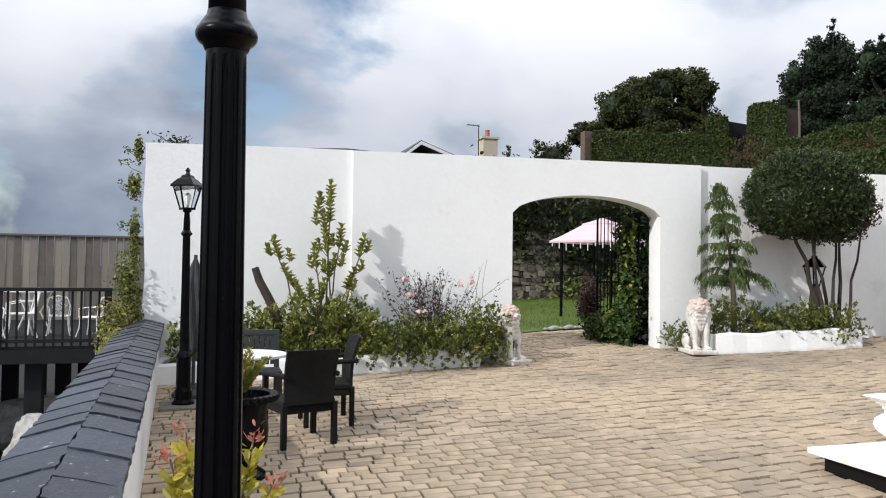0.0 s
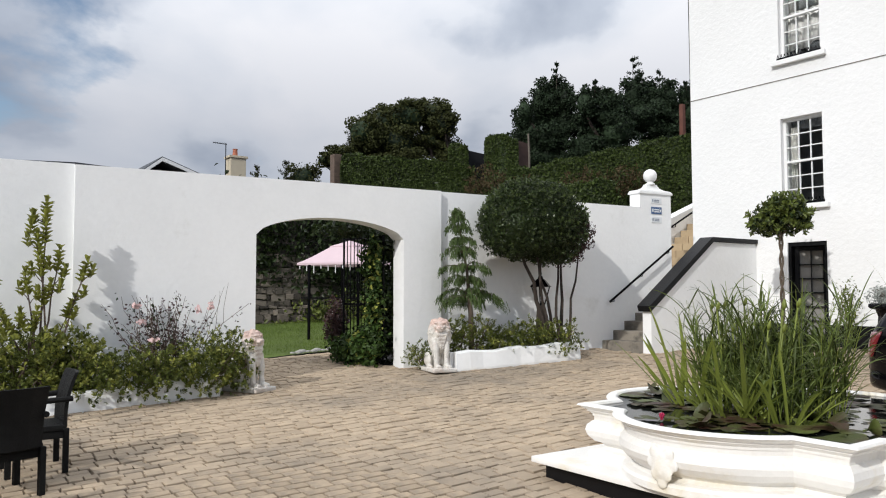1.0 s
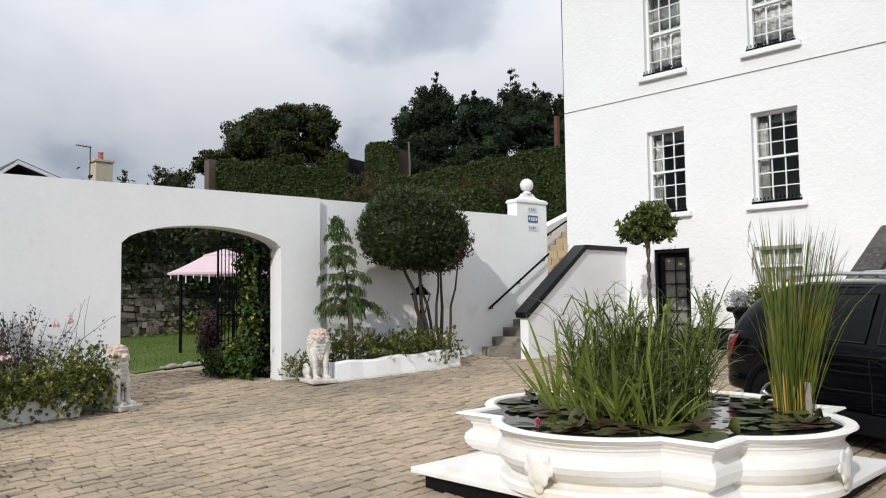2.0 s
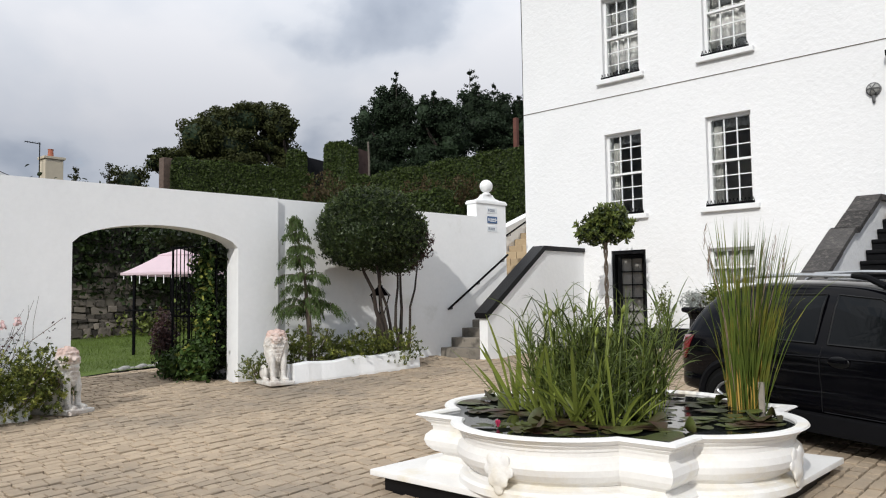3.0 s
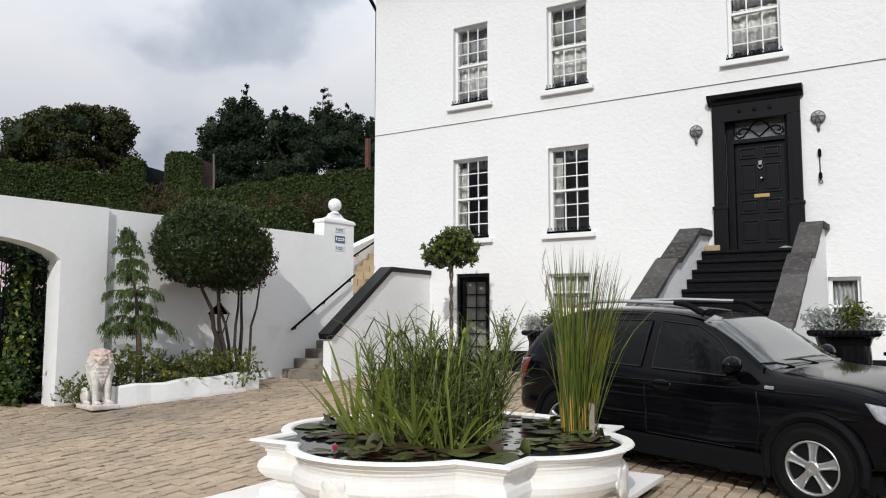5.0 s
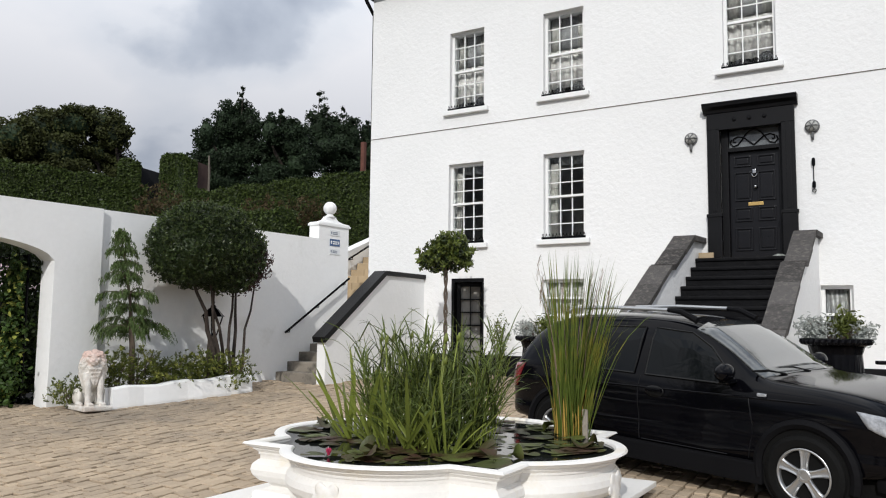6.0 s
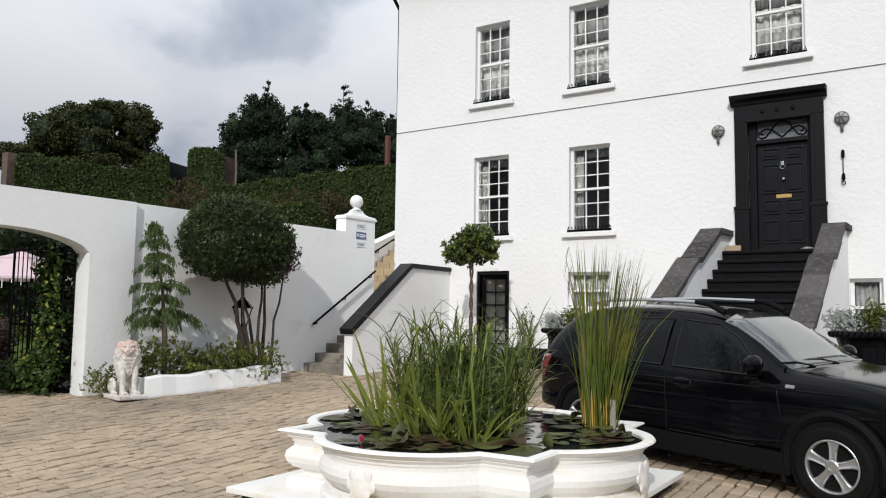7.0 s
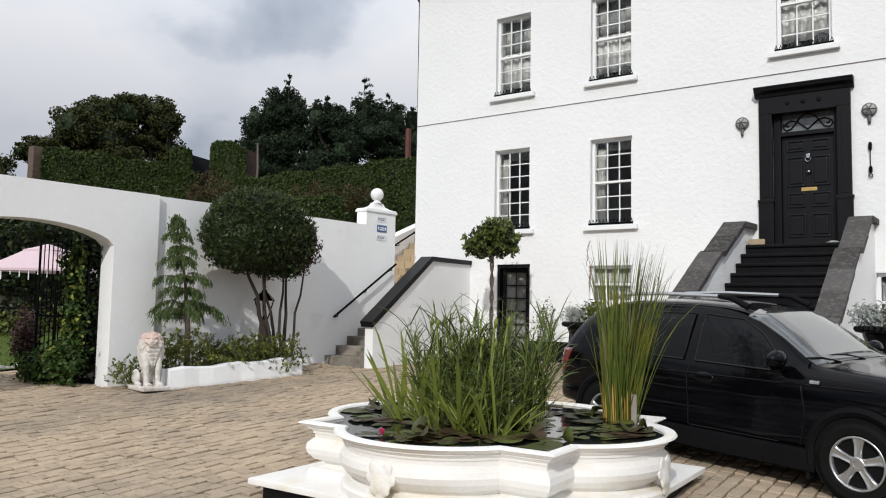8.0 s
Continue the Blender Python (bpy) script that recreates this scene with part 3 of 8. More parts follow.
# ---- front steps ----
def make_front_steps():
    root = thing("front_steps", Matrix(), "steep flight of black-painted steps between white cheek walls with slate caps", "steps", kind="structure")
    n, rise, tread, z_top = 13, 0.18, 0.26, 2.84
    y_land = HY - 0.42
    M_STEPB = mat("black_step_paint", (0.006, 0.006, 0.007), 0.55, spec=0.1, var=0.5, scale=5, bump=0.6, bump_scale=14)
    for k in range(n):
        z = z_top - rise * k
        yb = HY - 0.005 if k == 0 else y_land - tread * (k - 1) + 0.0
        yf = y_land - tread * k
        xl, xr = -3.40 - 0.10 * (HY - yf), -1.69 - 0.055 * (HY - yf)
        bm = box((xl, yf - 0.025, z - 0.06), (xr, yb - 0.026, z), 0.02)
        add_box(bm, (xl, yf + 0.01, z - rise), (xr, yb - 0.03, z - 0.058))
        part("step", bm, M_STEPB, root)
    slope = rise / tread
    for xa, xb, flare in ((-3.68, -3.38, -0.10), (-1.70, -1.43, -0.055)):
        yA, zA = HY, 3.15
        y1 = HY - 0.62
        y2, z2 = y1 - 0.95, zA - 0.95 * slope * 0.9
        y3 = y2 - 0.14
        y4, z4 = y3 - 2.2, z2 - 2.2 * slope * 0.92
        out = [(HY, -0.1), (HY, zA), (y1, zA), (y2, z2), (y3, z2), (y4, z4), (y4 - 0.05, z4 - 0.05), (y4 - 0.05, -0.1)]

        def flared(bm):
            for v in bm.verts:
                v.co.x += flare * (HY - v.co.y)
            return bm

        part("cheek_wall", flared(prism([(p[0] - 0.002, p[1]) for p in out], "x", xa + 0.03, xb - 0.03)), M_RENDER, root)
        runs = [((HY, zA), (y1, zA), 1), ((y1, zA), (y2, z2), 2), ((y2, z2), (y3, z2), 1), ((y3, z2), (y4, z4), 4)]
        for (ya, za), (yb, zb), cnt in runs:
            for i in range(cnt):
                f0, f1 = i / cnt, (i + 1) / cnt
                p0 = (ya + (yb - ya) * f0, za + (zb - za) * f0)
                p1 = (ya + (yb - ya) * f1, za + (zb - za) * f1)
                d = Vector((p1[0] - p0[0], p1[1] - p0[1])).normalized() * 0.005
                j = random.uniform(-0.012, 0.012)
                o = [(p0[0] + d.x, p0[1] + d.y), (p1[0] - d.x, p1[1] - d.y), (p1[0] - d.x, p1[1] - d.y + 0.085 + j), (p0[0] + d.x, p0[1] + d.y + 0.085 + j)]
                part("cap_stone", flared(prism(o, "x", xa - 0.04 + j, xb + 0.04 + j)), M_SLATE, root)
    return root


make_front_steps()


# ---- side stair up past the gable ----
def make_side_stair():
    root = thing("garden_steps", Matrix(), "worn stone steps climbing between the wall and a white parapet", "steps", kind="structure")
    for k in range(9):
        z = 0.47 + 0.175 * (k + 1)
        bm = box((-10.85, 11.68 + 0.30 * k, z - 0.3), (-9.75, 11.68 + 0.30 * (k + 1) + 0.03, z), 0.02)
        for v in bm.verts:
            v.co.z += 0.008 * math.sin(v.co.x * 7 + k) + 0.006 * math.sin(v.co.x * 17 + k * 2)
        part("step", bm, M_STEP, root)
    bm = box((-12.5, 14.38, 0.3), (-9.75, 14.98, 2.05))
    part("landing", bm, M_STEP, root)
    for k in range(9):
        z = 2.05 + 0.18 * (k + 1)
        for q in range(3):
            xa, xb = -12.4 + 0.42 * q, -12.4 + 0.42 * (q + 1)
            bm = box((xa + 0.004, 14.98 + 0.245 * k + 0.01 * (q % 2), z - 0.4), (xb - 0.004, 14.98 + 0.245 * (k + 1) + 0.03, z - 0.005 * q), 0.014)
            part("step", bm, M_SAND, root)
    par = thing("stair_parapet", Matrix(), "white rendered stair parapet with a black sloping coping", "wall", kind="structure")
    pr = [(11.60, 0.2), (15.0, 0.2), (15.0, 2.60), (13.47, 2.60), (11.60, 1.27)]
    part("parapet_wall", prism([(a - 0.003, b) for a, b in pr], "x", -9.74, -9.54), M_WALL, par)
    cap = [(11.54, 1.23), (13.49, 2.61), (14.99, 2.61), (14.99, 2.695), (13.44, 2.695), (11.50, 1.335)]
    part("coping", prism(cap, "x", -9.79, -9.49), M_BLACK, par, "black-painted coping")
    up = thing("upper_stair_wall", Matrix(), "low white wall beside the upper stone steps", "wall", kind="structure")
    pr = [(14.0, 0.5), (19.0, 0.5), (19.0, 4.62), (15.2, 3.17), (14.0, 2.75)]
    part("wall", prism(pr, "x", -12.75, -12.42), M_WALL, up)
    rail = thing("handrail", Matrix(), "black iron handrail fixed along the stair wall", "handrail")
    W = WALL_TURN
    bm = tube([W @ Vector((0.02, 4.58, 1.40)), W @ Vector((0.02, 6.36, 2.56))], 0.024, 8)
    part("rail", bm, M_IRON, rail)
    for f in (0.06, 0.5, 0.93):
        p = Vector((0.02, 4.58 + 1.78 * f, 1.40 + 1.16 * f))
        bm = tube([W @ p, W @ (p + Vector((0.0, 0.0, -0.06))), W @ (p + Vector((-0.1, 0, -0.07)))], 0.012, 6)
        part("bracket", bm, M_IRON, rail)
    rail2 = thing("handrail", Matrix(), "black iron handrail beside the upper steps", "handrail")
    bm = tube([(-12.3, 14.9, 2.78), (-12.3, 15.65, 3.16), (-12.3, 17.5, 4.06)], 0.024, 8)
    part("rail", bm, M_IRON, rail2)
    for y, z in ((15.1, 2.88), (15.9, 3.28), (16.7, 3.67)):
        part("bracket", tube([(-12.3, y, z), (-12.3, y, z - 0.07), (-12.43, y, z - 0.08)], 0.012, 6), M_IRON, rail2)


make_side_stair()


# ---- fountain basin with water plants ----
FC = (-3.64, 6.09)
RIM_Z = 0.66
M_FOUNT = mat("fountain_white", (0.82, 0.80, 0.765), 0.55, var=0.06, scale=2.5, fine=30, bump=0.25, bump_scale=30, stain=(0.72, 0.64, 0.47), stain_at=(0.52, 0.8), stain_scale=2.2)
M_WATER = mat("pond_water", (0.012, 0.014, 0.012), 0.04, var=0.2, bump=0.03, bump_scale=6, spec=0.9)
M_PAD = mat("lily_pad", (0.062, 0.076, 0.018), 0.45, var=0.65, scale=9, bump=0.2, rand=0.75, stain=(0.052, 0.024, 0.016), stain_at=(0.46, 0.62), stain_scale=2.6, spec=0.3)
M_BLADE = mat("iris_blade", (0.21, 0.25, 0.048), 0.42, var=0.55, scale=2, bump=0.0, rand=0.7, trans=0.35)
M_LEAF_YEL = mat("yellow_leaf", (0.42, 0.37, 0.05), 0.45, var=0.4, scale=2, bump=0, rand=0.7, trans=0.35)
M_GRASS2 = mat("sedge_blade", (0.105, 0.138, 0.036), 0.45, spec=0.3, var=0.8, scale=2, bump=0.0, rand=0.7, trans=0.3)
M_REED = mat("reed_blade", (0.105, 0.145, 0.026), 0.5, var=0.3, scale=1.5, bump=0.0, rand=0.6, trans=0.3, stain=(0.30, 0.24, 0.04), stain_at=(0.5, 0.7), stain_scale=3, spec=0.25)
M_STRAW2 = mat("reed_flower", (0.24, 0.17, 0.12), 0.8, var=0.3, bump=0.0, rand=0.5)
M_STRAW = mat("straw_stem", (0.40, 0.25, 0.05), 0.6, var=0.35, bump=0.0, rand=0.6)


def fountain_outline():
    """Square with a round lobe on each side; returns points and outward normals."""
    half, lobe_half, out = 1.14, 0.74, 0.42
    r = (lobe_half ** 2 + out ** 2) / (2 * out)
    a0 = math.asin(lobe_half / r)
    side = [(-half, -half)]
    for k in range(37):
        a = -a0 + 2 * a0 * k / 36
        side.append((r * math.sin(a), -half - (r * math.cos(a) - (r - out))))
    pts = []
    for q in range(4):
        m = Matrix.Rotation(q * math.pi / 2, 2)
        pts += [m @ Vector(p) for p in side]
    n = len(pts)
    nor = []
    for i in range(n):
        d1 = (pts[i] - pts[i - 1]).normalized()
        d2 = (pts[(i + 1) % n] - pts[i]).normalized()
        n1, n2 = Vector((d1.y, -d1.x)), Vector((d2.y, -d2.x))
        s = n1 + n2
        nor.append(s / max(0.5, s.dot(n1)) if s.length > 1e-6 else n1)
    return pts, nor


def sweep_outline(profile, cap=False, bm=None):
    pts, nor = fountain_outline()
    bm = bm or bmesh.new()
    rings = []
    for off, z in profile:
        rings.append([bm.verts.new((p.x + q.x * off, p.y + q.y * off, z)) for p, q in zip(pts, nor)])
    n = len(pts)
    for a, b in zip(rings, rings[1:]):
        for k in range(n):
            bm.faces.new((a[k], a[(k + 1) % n], b[(k + 1) % n], b[k]))
    if cap:
        c = bm.verts.new((0, 0, profile[-1][1]))
        for k in range(n):
            bm.faces.new((rings[-1][k], rings[-1][(k + 1) % n], c))
    return bm


def leaf_strip(bm, root, tip_dir, length, width, droop, segs=7, twist=0.0):
    """A long blade: two folded rows of quads that bend over under their weight."""
    root, d = Vector(root), Vector(tip_dir).normalized()
    side = d.cross(Vector((0, 0, 1)))
    side = side.normalized() if side.length > 0.05 else Vector((1, 0, 0))
    side = (Matrix.Rotation(twist, 3, d) @ side)
    p, rows = root.copy(), []
    for i in range(segs + 1):
        f = i / segs
        w = width * (0.55 + 1.2 * f) * (1 - f) ** 0.55 if f < 1 else 0.0
        w = min(w, width)
        keel = d.cross(side) * (-0.25 * w)
        if i == segs:
            rows.append([bm.verts.new(p)])
        else:
            rows.append([bm.verts.new(p - side * w / 2), bm.verts.new(p + keel), bm.verts.new(p + side * w / 2)])
        h = Vector((d.x, d.y, 0))
        h = h.normalized() if h.length > 1e-3 else Vector((1, 0, 0))
        d = (d + (h * 0.5 + Vector((0, 0, -1))) * droop * f).normalized()
        p = p + d * length / segs
    for a, b in zip(rows, rows[1:]):
        if len(b) == 3:
            bm.faces.new((a[0], a[1], b[1], b[0]))
            bm.faces.new((a[1], a[2], b[2], b[1]))
        else:
            bm.faces.new((a[0], a[1], b[0]))
            bm.faces.new((a[1], a[2], b[0]))


def make_fountain():
    gz = ground_z(*FC)
    root = thing("fountain", pose(FC[0], FC[1], 0, 0, 0, 0.5), "white moulded quatrefoil fountain basin on a low stepped plinth", "fountain")
    part("base_riser", box((-1.36, -1.36, gz - 0.1), (1.36, 1.36, gz + 0.10)), M_BLACK, root, "black recessed base")
    bm = box((-1.45, -1.45, gz + 0.10), (1.45, 1.45, gz + 0.15), 0.012)
    part("plinth_slab", bm, M_FOUNT, root)
    z0 = gz + 0.15
    prof = [(-0.03, z0), (-0.03, z0 + 0.05), (-0.05, z0 + 0.07), (-0.10, z0 + 0.08), (-0.135, z0 + 0.10), (-0.12, z0 + 0.125), (-0.07, z0 + 0.145), (-0.03, z0 + 0.19), (-0.015, z0 + 0.235), (-0.025, z0 + 0.28), (-0.06, z0 + 0.315), (-0.09, z0 + 0.325), (-0.092, z0 + 0.35), (-0.06, z0 + 0.355), (-0.06, z0 + 0.372), (-0.045, z0 + 0.385)]
    part("bowl", sweep_outline(prof), M_FOUNT, root)
    zt = z0 + 0.385
    prof = [(-0.045, zt), (-0.028, zt + 0.012), (-0.028, zt + 0.022), (-0.012, zt + 0.03), (0.012, zt + 0.045), (0.03, zt + 0.062), (0.034, RIM_Z - 0.014), (0.024, RIM_Z), (-0.03, RIM_Z + 0.003), (-0.055, RIM_Z), (-0.068, RIM_Z - 0.015), (-0.07, RIM_Z - 0.16)]
    part("rim", sweep_outline(prof), M_FOUNT, root)
    for q, (ax, ay) in enumerate(((0, -1), (1, 0), (0, 1), (-1, 0))):
        # lion-mask spout on each lobe, an uneven relief
        bm = bmesh.new()
        for r, x, y, z in ((0.10, 0, 0.0, 0.0), (0.07, 0, -0.05, -0.03), (0.05, 0.06, -0.02, 0.07), (0.05, -0.06, -0.02, 0.07), (0.045, 0.05, -0.045, -0.07), (0.045, -0.05, -0.045, -0.07), (0.035, 0.0, -0.085, -0.05), (0.05, 0.09, 0, 0), (0.05, -0.09, 0, 0), (0.05, 0, -0.02, -0.12)):
            s = bmesh.ops.create_icosphere(bm, subdivisions=2, radius=r)
            bmesh.ops.translate(bm, verts=s["verts"], vec=(x, y, z))
        m = Matrix.Rotation(q * math.pi / 2, 4, "Z") @ Matrix.Translation((0, -1.53, z0 + 0.20)) @ Matrix.Diagonal((1.0, 0.27, 1.05, 1))
        bmesh.ops.transform(bm, matrix=m, verts=bm.verts)
        mask = part("spout_mask", bm, M_FOUNT, root, smooth=True)
        rm = mask.modifiers.new("blend", "REMESH")
        rm.mode, rm.voxel_size, rm.use_smooth_shade = "VOXEL", 0.012, True
    water = part("pond_water", sweep_outline([(-0.066, 0.638), (-0.4, 0.638)], cap=True), M_WATER, root, "dark still water")
    return root


FOUNTAIN = make_fountain()


def make_water_plants():
    wz = 0.640
    rng = random.Random(4)
    pads = thing("lily_pads", pose(FC[0], FC[1], 0, 0, 0, 0.5), "green and bronze water-lily pads floating on the basin", "water lilies")

    def inside(x, y):
        lim = 0.98
        return (abs(x) < lim and abs(y) < lim) or (math.hypot(abs(x) - 0.70, y) < 0.68) or (math.hypot(x, abs(y) - 0.70) < 0.68)

    count = 0
    while count < 295:
        x, y = rng.uniform(-1.5, 1.5), rng.uniform(-1.5, 1.5)
        r = rng.uniform(0.055, 0.115) if rng.random() < 0.85 else rng.uniform(0.12, 0.15)
        if not inside(x, y):
            continue
        if math.hypot((x + 0.58) * 0.8, y + 0.98) < 0.27 and rng.random() < 0.93:
            continue
        if x > 0.45 and y > 0.1 and rng.random() < 0.45:
            continue
        count += 1
        bm = bmesh.new()
        gap = 0.22
        c = bm.verts.new((0, 0, 0.004))
        tilt = rng.random() < (0.2 if y < -0.9 and x < 0.5 else 0.05)
        ring = []
        n = 13
        for k in range(n):
            a = gap + (2 * math.pi - 2 * gap) * k / (n - 1)
            ring.append(bm.verts.new((r * math.cos(a), r * math.sin(a) * 0.95, 0.006 + 0.02 * math.sin(2 * a + x * 9) * (2.2 if tilt else 0.25))))
        for a, b in zip(ring, ring[1:]):
            bm.faces.new((c, a, b))
        ry, rx = (rng.uniform(-35, 35), rng.uniform(5, 45)) if tilt else (rng.uniform(-3, 3), rng.uniform(-3, 3))
        lift = r * math.sin(radians(max(abs(rx), abs(ry)))) * 0.9 if tilt else 0.0
        bmesh.ops.transform(bm, matrix=pose(x, y, wz + lift + 0.003 * (count % 6), rx, ry, rng.uniform(0, 360)), verts=bm.verts)
        part("pad", bm, M_PAD, pads, smooth=True)
    # flowers and buds
    M_PINK = mat("lily_pink", (0.55, 0.05, 0.13), 0.5, var=0.3, bump=0)
    for x, y, s, m, nm in ((-0.22, -1.24, 0.038, M_PINK, "pink water-lily bud on the water"), (-0.62, -0.25, 0.035, M_PAINT, "white lily bud standing up")):
        f = thing("lily_flower", pose(FC[0] + x, FC[1] + y, wz + 0.01), nm, "flower")
        for k in range(9):
            bm = bmesh.new()
            a = k * 2.4
            lean = 0.25 + 0.05 * k
            leaf_strip(bm, (0, 0, 0), (math.cos(a) * lean, math.sin(a) * lean, 1), s * 1.5, s * 0.8, -0.25, 4)
            part("petal", bm, m, f, smooth=True)
    # iris and sedge clumps in the middle
    def clump(name, label, centre, spread, n, length, width, lean, droop, material, seed, kind="stuff"):
        rg = random.Random(seed)
        t = thing(name, pose(centre[0], centre[1], wz - 0.06), label, "plant")
        for group in range(6):
            bm = bmesh.new()
            for k in range(n // 6):
                a = rg.uniform(0, 2 * math.pi)
                q = math.sqrt(rg.random()) * spread
                p = (q * math.cos(a) * 1.15, q * math.sin(a) * 0.75, 0)
                b = a + rg.uniform(-0.9, 0.9)
                wind = 0.06 if name == "reed_clump" else 0.0
                le = rg.uniform(*lean) * (0.4 + q / spread)
                leaf_strip(bm, p, (math.cos(b) * le + wind, math.sin(b) * le + wind * 0.4, 1), rg.uniform(*length), rg.uniform(*width), rg.uniform(*droop), 7, rg.uniform(-0.8, 0.8))
            part("leaf_tuft", bm, material, t, smooth=True, kind="stuff")
        return t

    def leafy_stems(label, centre, rx, ry, n, height, seed):
        """Upright stems with long narrow leaves set alternately along them."""
        rg = random.Random(seed)
        t = thing("sedge_clump", pose(centre[0], centre[1], wz - 0.06), label, "plant")
        for group in range(6):
            bm, sm = bmesh.new(), bmesh.new()
            for k in range(n // 6):
                a, q = rg.uniform(0, 6.283), math.sqrt(rg.random())
                b = Vector((rx * q * math.cos(a), ry * q * math.sin(a), 0))
                h = rg.uniform(*height) * (1.0 - 0.25 * q)
                lean = Vector((math.cos(a) * 0.16 * q + rg.gauss(0, 0.06), math.sin(a) * 0.16 * q + rg.gauss(0, 0.06), 1))
                pts = [b + lean * (h * f) + Vector((lean.x, lean.y, 0)) * (0.35 * h * f * f) for f in (0, 0.35, 0.7, 1.0)]
                add_tube(sm, pts, [0.0045, 0.004, 0.003, 0.0015], 4)
                turn = rg.uniform(0, 6.283)
                for i in range(rg.randrange(6, 10)):
                    f = 0.18 + 0.8 * (i + rg.random() * 0.6) / 9
                    turn += 2.4 + rg.gauss(0, 0.4)
                    seg = min(2, int(f * 3))
                    p = pts[seg].lerp(pts[seg + 1], f * 3 - seg)
                    out = rg.uniform(0.3, 1.0)
                    leaf_strip(bm, p, (math.cos(turn) * out, math.sin(turn) * out, 1), rg.uniform(0.22, 0.55) * (1.1 - 0.35 * f), rg.uniform(0.009, 0.022), rg.uniform(0.02, 0.6), 6, rg.uniform(-0.8, 0.8))
                if k % 5 == 0:
                    leaf_strip(bm, b, (lean.x * 2, lean.y * 2, 1), h * 0.9, 0.016, rg.uniform(0.03, 0.3), 7, rg.uniform(-0.8, 0.8))
            part("leaf_tuft", bm, M_GRASS2, t, smooth=True, kind="stuff")
            part("stem_tuft", sm, M_BLADE, t, kind="stuff")

    clump("iris_clump", "iris clump with arching yellow-green sword leaves", (-4.30, 5.70), 0.13, 26, (0.5, 1.02), (0.032, 0.056), (0.2, 1.1), (0.0, 0.1), M_BLADE, 1)
    clump("iris_clump", "iris clump with arching yellow-green sword leaves", (-3.68, 5.42), 0.16, 32, (0.35, 0.85), (0.028, 0.054), (0.2, 1.1), (0.0, 0.12), M_BLADE, 2)
    clump("iris_clump", "low iris shoots at the edge of the sedge", (-3.34, 5.50), 0.2, 26, (0.3, 0.75), (0.022, 0.04), (0.2, 1.1), (0.02, 0.2), M_BLADE, 8)
    leafy_stems("tall dark green sedge clump with narrow drooping leaves", (-3.90, 5.94), 0.32, 0.28, 72, (0.75, 1.30), 3)
    leafy_stems("tall dark green sedge clump with narrow drooping leaves", (-3.44, 5.98), 0.32, 0.32, 84, (0.65, 1.22), 5)
    leafy_stems("lower dark green sedge at the front of the clump", (-3.56, 5.62), 0.36, 0.2, 42, (0.3, 0.75), 15)
    clump("reed_clump", "tall clump of green and straw-coloured reeds", (-2.79, 6.92), 0.125, 190, (0.6, 1.75), (0.009, 0.020), (0.02, 0.17), (0.0, 0.07), M_REED, 6)
    clump("reed_clump", "loose reed blades with bent tips", (-2.77, 6.90), 0.14, 84, (0.7, 1.65), (0.007, 0.017), (0.05, 0.26), (0.03, 0.30), M_REED, 16)
    clump("old_reeds", "bundle of straw-coloured old reed stems", (-2.79, 6.91), 0.125, 80, (0.2, 0.66), (0.011, 0.02), (0.02, 0.1), (0.0, 0.02), M_STRAW, 7)
    heads = thing("reed_flowers", pose(-2.79, 6.92, wz), "pale feathery flower heads on the reed tips", "plant")
    hr = random.Random(12)
    for k in range(12):
        a, q = hr.uniform(0, 6.283), hr.uniform(0.1, 0.42)
        h = hr.uniform(1.15, 1.55)
        x, y = q * math.cos(a) + 0.08, q * math.sin(a)
        bm = tube([(x * 0.25, y * 0.25, -0.05), (x * 0.55, y * 0.55, h * 0.6), (x, y, h)], [0.004, 0.003, 0.002], 4)
        for i in range(16):
            f = i / 15
            b = hr.uniform(0, 6.283)
            leaf_strip(bm, (x + 0.02 * f, y, h - 0.16 + 0.2 * f), (math.cos(b) * 0.4 + 0.15, math.sin(b) * 0.4, 1), 0.05, 0.006, 0.2, 3)
        part("flower_head", bm, M_STRAW2, heads)
    pods = thing("seed_pods", pose(-3.78, 5.78, wz), "yellow-green iris seed pods among the leaves", "plant")
    for k in range(14):
        x, y, z = rng.uniform(-0.45, 0.6), rng.uniform(-0.3, 0.25), rng.uniform(0.45, 0.85)
        bm = tube([(x * 0.7, y * 0.7, -0.05), (x * 0.85, y * 0.85, z * 0.5), (x, y, z)], 0.006, 5)
        add_tube(bm, [(x, y, z), (x + 0.01, y, z + 0.03), (x + 0.02, y, z + 0.07)], [0.006, 0.018, 0.006], 7)
        part("pod", bm, M_BLADE, pods, smooth=True)
    part_ob = thing("pond_post", pose(-2.62, 6.84, 0.55), "short weathered grey stake standing in the water", "stake")
    part("stake", box((-0.022, -0.016, 0), (0.022, 0.016, 0.34), 0.006), M_STEP, part_ob)


make_water_plants()

# ---- car ----
M_CAR = mat("black_car_paint", (0.002, 0.002, 0.003), 0.06, var=0.1, bump=0.0, coat=0.0, spec=0.17)
M_CLAD = mat("grey_cladding", (0.007, 0.007, 0.008), 0.6, spec=0.05, var=0.2, bump=0.15, bump_scale=200)
M_TYRE = mat("tyre_rubber", (0.007, 0.007, 0.007), 0.8, spec=0.1, var=0.3, bump=0.2)
M_ALLOY = mat("alloy_wheel", (0.48, 0.49, 0.50), 0.35, metal=0.85, var=0.1, bump=0.0)
M_CARGLASS = mat("car_glass", (0.005, 0.006, 0.007), 0.02, var=0.2, scale=3, bump=0.0, spec=0.16)
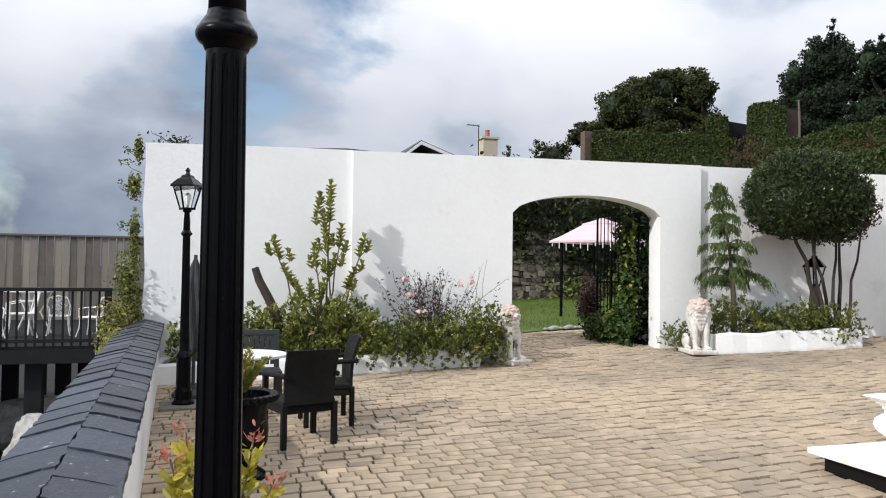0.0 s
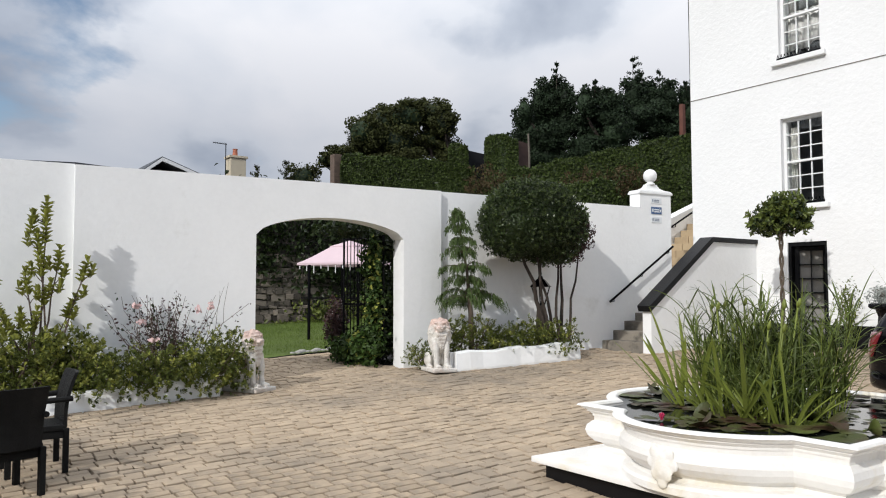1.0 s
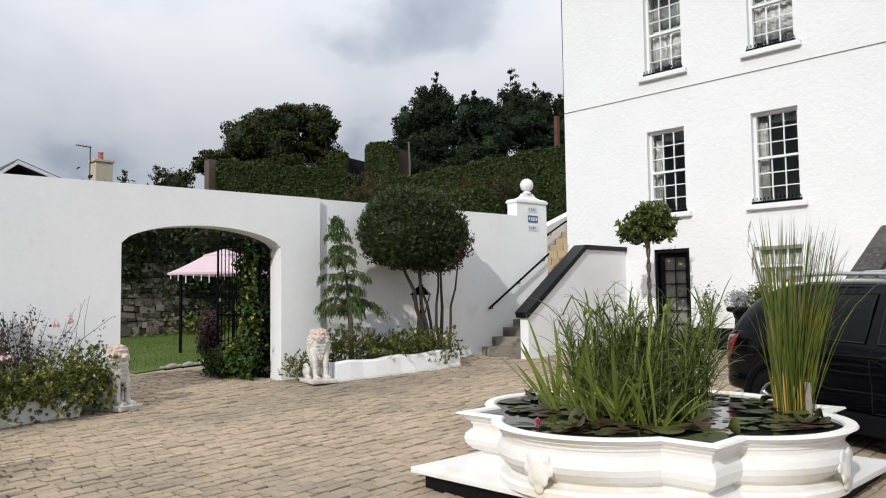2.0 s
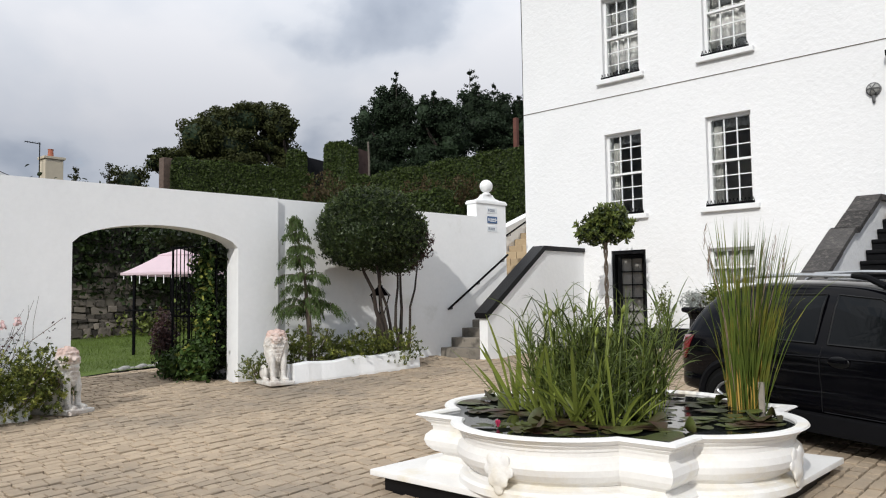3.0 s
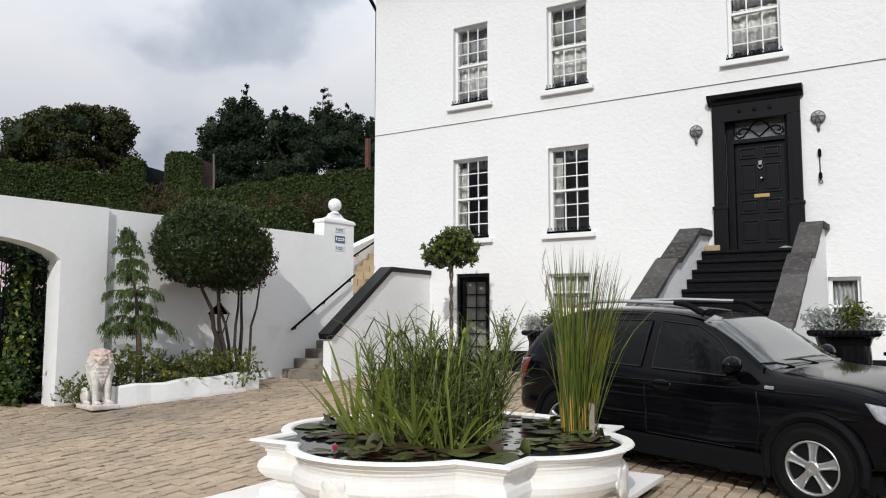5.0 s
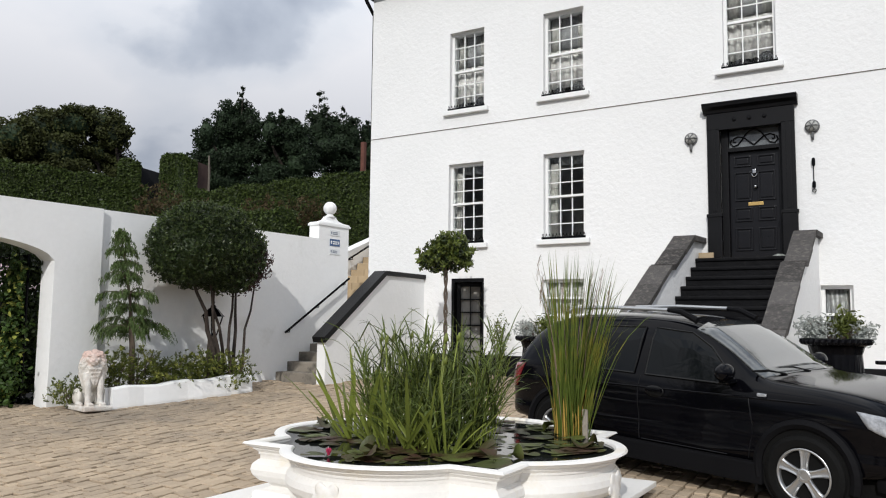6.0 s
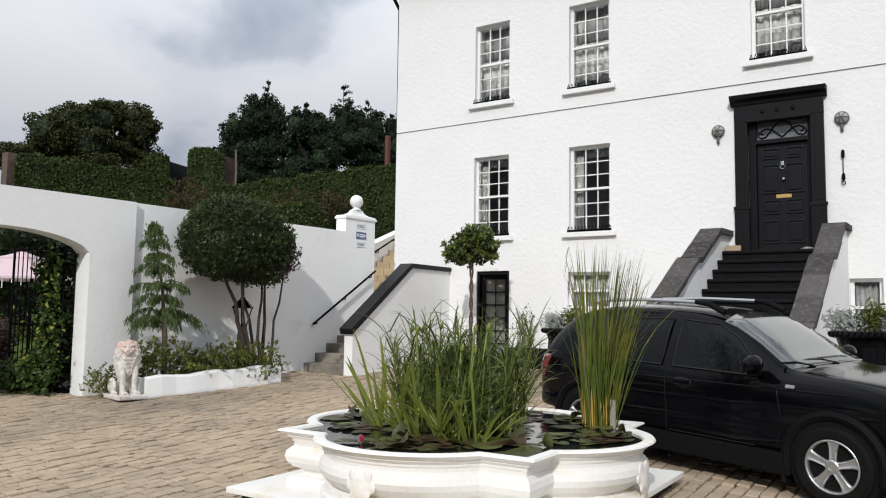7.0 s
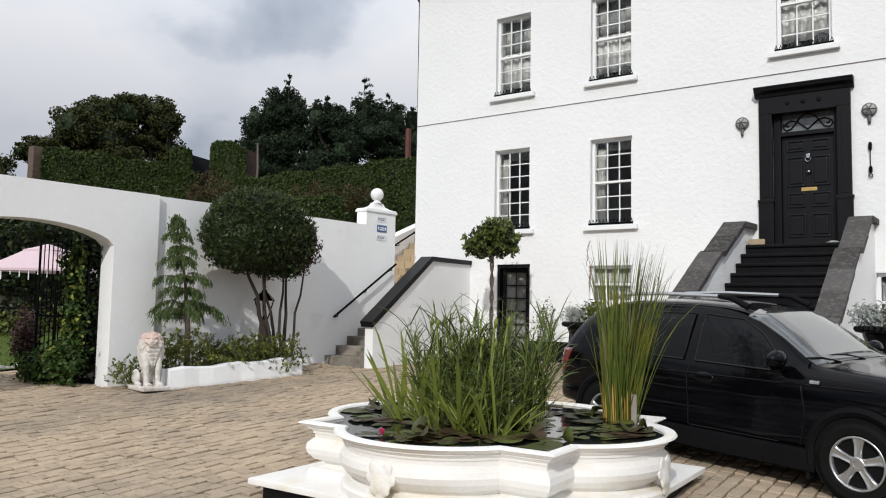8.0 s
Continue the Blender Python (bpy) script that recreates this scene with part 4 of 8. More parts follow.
# windscreen: the grey base stands in for light scattered inside the cabin
M_SCREEN = mat("windscreen_glass", (0.06, 0.065, 0.065), 0.04, var=0.7, scale=3, bump=0.0, spec=1.0, coat=1.0)
M_SEAL = mat("rubber_seal", (0.004, 0.004, 0.004), 0.35, spec=0.3, var=0.1, bump=0.0)
M_LAMP = mat("headlamp_lens", (0.30, 0.31, 0.33), 0.08, var=0.7, scale=14, bump=0.0, coat=1.0)
M_TAIL = mat("tail_lamp", (0.16, 0.008, 0.012), 0.12, var=0.3, bump=0.0, coat=1.0)


def car_stations():
    """x from the rear bumper forward: half width, belt height, top height, roof half width."""
    return [
        (-0.10, 0.62, 0.80, 0.86, 0.50), (-0.05, 0.76, 0.90, 0.98, 0.60), (0.07, 0.84, 0.99, 1.16, 0.64), (0.24, 0.875, 1.03, 1.38, 0.62), (0.50, 0.885, 1.04, 1.54, 0.60),
        (0.80, 0.89, 1.035, 1.60, 0.60), (1.30, 0.895, 1.02, 1.625, 0.605), (1.80, 0.895, 1.00, 1.63, 0.605), (2.20, 0.895, 0.985, 1.60, 0.60), (2.45, 0.895, 0.98, 1.50, 0.60),
        (2.70, 0.893, 0.98, 1.335, 0.63), (2.92, 0.89, 0.98, 1.165, 0.68), (3.06, 0.888, 0.985, 1.09, 0.71), (3.40, 0.885, 0.985, 1.085, 0.71), (3.75, 0.875, 0.965, 1.06, 0.68), (4.00, 0.85, 0.93, 1.01, 0.62),
        (4.15, 0.81, 0.85, 0.94, 0.56), (4.26, 0.72, 0.72, 0.80, 0.48), (4.31, 0.58, 0.58, 0.64, 0.36),
    ]


def car_section(x, w, belt, top, rw):
    low = 0.30 if 0.3 < x < 4.0 else 0.36
    pts = [(w * 0.86, low), (w * 0.985, low + 0.06), (w * 0.995, 0.52), (w * 0.97, 0.60), (w, 0.74), (w * 0.995, belt - 0.1), (w * 0.965, belt), (w * 0.955, belt + 0.02)]
    h = top - belt
    pts += [(w * 0.955 + (rw + 0.07 - w * 0.955) * 0.62, belt + h * 0.62), (rw + 0.045, belt + h * 0.88), (rw, belt + h * 0.97), (rw * 0.6, top), (0.0, top + 0.005)]
    return pts


def make_wheel(parent, x, y, out):
    w = new("wheel")
    w.parent = parent
    w.location = (x, y, 0.343)
    turn = Matrix.Rotation(radians(90 if out < 0 else -90), 4, "X")
    prof = [(0.21, -0.10), (0.30, -0.105), (0.332, -0.085), (0.343, -0.05), (0.343, 0.05), (0.332, 0.085), (0.30, 0.105), (0.245, 0.10), (0.232, 0.088), (0.21, 0.085)]
    bm = lathe(prof, 40, cap_top=False, cap_bottom=False)
    bmesh.ops.transform(bm, matrix=turn, verts=bm.verts)
    part("tyre", bm, M_TYRE, w)
    bm = lathe([(0.229, 0.09), (0.223, 0.098), (0.212, 0.094), (0.205, 0.06), (0.20, -0.08)], 40, cap_top=False, cap_bottom=False)
    bmesh.ops.transform(bm, matrix=turn, verts=bm.verts)
    part("rim_ring", bm, M_ALLOY, w, smooth=True)
    for k in range(5):
        m = Matrix.Rotation(k * 2 * math.pi / 5 + 0.3, 4, "Z")
        bm = bmesh.new()
        rows = []
        for r, hw, z in ((0.03, 0.034, 0.092), (0.08, 0.030, 0.090), (0.15, 0.036, 0.086), (0.19, 0.046, 0.088), (0.214, 0.062, 0.090)):
            rows.append([bm.verts.new((r, y, zz)) for y, zz in ((-hw, z - 0.05), (-hw, z - 0.012), (-hw * 0.72, z), (-hw * 0.25, z - 0.006), (hw * 0.25, z - 0.006), (hw * 0.72, z), (hw, z - 0.012), (hw, z - 0.05))])
        for p, q in zip(rows, rows[1:]):
            for i in range(8):
                bm.faces.new((p[i], p[(i + 1) % 8], q[(i + 1) % 8], q[i]))
        bm.faces.new(rows[0][::-1])
        bm.faces.new(rows[-1])
        bmesh.ops.recalc_face_normals(bm, faces=bm.faces)
        bmesh.ops.transform(bm, matrix=turn @ m, verts=bm.verts)
        part("spoke", bm, M_ALLOY, w)
    bm = bmesh.new()
    r = lathe([(0.06, 0.03), (0.06, 0.088), (0.05, 0.096), (0.03, 0.096), (0.028, 0.09), (0.002, 0.09)], 20, bm=bm)
    bmesh.ops.transform(bm, matrix=turn, verts=bm.verts)
    part("hub_cap", bm, M_ALLOY, w)
    bm = lathe([(0.15, 0.0), (0.15, 0.02), (0.05, 0.03)], 28)
    bmesh.ops.transform(bm, matrix=turn, verts=bm.verts)
    part("brake_disc", bm, M_STEP, w)


def make_car():
    head = -17.2
    d = Vector((math.cos(radians(head)), math.sin(radians(head))))
    side = Vector((-d.y, d.x))
    wheel = Vector((-0.936, 7.68))
    org = wheel - d * 3.44 + side * 0.80
    pitch = math.degrees(math.atan(-0.0272 * d.x + 0.0419 * d.y))
    roll = math.degrees(math.atan(-0.0272 * side.x + 0.0419 * side.y))
    root = thing("car", pose(org.x, org.y, ground_z(org.x, org.y), roll, -pitch, head), "black compact crossover car with silver roof rails, parked", "car")
    st = car_stations()
    bm = bmesh.new()
    rows = []
    for s in st:
        sec = car_section(*s)
        left = [bm.verts.new((s[0], y, z)) for y, z in sec]
        right = [bm.verts.new((s[0], -y, z)) for y, z in sec[:-1]]
        rows.append(right + left[::-1])
    for a, b in zip(rows, rows[1:]):
        for k in range(len(a) - 1):
            bm.faces.new((a[k], a[k + 1], b[k + 1], b[k]))
        bm.faces.new((a[-1], a[0], b[0], b[-1]))
    bm.faces.new(rows[0])
    bm.faces.new(rows[-1][::-1])
    bmesh.ops.recalc_face_normals(bm, faces=bm.faces)
    body = part("body", bm, M_CAR, root, smooth=True)
    body.modifiers.new("soft", "SUBSURF").levels = 1
    body.modifiers["soft"].render_levels = 2

    def interp(x):
        for a, b in zip(st, st[1:]):
            if a[0] <= x <= b[0]:
                f = (x - a[0]) / (b[0] - a[0])
                return [u + (v - u) * f for u, v in zip(a, b)]
        return list(st[-1])

    def side_y(x, z):
        s = interp(x)
        sec = car_section(*s)
        for (ya, za), (yb, zb) in zip(sec, sec[1:]):
            if za <= z <= zb and zb > za:
                return ya + (yb - ya) * (z - za) / (zb - za)
        return sec[-3][0]

    def side_panel(outline, off, sgn):
        bm = bmesh.new()
        cx = sum(p[0] for p in outline) / len(outline)
        cz = sum(p[1] for p in outline) / len(outline)
        dense = []
        n = len(outline)
        for k in range(n):
            p, q = outline[k], outline[(k + 1) % n]
            for i in range(4):
                dense.append((p[0] + (q[0] - p[0]) * i / 4, p[1] + (q[1] - p[1]) * i / 4))
        rings = []
        for f in (1.0, 0.66, 0.33):
            rings.append([bm.verts.new((cx + (x - cx) * f, sgn * (side_y(cx + (x - cx) * f, cz + (z - cz) * f) + off), cz + (z - cz) * f)) for x, z in dense])
        c = bm.verts.new((cx, sgn * (side_y(cx, cz) + off), cz))
        m = len(dense)
        for a, b in zip(rings, rings[1:]):
            for k in range(m):
                bm.faces.new((a[k], a[(k + 1) % m], b[(k + 1) % m], b[k]))
        for k in range(m):
            bm.faces.new((rings[-1][k], rings[-1][(k + 1) % m], c))
        edge = [bm.verts.new((v.co.x, v.co.y - sgn * (off + 0.02), v.co.z)) for v in rings[0]]
        for k in range(m):
            bm.faces.new((edge[k], edge[(k + 1) % m], rings[0][(k + 1) % m], rings[0][k]))
        bmesh.ops.recalc_face_normals(bm, faces=bm.faces)
        return bm

    for sgn in (-1, 1):
        part("front_window", side_panel([(1.85, 1.04), (2.72, 1.03), (2.80, 1.06), (2.50, 1.345), (2.28, 1.47), (1.88, 1.50)], 0.012, sgn), M_CARGLASS, root, "dark tinted side glass")
        part("rear_window", side_panel([(1.02, 1.05), (1.72, 1.04), (1.76, 1.50), (1.18, 1.485), (1.02, 1.38)], 0.012, sgn), M_CARGLASS, root, "dark tinted side glass")
        part("quarter_window", side_panel([(0.52, 1.10), (0.86, 1.075), (0.88, 1.35), (0.70, 1.34)], 0.012, sgn), M_CARGLASS, root, "dark tinted side glass")
        for o in ([(1.85, 1.04), (2.72, 1.03), (2.80, 1.06), (2.50, 1.345), (2.28, 1.47), (1.88, 1.50)], [(1.02, 1.05), (1.72, 1.04), (1.76, 1.50), (1.18, 1.485), (1.02, 1.38)]):
            dense = []
            for (xa, za), (xb, zb) in zip(o, o[1:] + o[:1]):
                dense += [(xa + (xb - xa) * i / 4, za + (zb - za) * i / 4) for i in range(4)]
            dense.append(dense[0])
            part("window_seal", tube([(x, sgn * (side_y(x, z) + 0.012), z) for x, z in dense], 0.010, 5), M_SEAL, root)
        # sill cladding and wheel arches
        bm = bmesh.new()
        add_box(bm, (1.12, sgn * 0.87 - 0.05, 0.19), (3.08, sgn * 0.87 + 0.045, 0.38), 0.02)
        part("sill_cladding", bm, M_CLAD, root)
        for wx in (0.77, 3.44):
            bm = bmesh.new()
            pts = [(wx + 0.41 * math.cos(a), sgn * 0.885, 0.36 + 0.41 * math.sin(a)) for a in [-0.25 + i * (math.pi + 0.5) / 18 for i in range(19)]]
            add_tube(bm, pts, 0.045, 6)
            part("arch_trim", bm, M_CLAD, root)
            bm = lathe([(0.385, -0.30), (0.385, 0.0)], 32)
            bmesh.ops.transform(bm, matrix=Matrix.Translation((wx, sgn * 0.888, 0.36)) @ Matrix.Rotation(radians(90 if sgn < 0 else -90), 4, "X"), verts=bm.verts)
            part("wheel_well", bm, M_TYRE, root)
            part("mud_flap", box((wx - 0.43, sgn * 0.80 - 0.11, 0.12), (wx - 0.405, sgn * 0.80 + 0.11, 0.46), 0.008), M_TYRE, root)
            make_wheel(root, wx, sgn * 0.83, sgn)
        # swage line along the doors and wings
        for za, zb, xa, xb in ((0.90, 0.945, 1.15, 3.6), (0.56, 0.62, 1.25, 3.0)):
            pts = [(xa + (xb - xa) * i / 24, za + (zb - za) * i / 24) for i in range(25)]
            part("swage_line", tube([(x, sgn * (side_y(x, z) - 0.004), z) for x, z in pts], [0.002] + [0.011] * 23 + [0.002], 8), M_CAR, root, smooth=True)
        # seams, handles, mirror, repeater
        for pts in ([(1.80, 0.40), (1.78, 0.9), (1.80, 1.04)], [(2.94, 0.40), (2.98, 0.7), (2.93, 0.97)], [(1.82, 0.40), (2.92, 0.40)]):
            bm = bmesh.new()
            dense = []
            for (xa, za), (xb, zb) in zip(pts, pts[1:]):
                for i in range(6):
                    x, z = xa + (xb - xa) * i / 6, za + (zb - za) * i / 6
                    dense.append((x, sgn * (side_y(x, z) + 0.0), z))
            add_tube(bm, dense, 0.006, 4)
            part("door_seam", bm, M_BLACK, root)
        for hx in (1.06, 1.98):
            z = 0.885
            y = sgn * (side_y(hx, z) + 0.008)
            bm = bmesh.new()
            bmesh.ops.create_uvsphere(bm, u_segments=20, v_segments=10, radius=1.0)
            bmesh.ops.transform(bm, matrix=pose(hx, y - sgn * 0.006, z) @ Matrix.Diagonal((0.11, 0.016, 0.055, 1)), verts=bm.verts)
            part("handle_recess", bm, M_SEAL, root, smooth=True)
            bm = box((hx - 0.095, min(y, y + sgn * 0.022), z - 0.004), (hx + 0.095, max(y, y + sgn * 0.022), z + 0.034), 0.012)
            part("door_handle", bm, M_CAR, root)
        y = sgn * 1.0
        bm = bmesh.new()
        s = bmesh.ops.create_uvsphere(bm, u_segments=16, v_segments=10, radius=1.0)
        bmesh.ops.transform(bm, matrix=pose(2.78, y, 1.15) @ Matrix.Diagonal((0.08, 0.13, 0.085, 1)), verts=bm.verts)
        add_box(bm, (2.72, min(sgn * 0.84, y), 1.045), (2.81, max(sgn * 0.84, y), 1.085), 0.01)
        part("wing_mirror", bm, M_CAR, root, smooth=True)
        part("repeater_lamp", box((3.02, sgn * 0.872 - 0.014, 0.955), (3.10, sgn * 0.872 + 0.014, 0.985), 0.008), M_LAMP, root, "clear side repeater")
        # roof rails
        bm = tube([(0.62, sgn * 0.61, 1.585), (0.75, sgn * 0.605, 1.66), (1.3, sgn * 0.60, 1.685), (1.95, sgn * 0.60, 1.68)], 0.02, 8)
        part("roof_rail", bm, M_ALLOY, root, "silver roof rail")
        bm = tube([(1.95, sgn * 0.60, 1.68), (2.1, sgn * 0.60, 1.665), (2.28, sgn * 0.605, 1.585)], [0.022, 0.03, 0.035], 8)
        part("rail_foot", bm, M_CLAD, root)
        # head and tail lamps
        part("headlight", side_panel([(3.93, 0.80), (4.16, 0.70), (4.19, 0.80), (4.04, 0.90), (3.84, 0.925)], 0.012, sgn), M_LAMP, root, "clear faceted headlight", smooth=True)
        part("tail_light", side_panel([(-0.03, 0.72), (0.10, 0.74), (0.22, 1.02), (0.05, 1.0)], 0.012, sgn), M_TAIL, root, "dark red tail light", smooth=True)
    # windscreen lies on the sloping nose of the cabin
    def top_sheet(xs, frac, off):
        bm = bmesh.new()
        rows = []
        for x in xs:
            s = interp(x)
            sec = car_section(*s)
            rw, top, z97 = s[4], s[3], sec[10][1]
            row = []
            for k in range(9):
                f = -1 + 2 * k / 8
                zz = top + 0.005 - (top - z97) * abs(f) ** 2.2
                yy = f * rw * frac
                if abs(f) == 1:
                    yy, zz = f * (rw + 0.043), sec[9][1] + 0.006
                row.append(bm.verts.new((x + off * 0.55, yy, zz + off)))
            rows.append(row)
        for a, b in zip(rows, rows[1:]):
            for k in range(8):
                bm.faces.new((a[k], a[k + 1], b[k + 1], b[k]))
        g = bmesh.ops.extrude_face_region(bm, geom=list(bm.faces))
        bmesh.ops.translate(bm, verts=[v for v in g["geom"] if isinstance(v, bmesh.types.BMVert)], vec=(0, 0, -0.03))
        bmesh.ops.recalc_face_normals(bm, faces=bm.faces)
        return bm

    part("windscreen", top_sheet([2.30, 2.42, 2.55, 2.68, 2.8, 2.92, 3.02], 0.98, 0.014), M_SCREEN, root, "sloping windscreen reflecting the sky", smooth=True)
    for yy in (-0.35, 0.15):
        bm = tube([(3.05, yy, 1.115), (2.98, yy - 0.22, 1.16), (2.95, yy - 0.46, 1.165)], 0.009, 5)
        part("wiper", bm, M_TYRE, root)
    bm = bmesh.new()
    for k in range(4):
        add_box(bm, (4.22, -0.38, 0.50 + 0.045 * k), (4.30, 0.38, 0.525 + 0.045 * k), 0.006)
    part("grille", bm, M_ALLOY, root, "chrome-barred grille")
    # plain dark box added below the body to deepen the shade under the car
    part("underbody", box((0.35, -0.72, 0.17), (4.0, 0.72, 0.36), 0.03), M_TYRE, root)
    part("bumper_trim", box((3.95, -0.78, 0.28), (4.28, 0.78, 0.44), 0.06), M_CLAD, root)
    return root


make_car()


# ---- foliage helpers ----
def leaf_mesh(points, dirs, size, aspect=0.5, seed=0, tilt=0.9, axes=None):
    """Small folded leaves at points, each facing roughly along its direction; axes give the way they grow."""
    rg = np.random.default_rng(seed)
    n = len(points)
    p = np.asarray(points, float)
    d = np.asarray(dirs, float) + rg.normal(0, tilt, (n, 3))
    d /= np.linalg.norm(d, axis=1)[:, None] + 1e-9
    r = rg.normal(0, 1, (n, 3))
    a = np.cross(d, r) if axes is None else np.asarray(axes, float) + rg.normal(0, 0.25, (n, 3))
    a /= np.linalg.norm(a, axis=1)[:, None] + 1e-9
    b = np.cross(d, a)
    b /= np.linalg.norm(b, axis=1)[:, None] + 1e-9
    s = (size * rg.uniform(0.6, 1.35, n))[:, None]
    fold = d * s * 0.14
    w = b * s * aspect * 0.5
    v = np.stack([p - a * s * 0.5, p - a * s * 0.16 - w * 0.9 + fold, p + a * s * 0.2 - w * 0.85 + fold, p + a * s * 0.5, p + a * s * 0.2 + w * 0.85 + fold, p - a * s * 0.16 + w * 0.9 + fold], 1).reshape(-1, 3)
    k = np.arange(n)[:, None] * 6
    f = np.concatenate([k + [0, 1, 2, 3], k + [0, 3, 4, 5]], 0)
    me = bpy.data.meshes.new("leaves")
    me.from_pydata(v.tolist(), [], f.tolist())
    return me


def leaf_part(name, points, dirs, size, material, parent, aspect=0.5, seed=0, tilt=0.9, label="", kind="", axes=None):
    me = leaf_mesh(points, dirs, size, aspect, seed, tilt, axes)
    me.materials.append(material)
    ob = new(name, me)
    ob.parent = parent
    return tagged(ob, label, "", "", kind)


def blob_points(blobs, n, seed, shell=0.35, rough=0.2, squash_low=0.0):
    """Points near the surface of ellipsoids (centre, radii), with clumps and gaps."""
    rg = np.random.default_rng(seed)
    vol = np.array([b[1][0] * b[1][1] + b[1][0] * b[1][2] + b[1][1] * b[1][2] for b in blobs])
    pick = rg.choice(len(blobs), n, p=vol / vol.sum())
    u = rg.normal(0, 1, (n, 3))
    u /= np.linalg.norm(u, axis=1)[:, None]
    c = np.array([b[0] for b in blobs], float)[pick]
    r = np.array([b[1] for b in blobs], float)[pick]
    lump = 1 + rough * (np.sin(u[:, 0] * 7 + pick * 2.1) * np.sin(u[:, 1] * 6 + pick) + 0.6 * np.sin(u[:, 2] * 11 + u[:, 0] * 9 + pick))
    q = (1 - shell * rg.random(n) ** 1.6) * lump
    return c + u * r * q[:, None], u


def sprig_points(blobs, n, per, reach, seed, shell=0.5, rough=0.25, up=0.7):
    """Leaves set along short shoots that stand out of ellipsoids: points, facings, growing ways."""
    rg = np.random.default_rng(seed + 1000)
    p, u = blob_points(blobs, n, seed, shell, rough)
    g = u * np.array([0.8, 0.8, 0.4]) + np.array([0, 0, up]) + rg.normal(0, 0.45, (n, 3))
    g /= np.linalg.norm(g, axis=1)[:, None]
    ln = reach * rg.uniform(0.35, 1.0, n) ** 1.5
    pts, dirs, axes = [], [], []
    for k in range(per):
        f = (k + 0.5) / per
        w = rg.normal(0, 1, (n, 3))
        w -= g * (w * g).sum(1)[:, None]
        w /= np.linalg.norm(w, axis=1)[:, None] + 1e-9
        ax = g * (0.35 + 0.7 * f) + w * (1.05 - 0.5 * f)
        pts.append(p + g * (ln * f)[:, None] + w * 0.25 * reach * (1 - 0.4 * f))
        axes.append(ax)
        dirs.append(g * 0.8 - w * 0.4 + np.array([0, 0, 0.2]))
    return np.concatenate(pts), np.concatenate(dirs), np.concatenate(axes)


def branch_set(bm, base, tips, r0, sides=6, wob=0.08, seed=1):
    rg = random.Random(seed)
    b = Vector(base)
    for t in tips:
        t = Vector(t)
        pts, n = [], 6
        for i in range(n + 1):
            f = i / n
            p = b.lerp(t, f)
            if 0 < i < n:
                p += Vector((rg.uniform(-wob, wob), rg.uniform(-wob, wob), 0))
            pts.append(p)
        add_tube(bm, pts, [r0 * (1 - 0.6 * i / n) for i in range(n + 1)], sides)


M_BARK = mat("bark", (0.10, 0.075, 0.055), 0.85, var=0.4, scale=8, bump=0.6, bump_scale=30)
M_BARKD = mat("dark_bark", (0.045, 0.033, 0.026), 0.85, var=0.4, scale=8, bump=0.6, bump_scale=30)
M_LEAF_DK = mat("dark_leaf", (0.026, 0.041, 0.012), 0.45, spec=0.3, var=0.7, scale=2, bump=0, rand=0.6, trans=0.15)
M_LEAF_GLOSS = mat("glossy_leaf", (0.058, 0.082, 0.022), 0.33, spec=0.5, var=0.7, scale=2, bump=0, rand=0.6, trans=0.15)
M_LEAF_RED = mat("reddish_leaf", (0.06, 0.028, 0.026), 0.5, var=0.45, scale=2, bump=0, rand=0.6, trans=0.2)
M_LEAF_MID = mat("mid_leaf", (0.118, 0.142, 0.032), 0.5, spec=0.3, var=0.7, scale=2, bump=0, rand=0.7, trans=0.25)
M_LEAF_LT = mat("light_leaf", (0.26, 0.275, 0.055), 0.45, var=0.45, scale=2, bump=0, rand=0.7, trans=0.3)
M_LEAF_GREY = mat("silver_leaf", (0.36, 0.38, 0.35), 0.7, var=0.3, scale=3, bump=0, rand=0.5, trans=0.15)
M_BAY = mat("bay_leaf", (0.115, 0.145, 0.032), 0.4, var=0.6, scale=2, bump=0, rand=0.75, trans=0.2)
M_LEAF_BRZ = mat("bronze_leaf", (0.13, 0.085, 0.03), 0.55, var=0.5, scale=2, bump=0, rand=0.7, trans=0.2)
M_NEEDLE = mat("conifer_needle", (0.092, 0.135, 0.045), 0.6, spec=0.15, var=0.45, scale=3, bump=0, rand=0.6, trans=0.15)
M_SOIL = mat("planter_soil", (0.05, 0.036, 0.026), 0.95, var=0.4, bump=0.6)
M_MARBLE = mat("weathered_marble", (0.70, 0.67, 0.62), 0.65, var=0.2, scale=9, bump=0.9, bump_scale=45, stain=(0.52, 0.44, 0.38), stain_at=(0.5, 0.7), stain_scale=5)
M_PETAL = mat("pink_petal", (0.62, 0.44, 0.42), 0.6, var=0.2, bump=0, rand=0.4)
M_TWIG = mat("bare_twig", (0.12, 0.085, 0.065), 0.8, var=0.3, bump=0.2)


def wpt(along, off, z):
    return WALL_TURN @ Vector((off, along, z))


def wall_local(blobs):
    """Ellipsoids given as (along, off, z), (r_along, r_off, r_z) in the wall's frame."""
    return [((o, a, z), (ro, ra, rz)) for (a, o, z), (ra, ro, rz) in blobs]


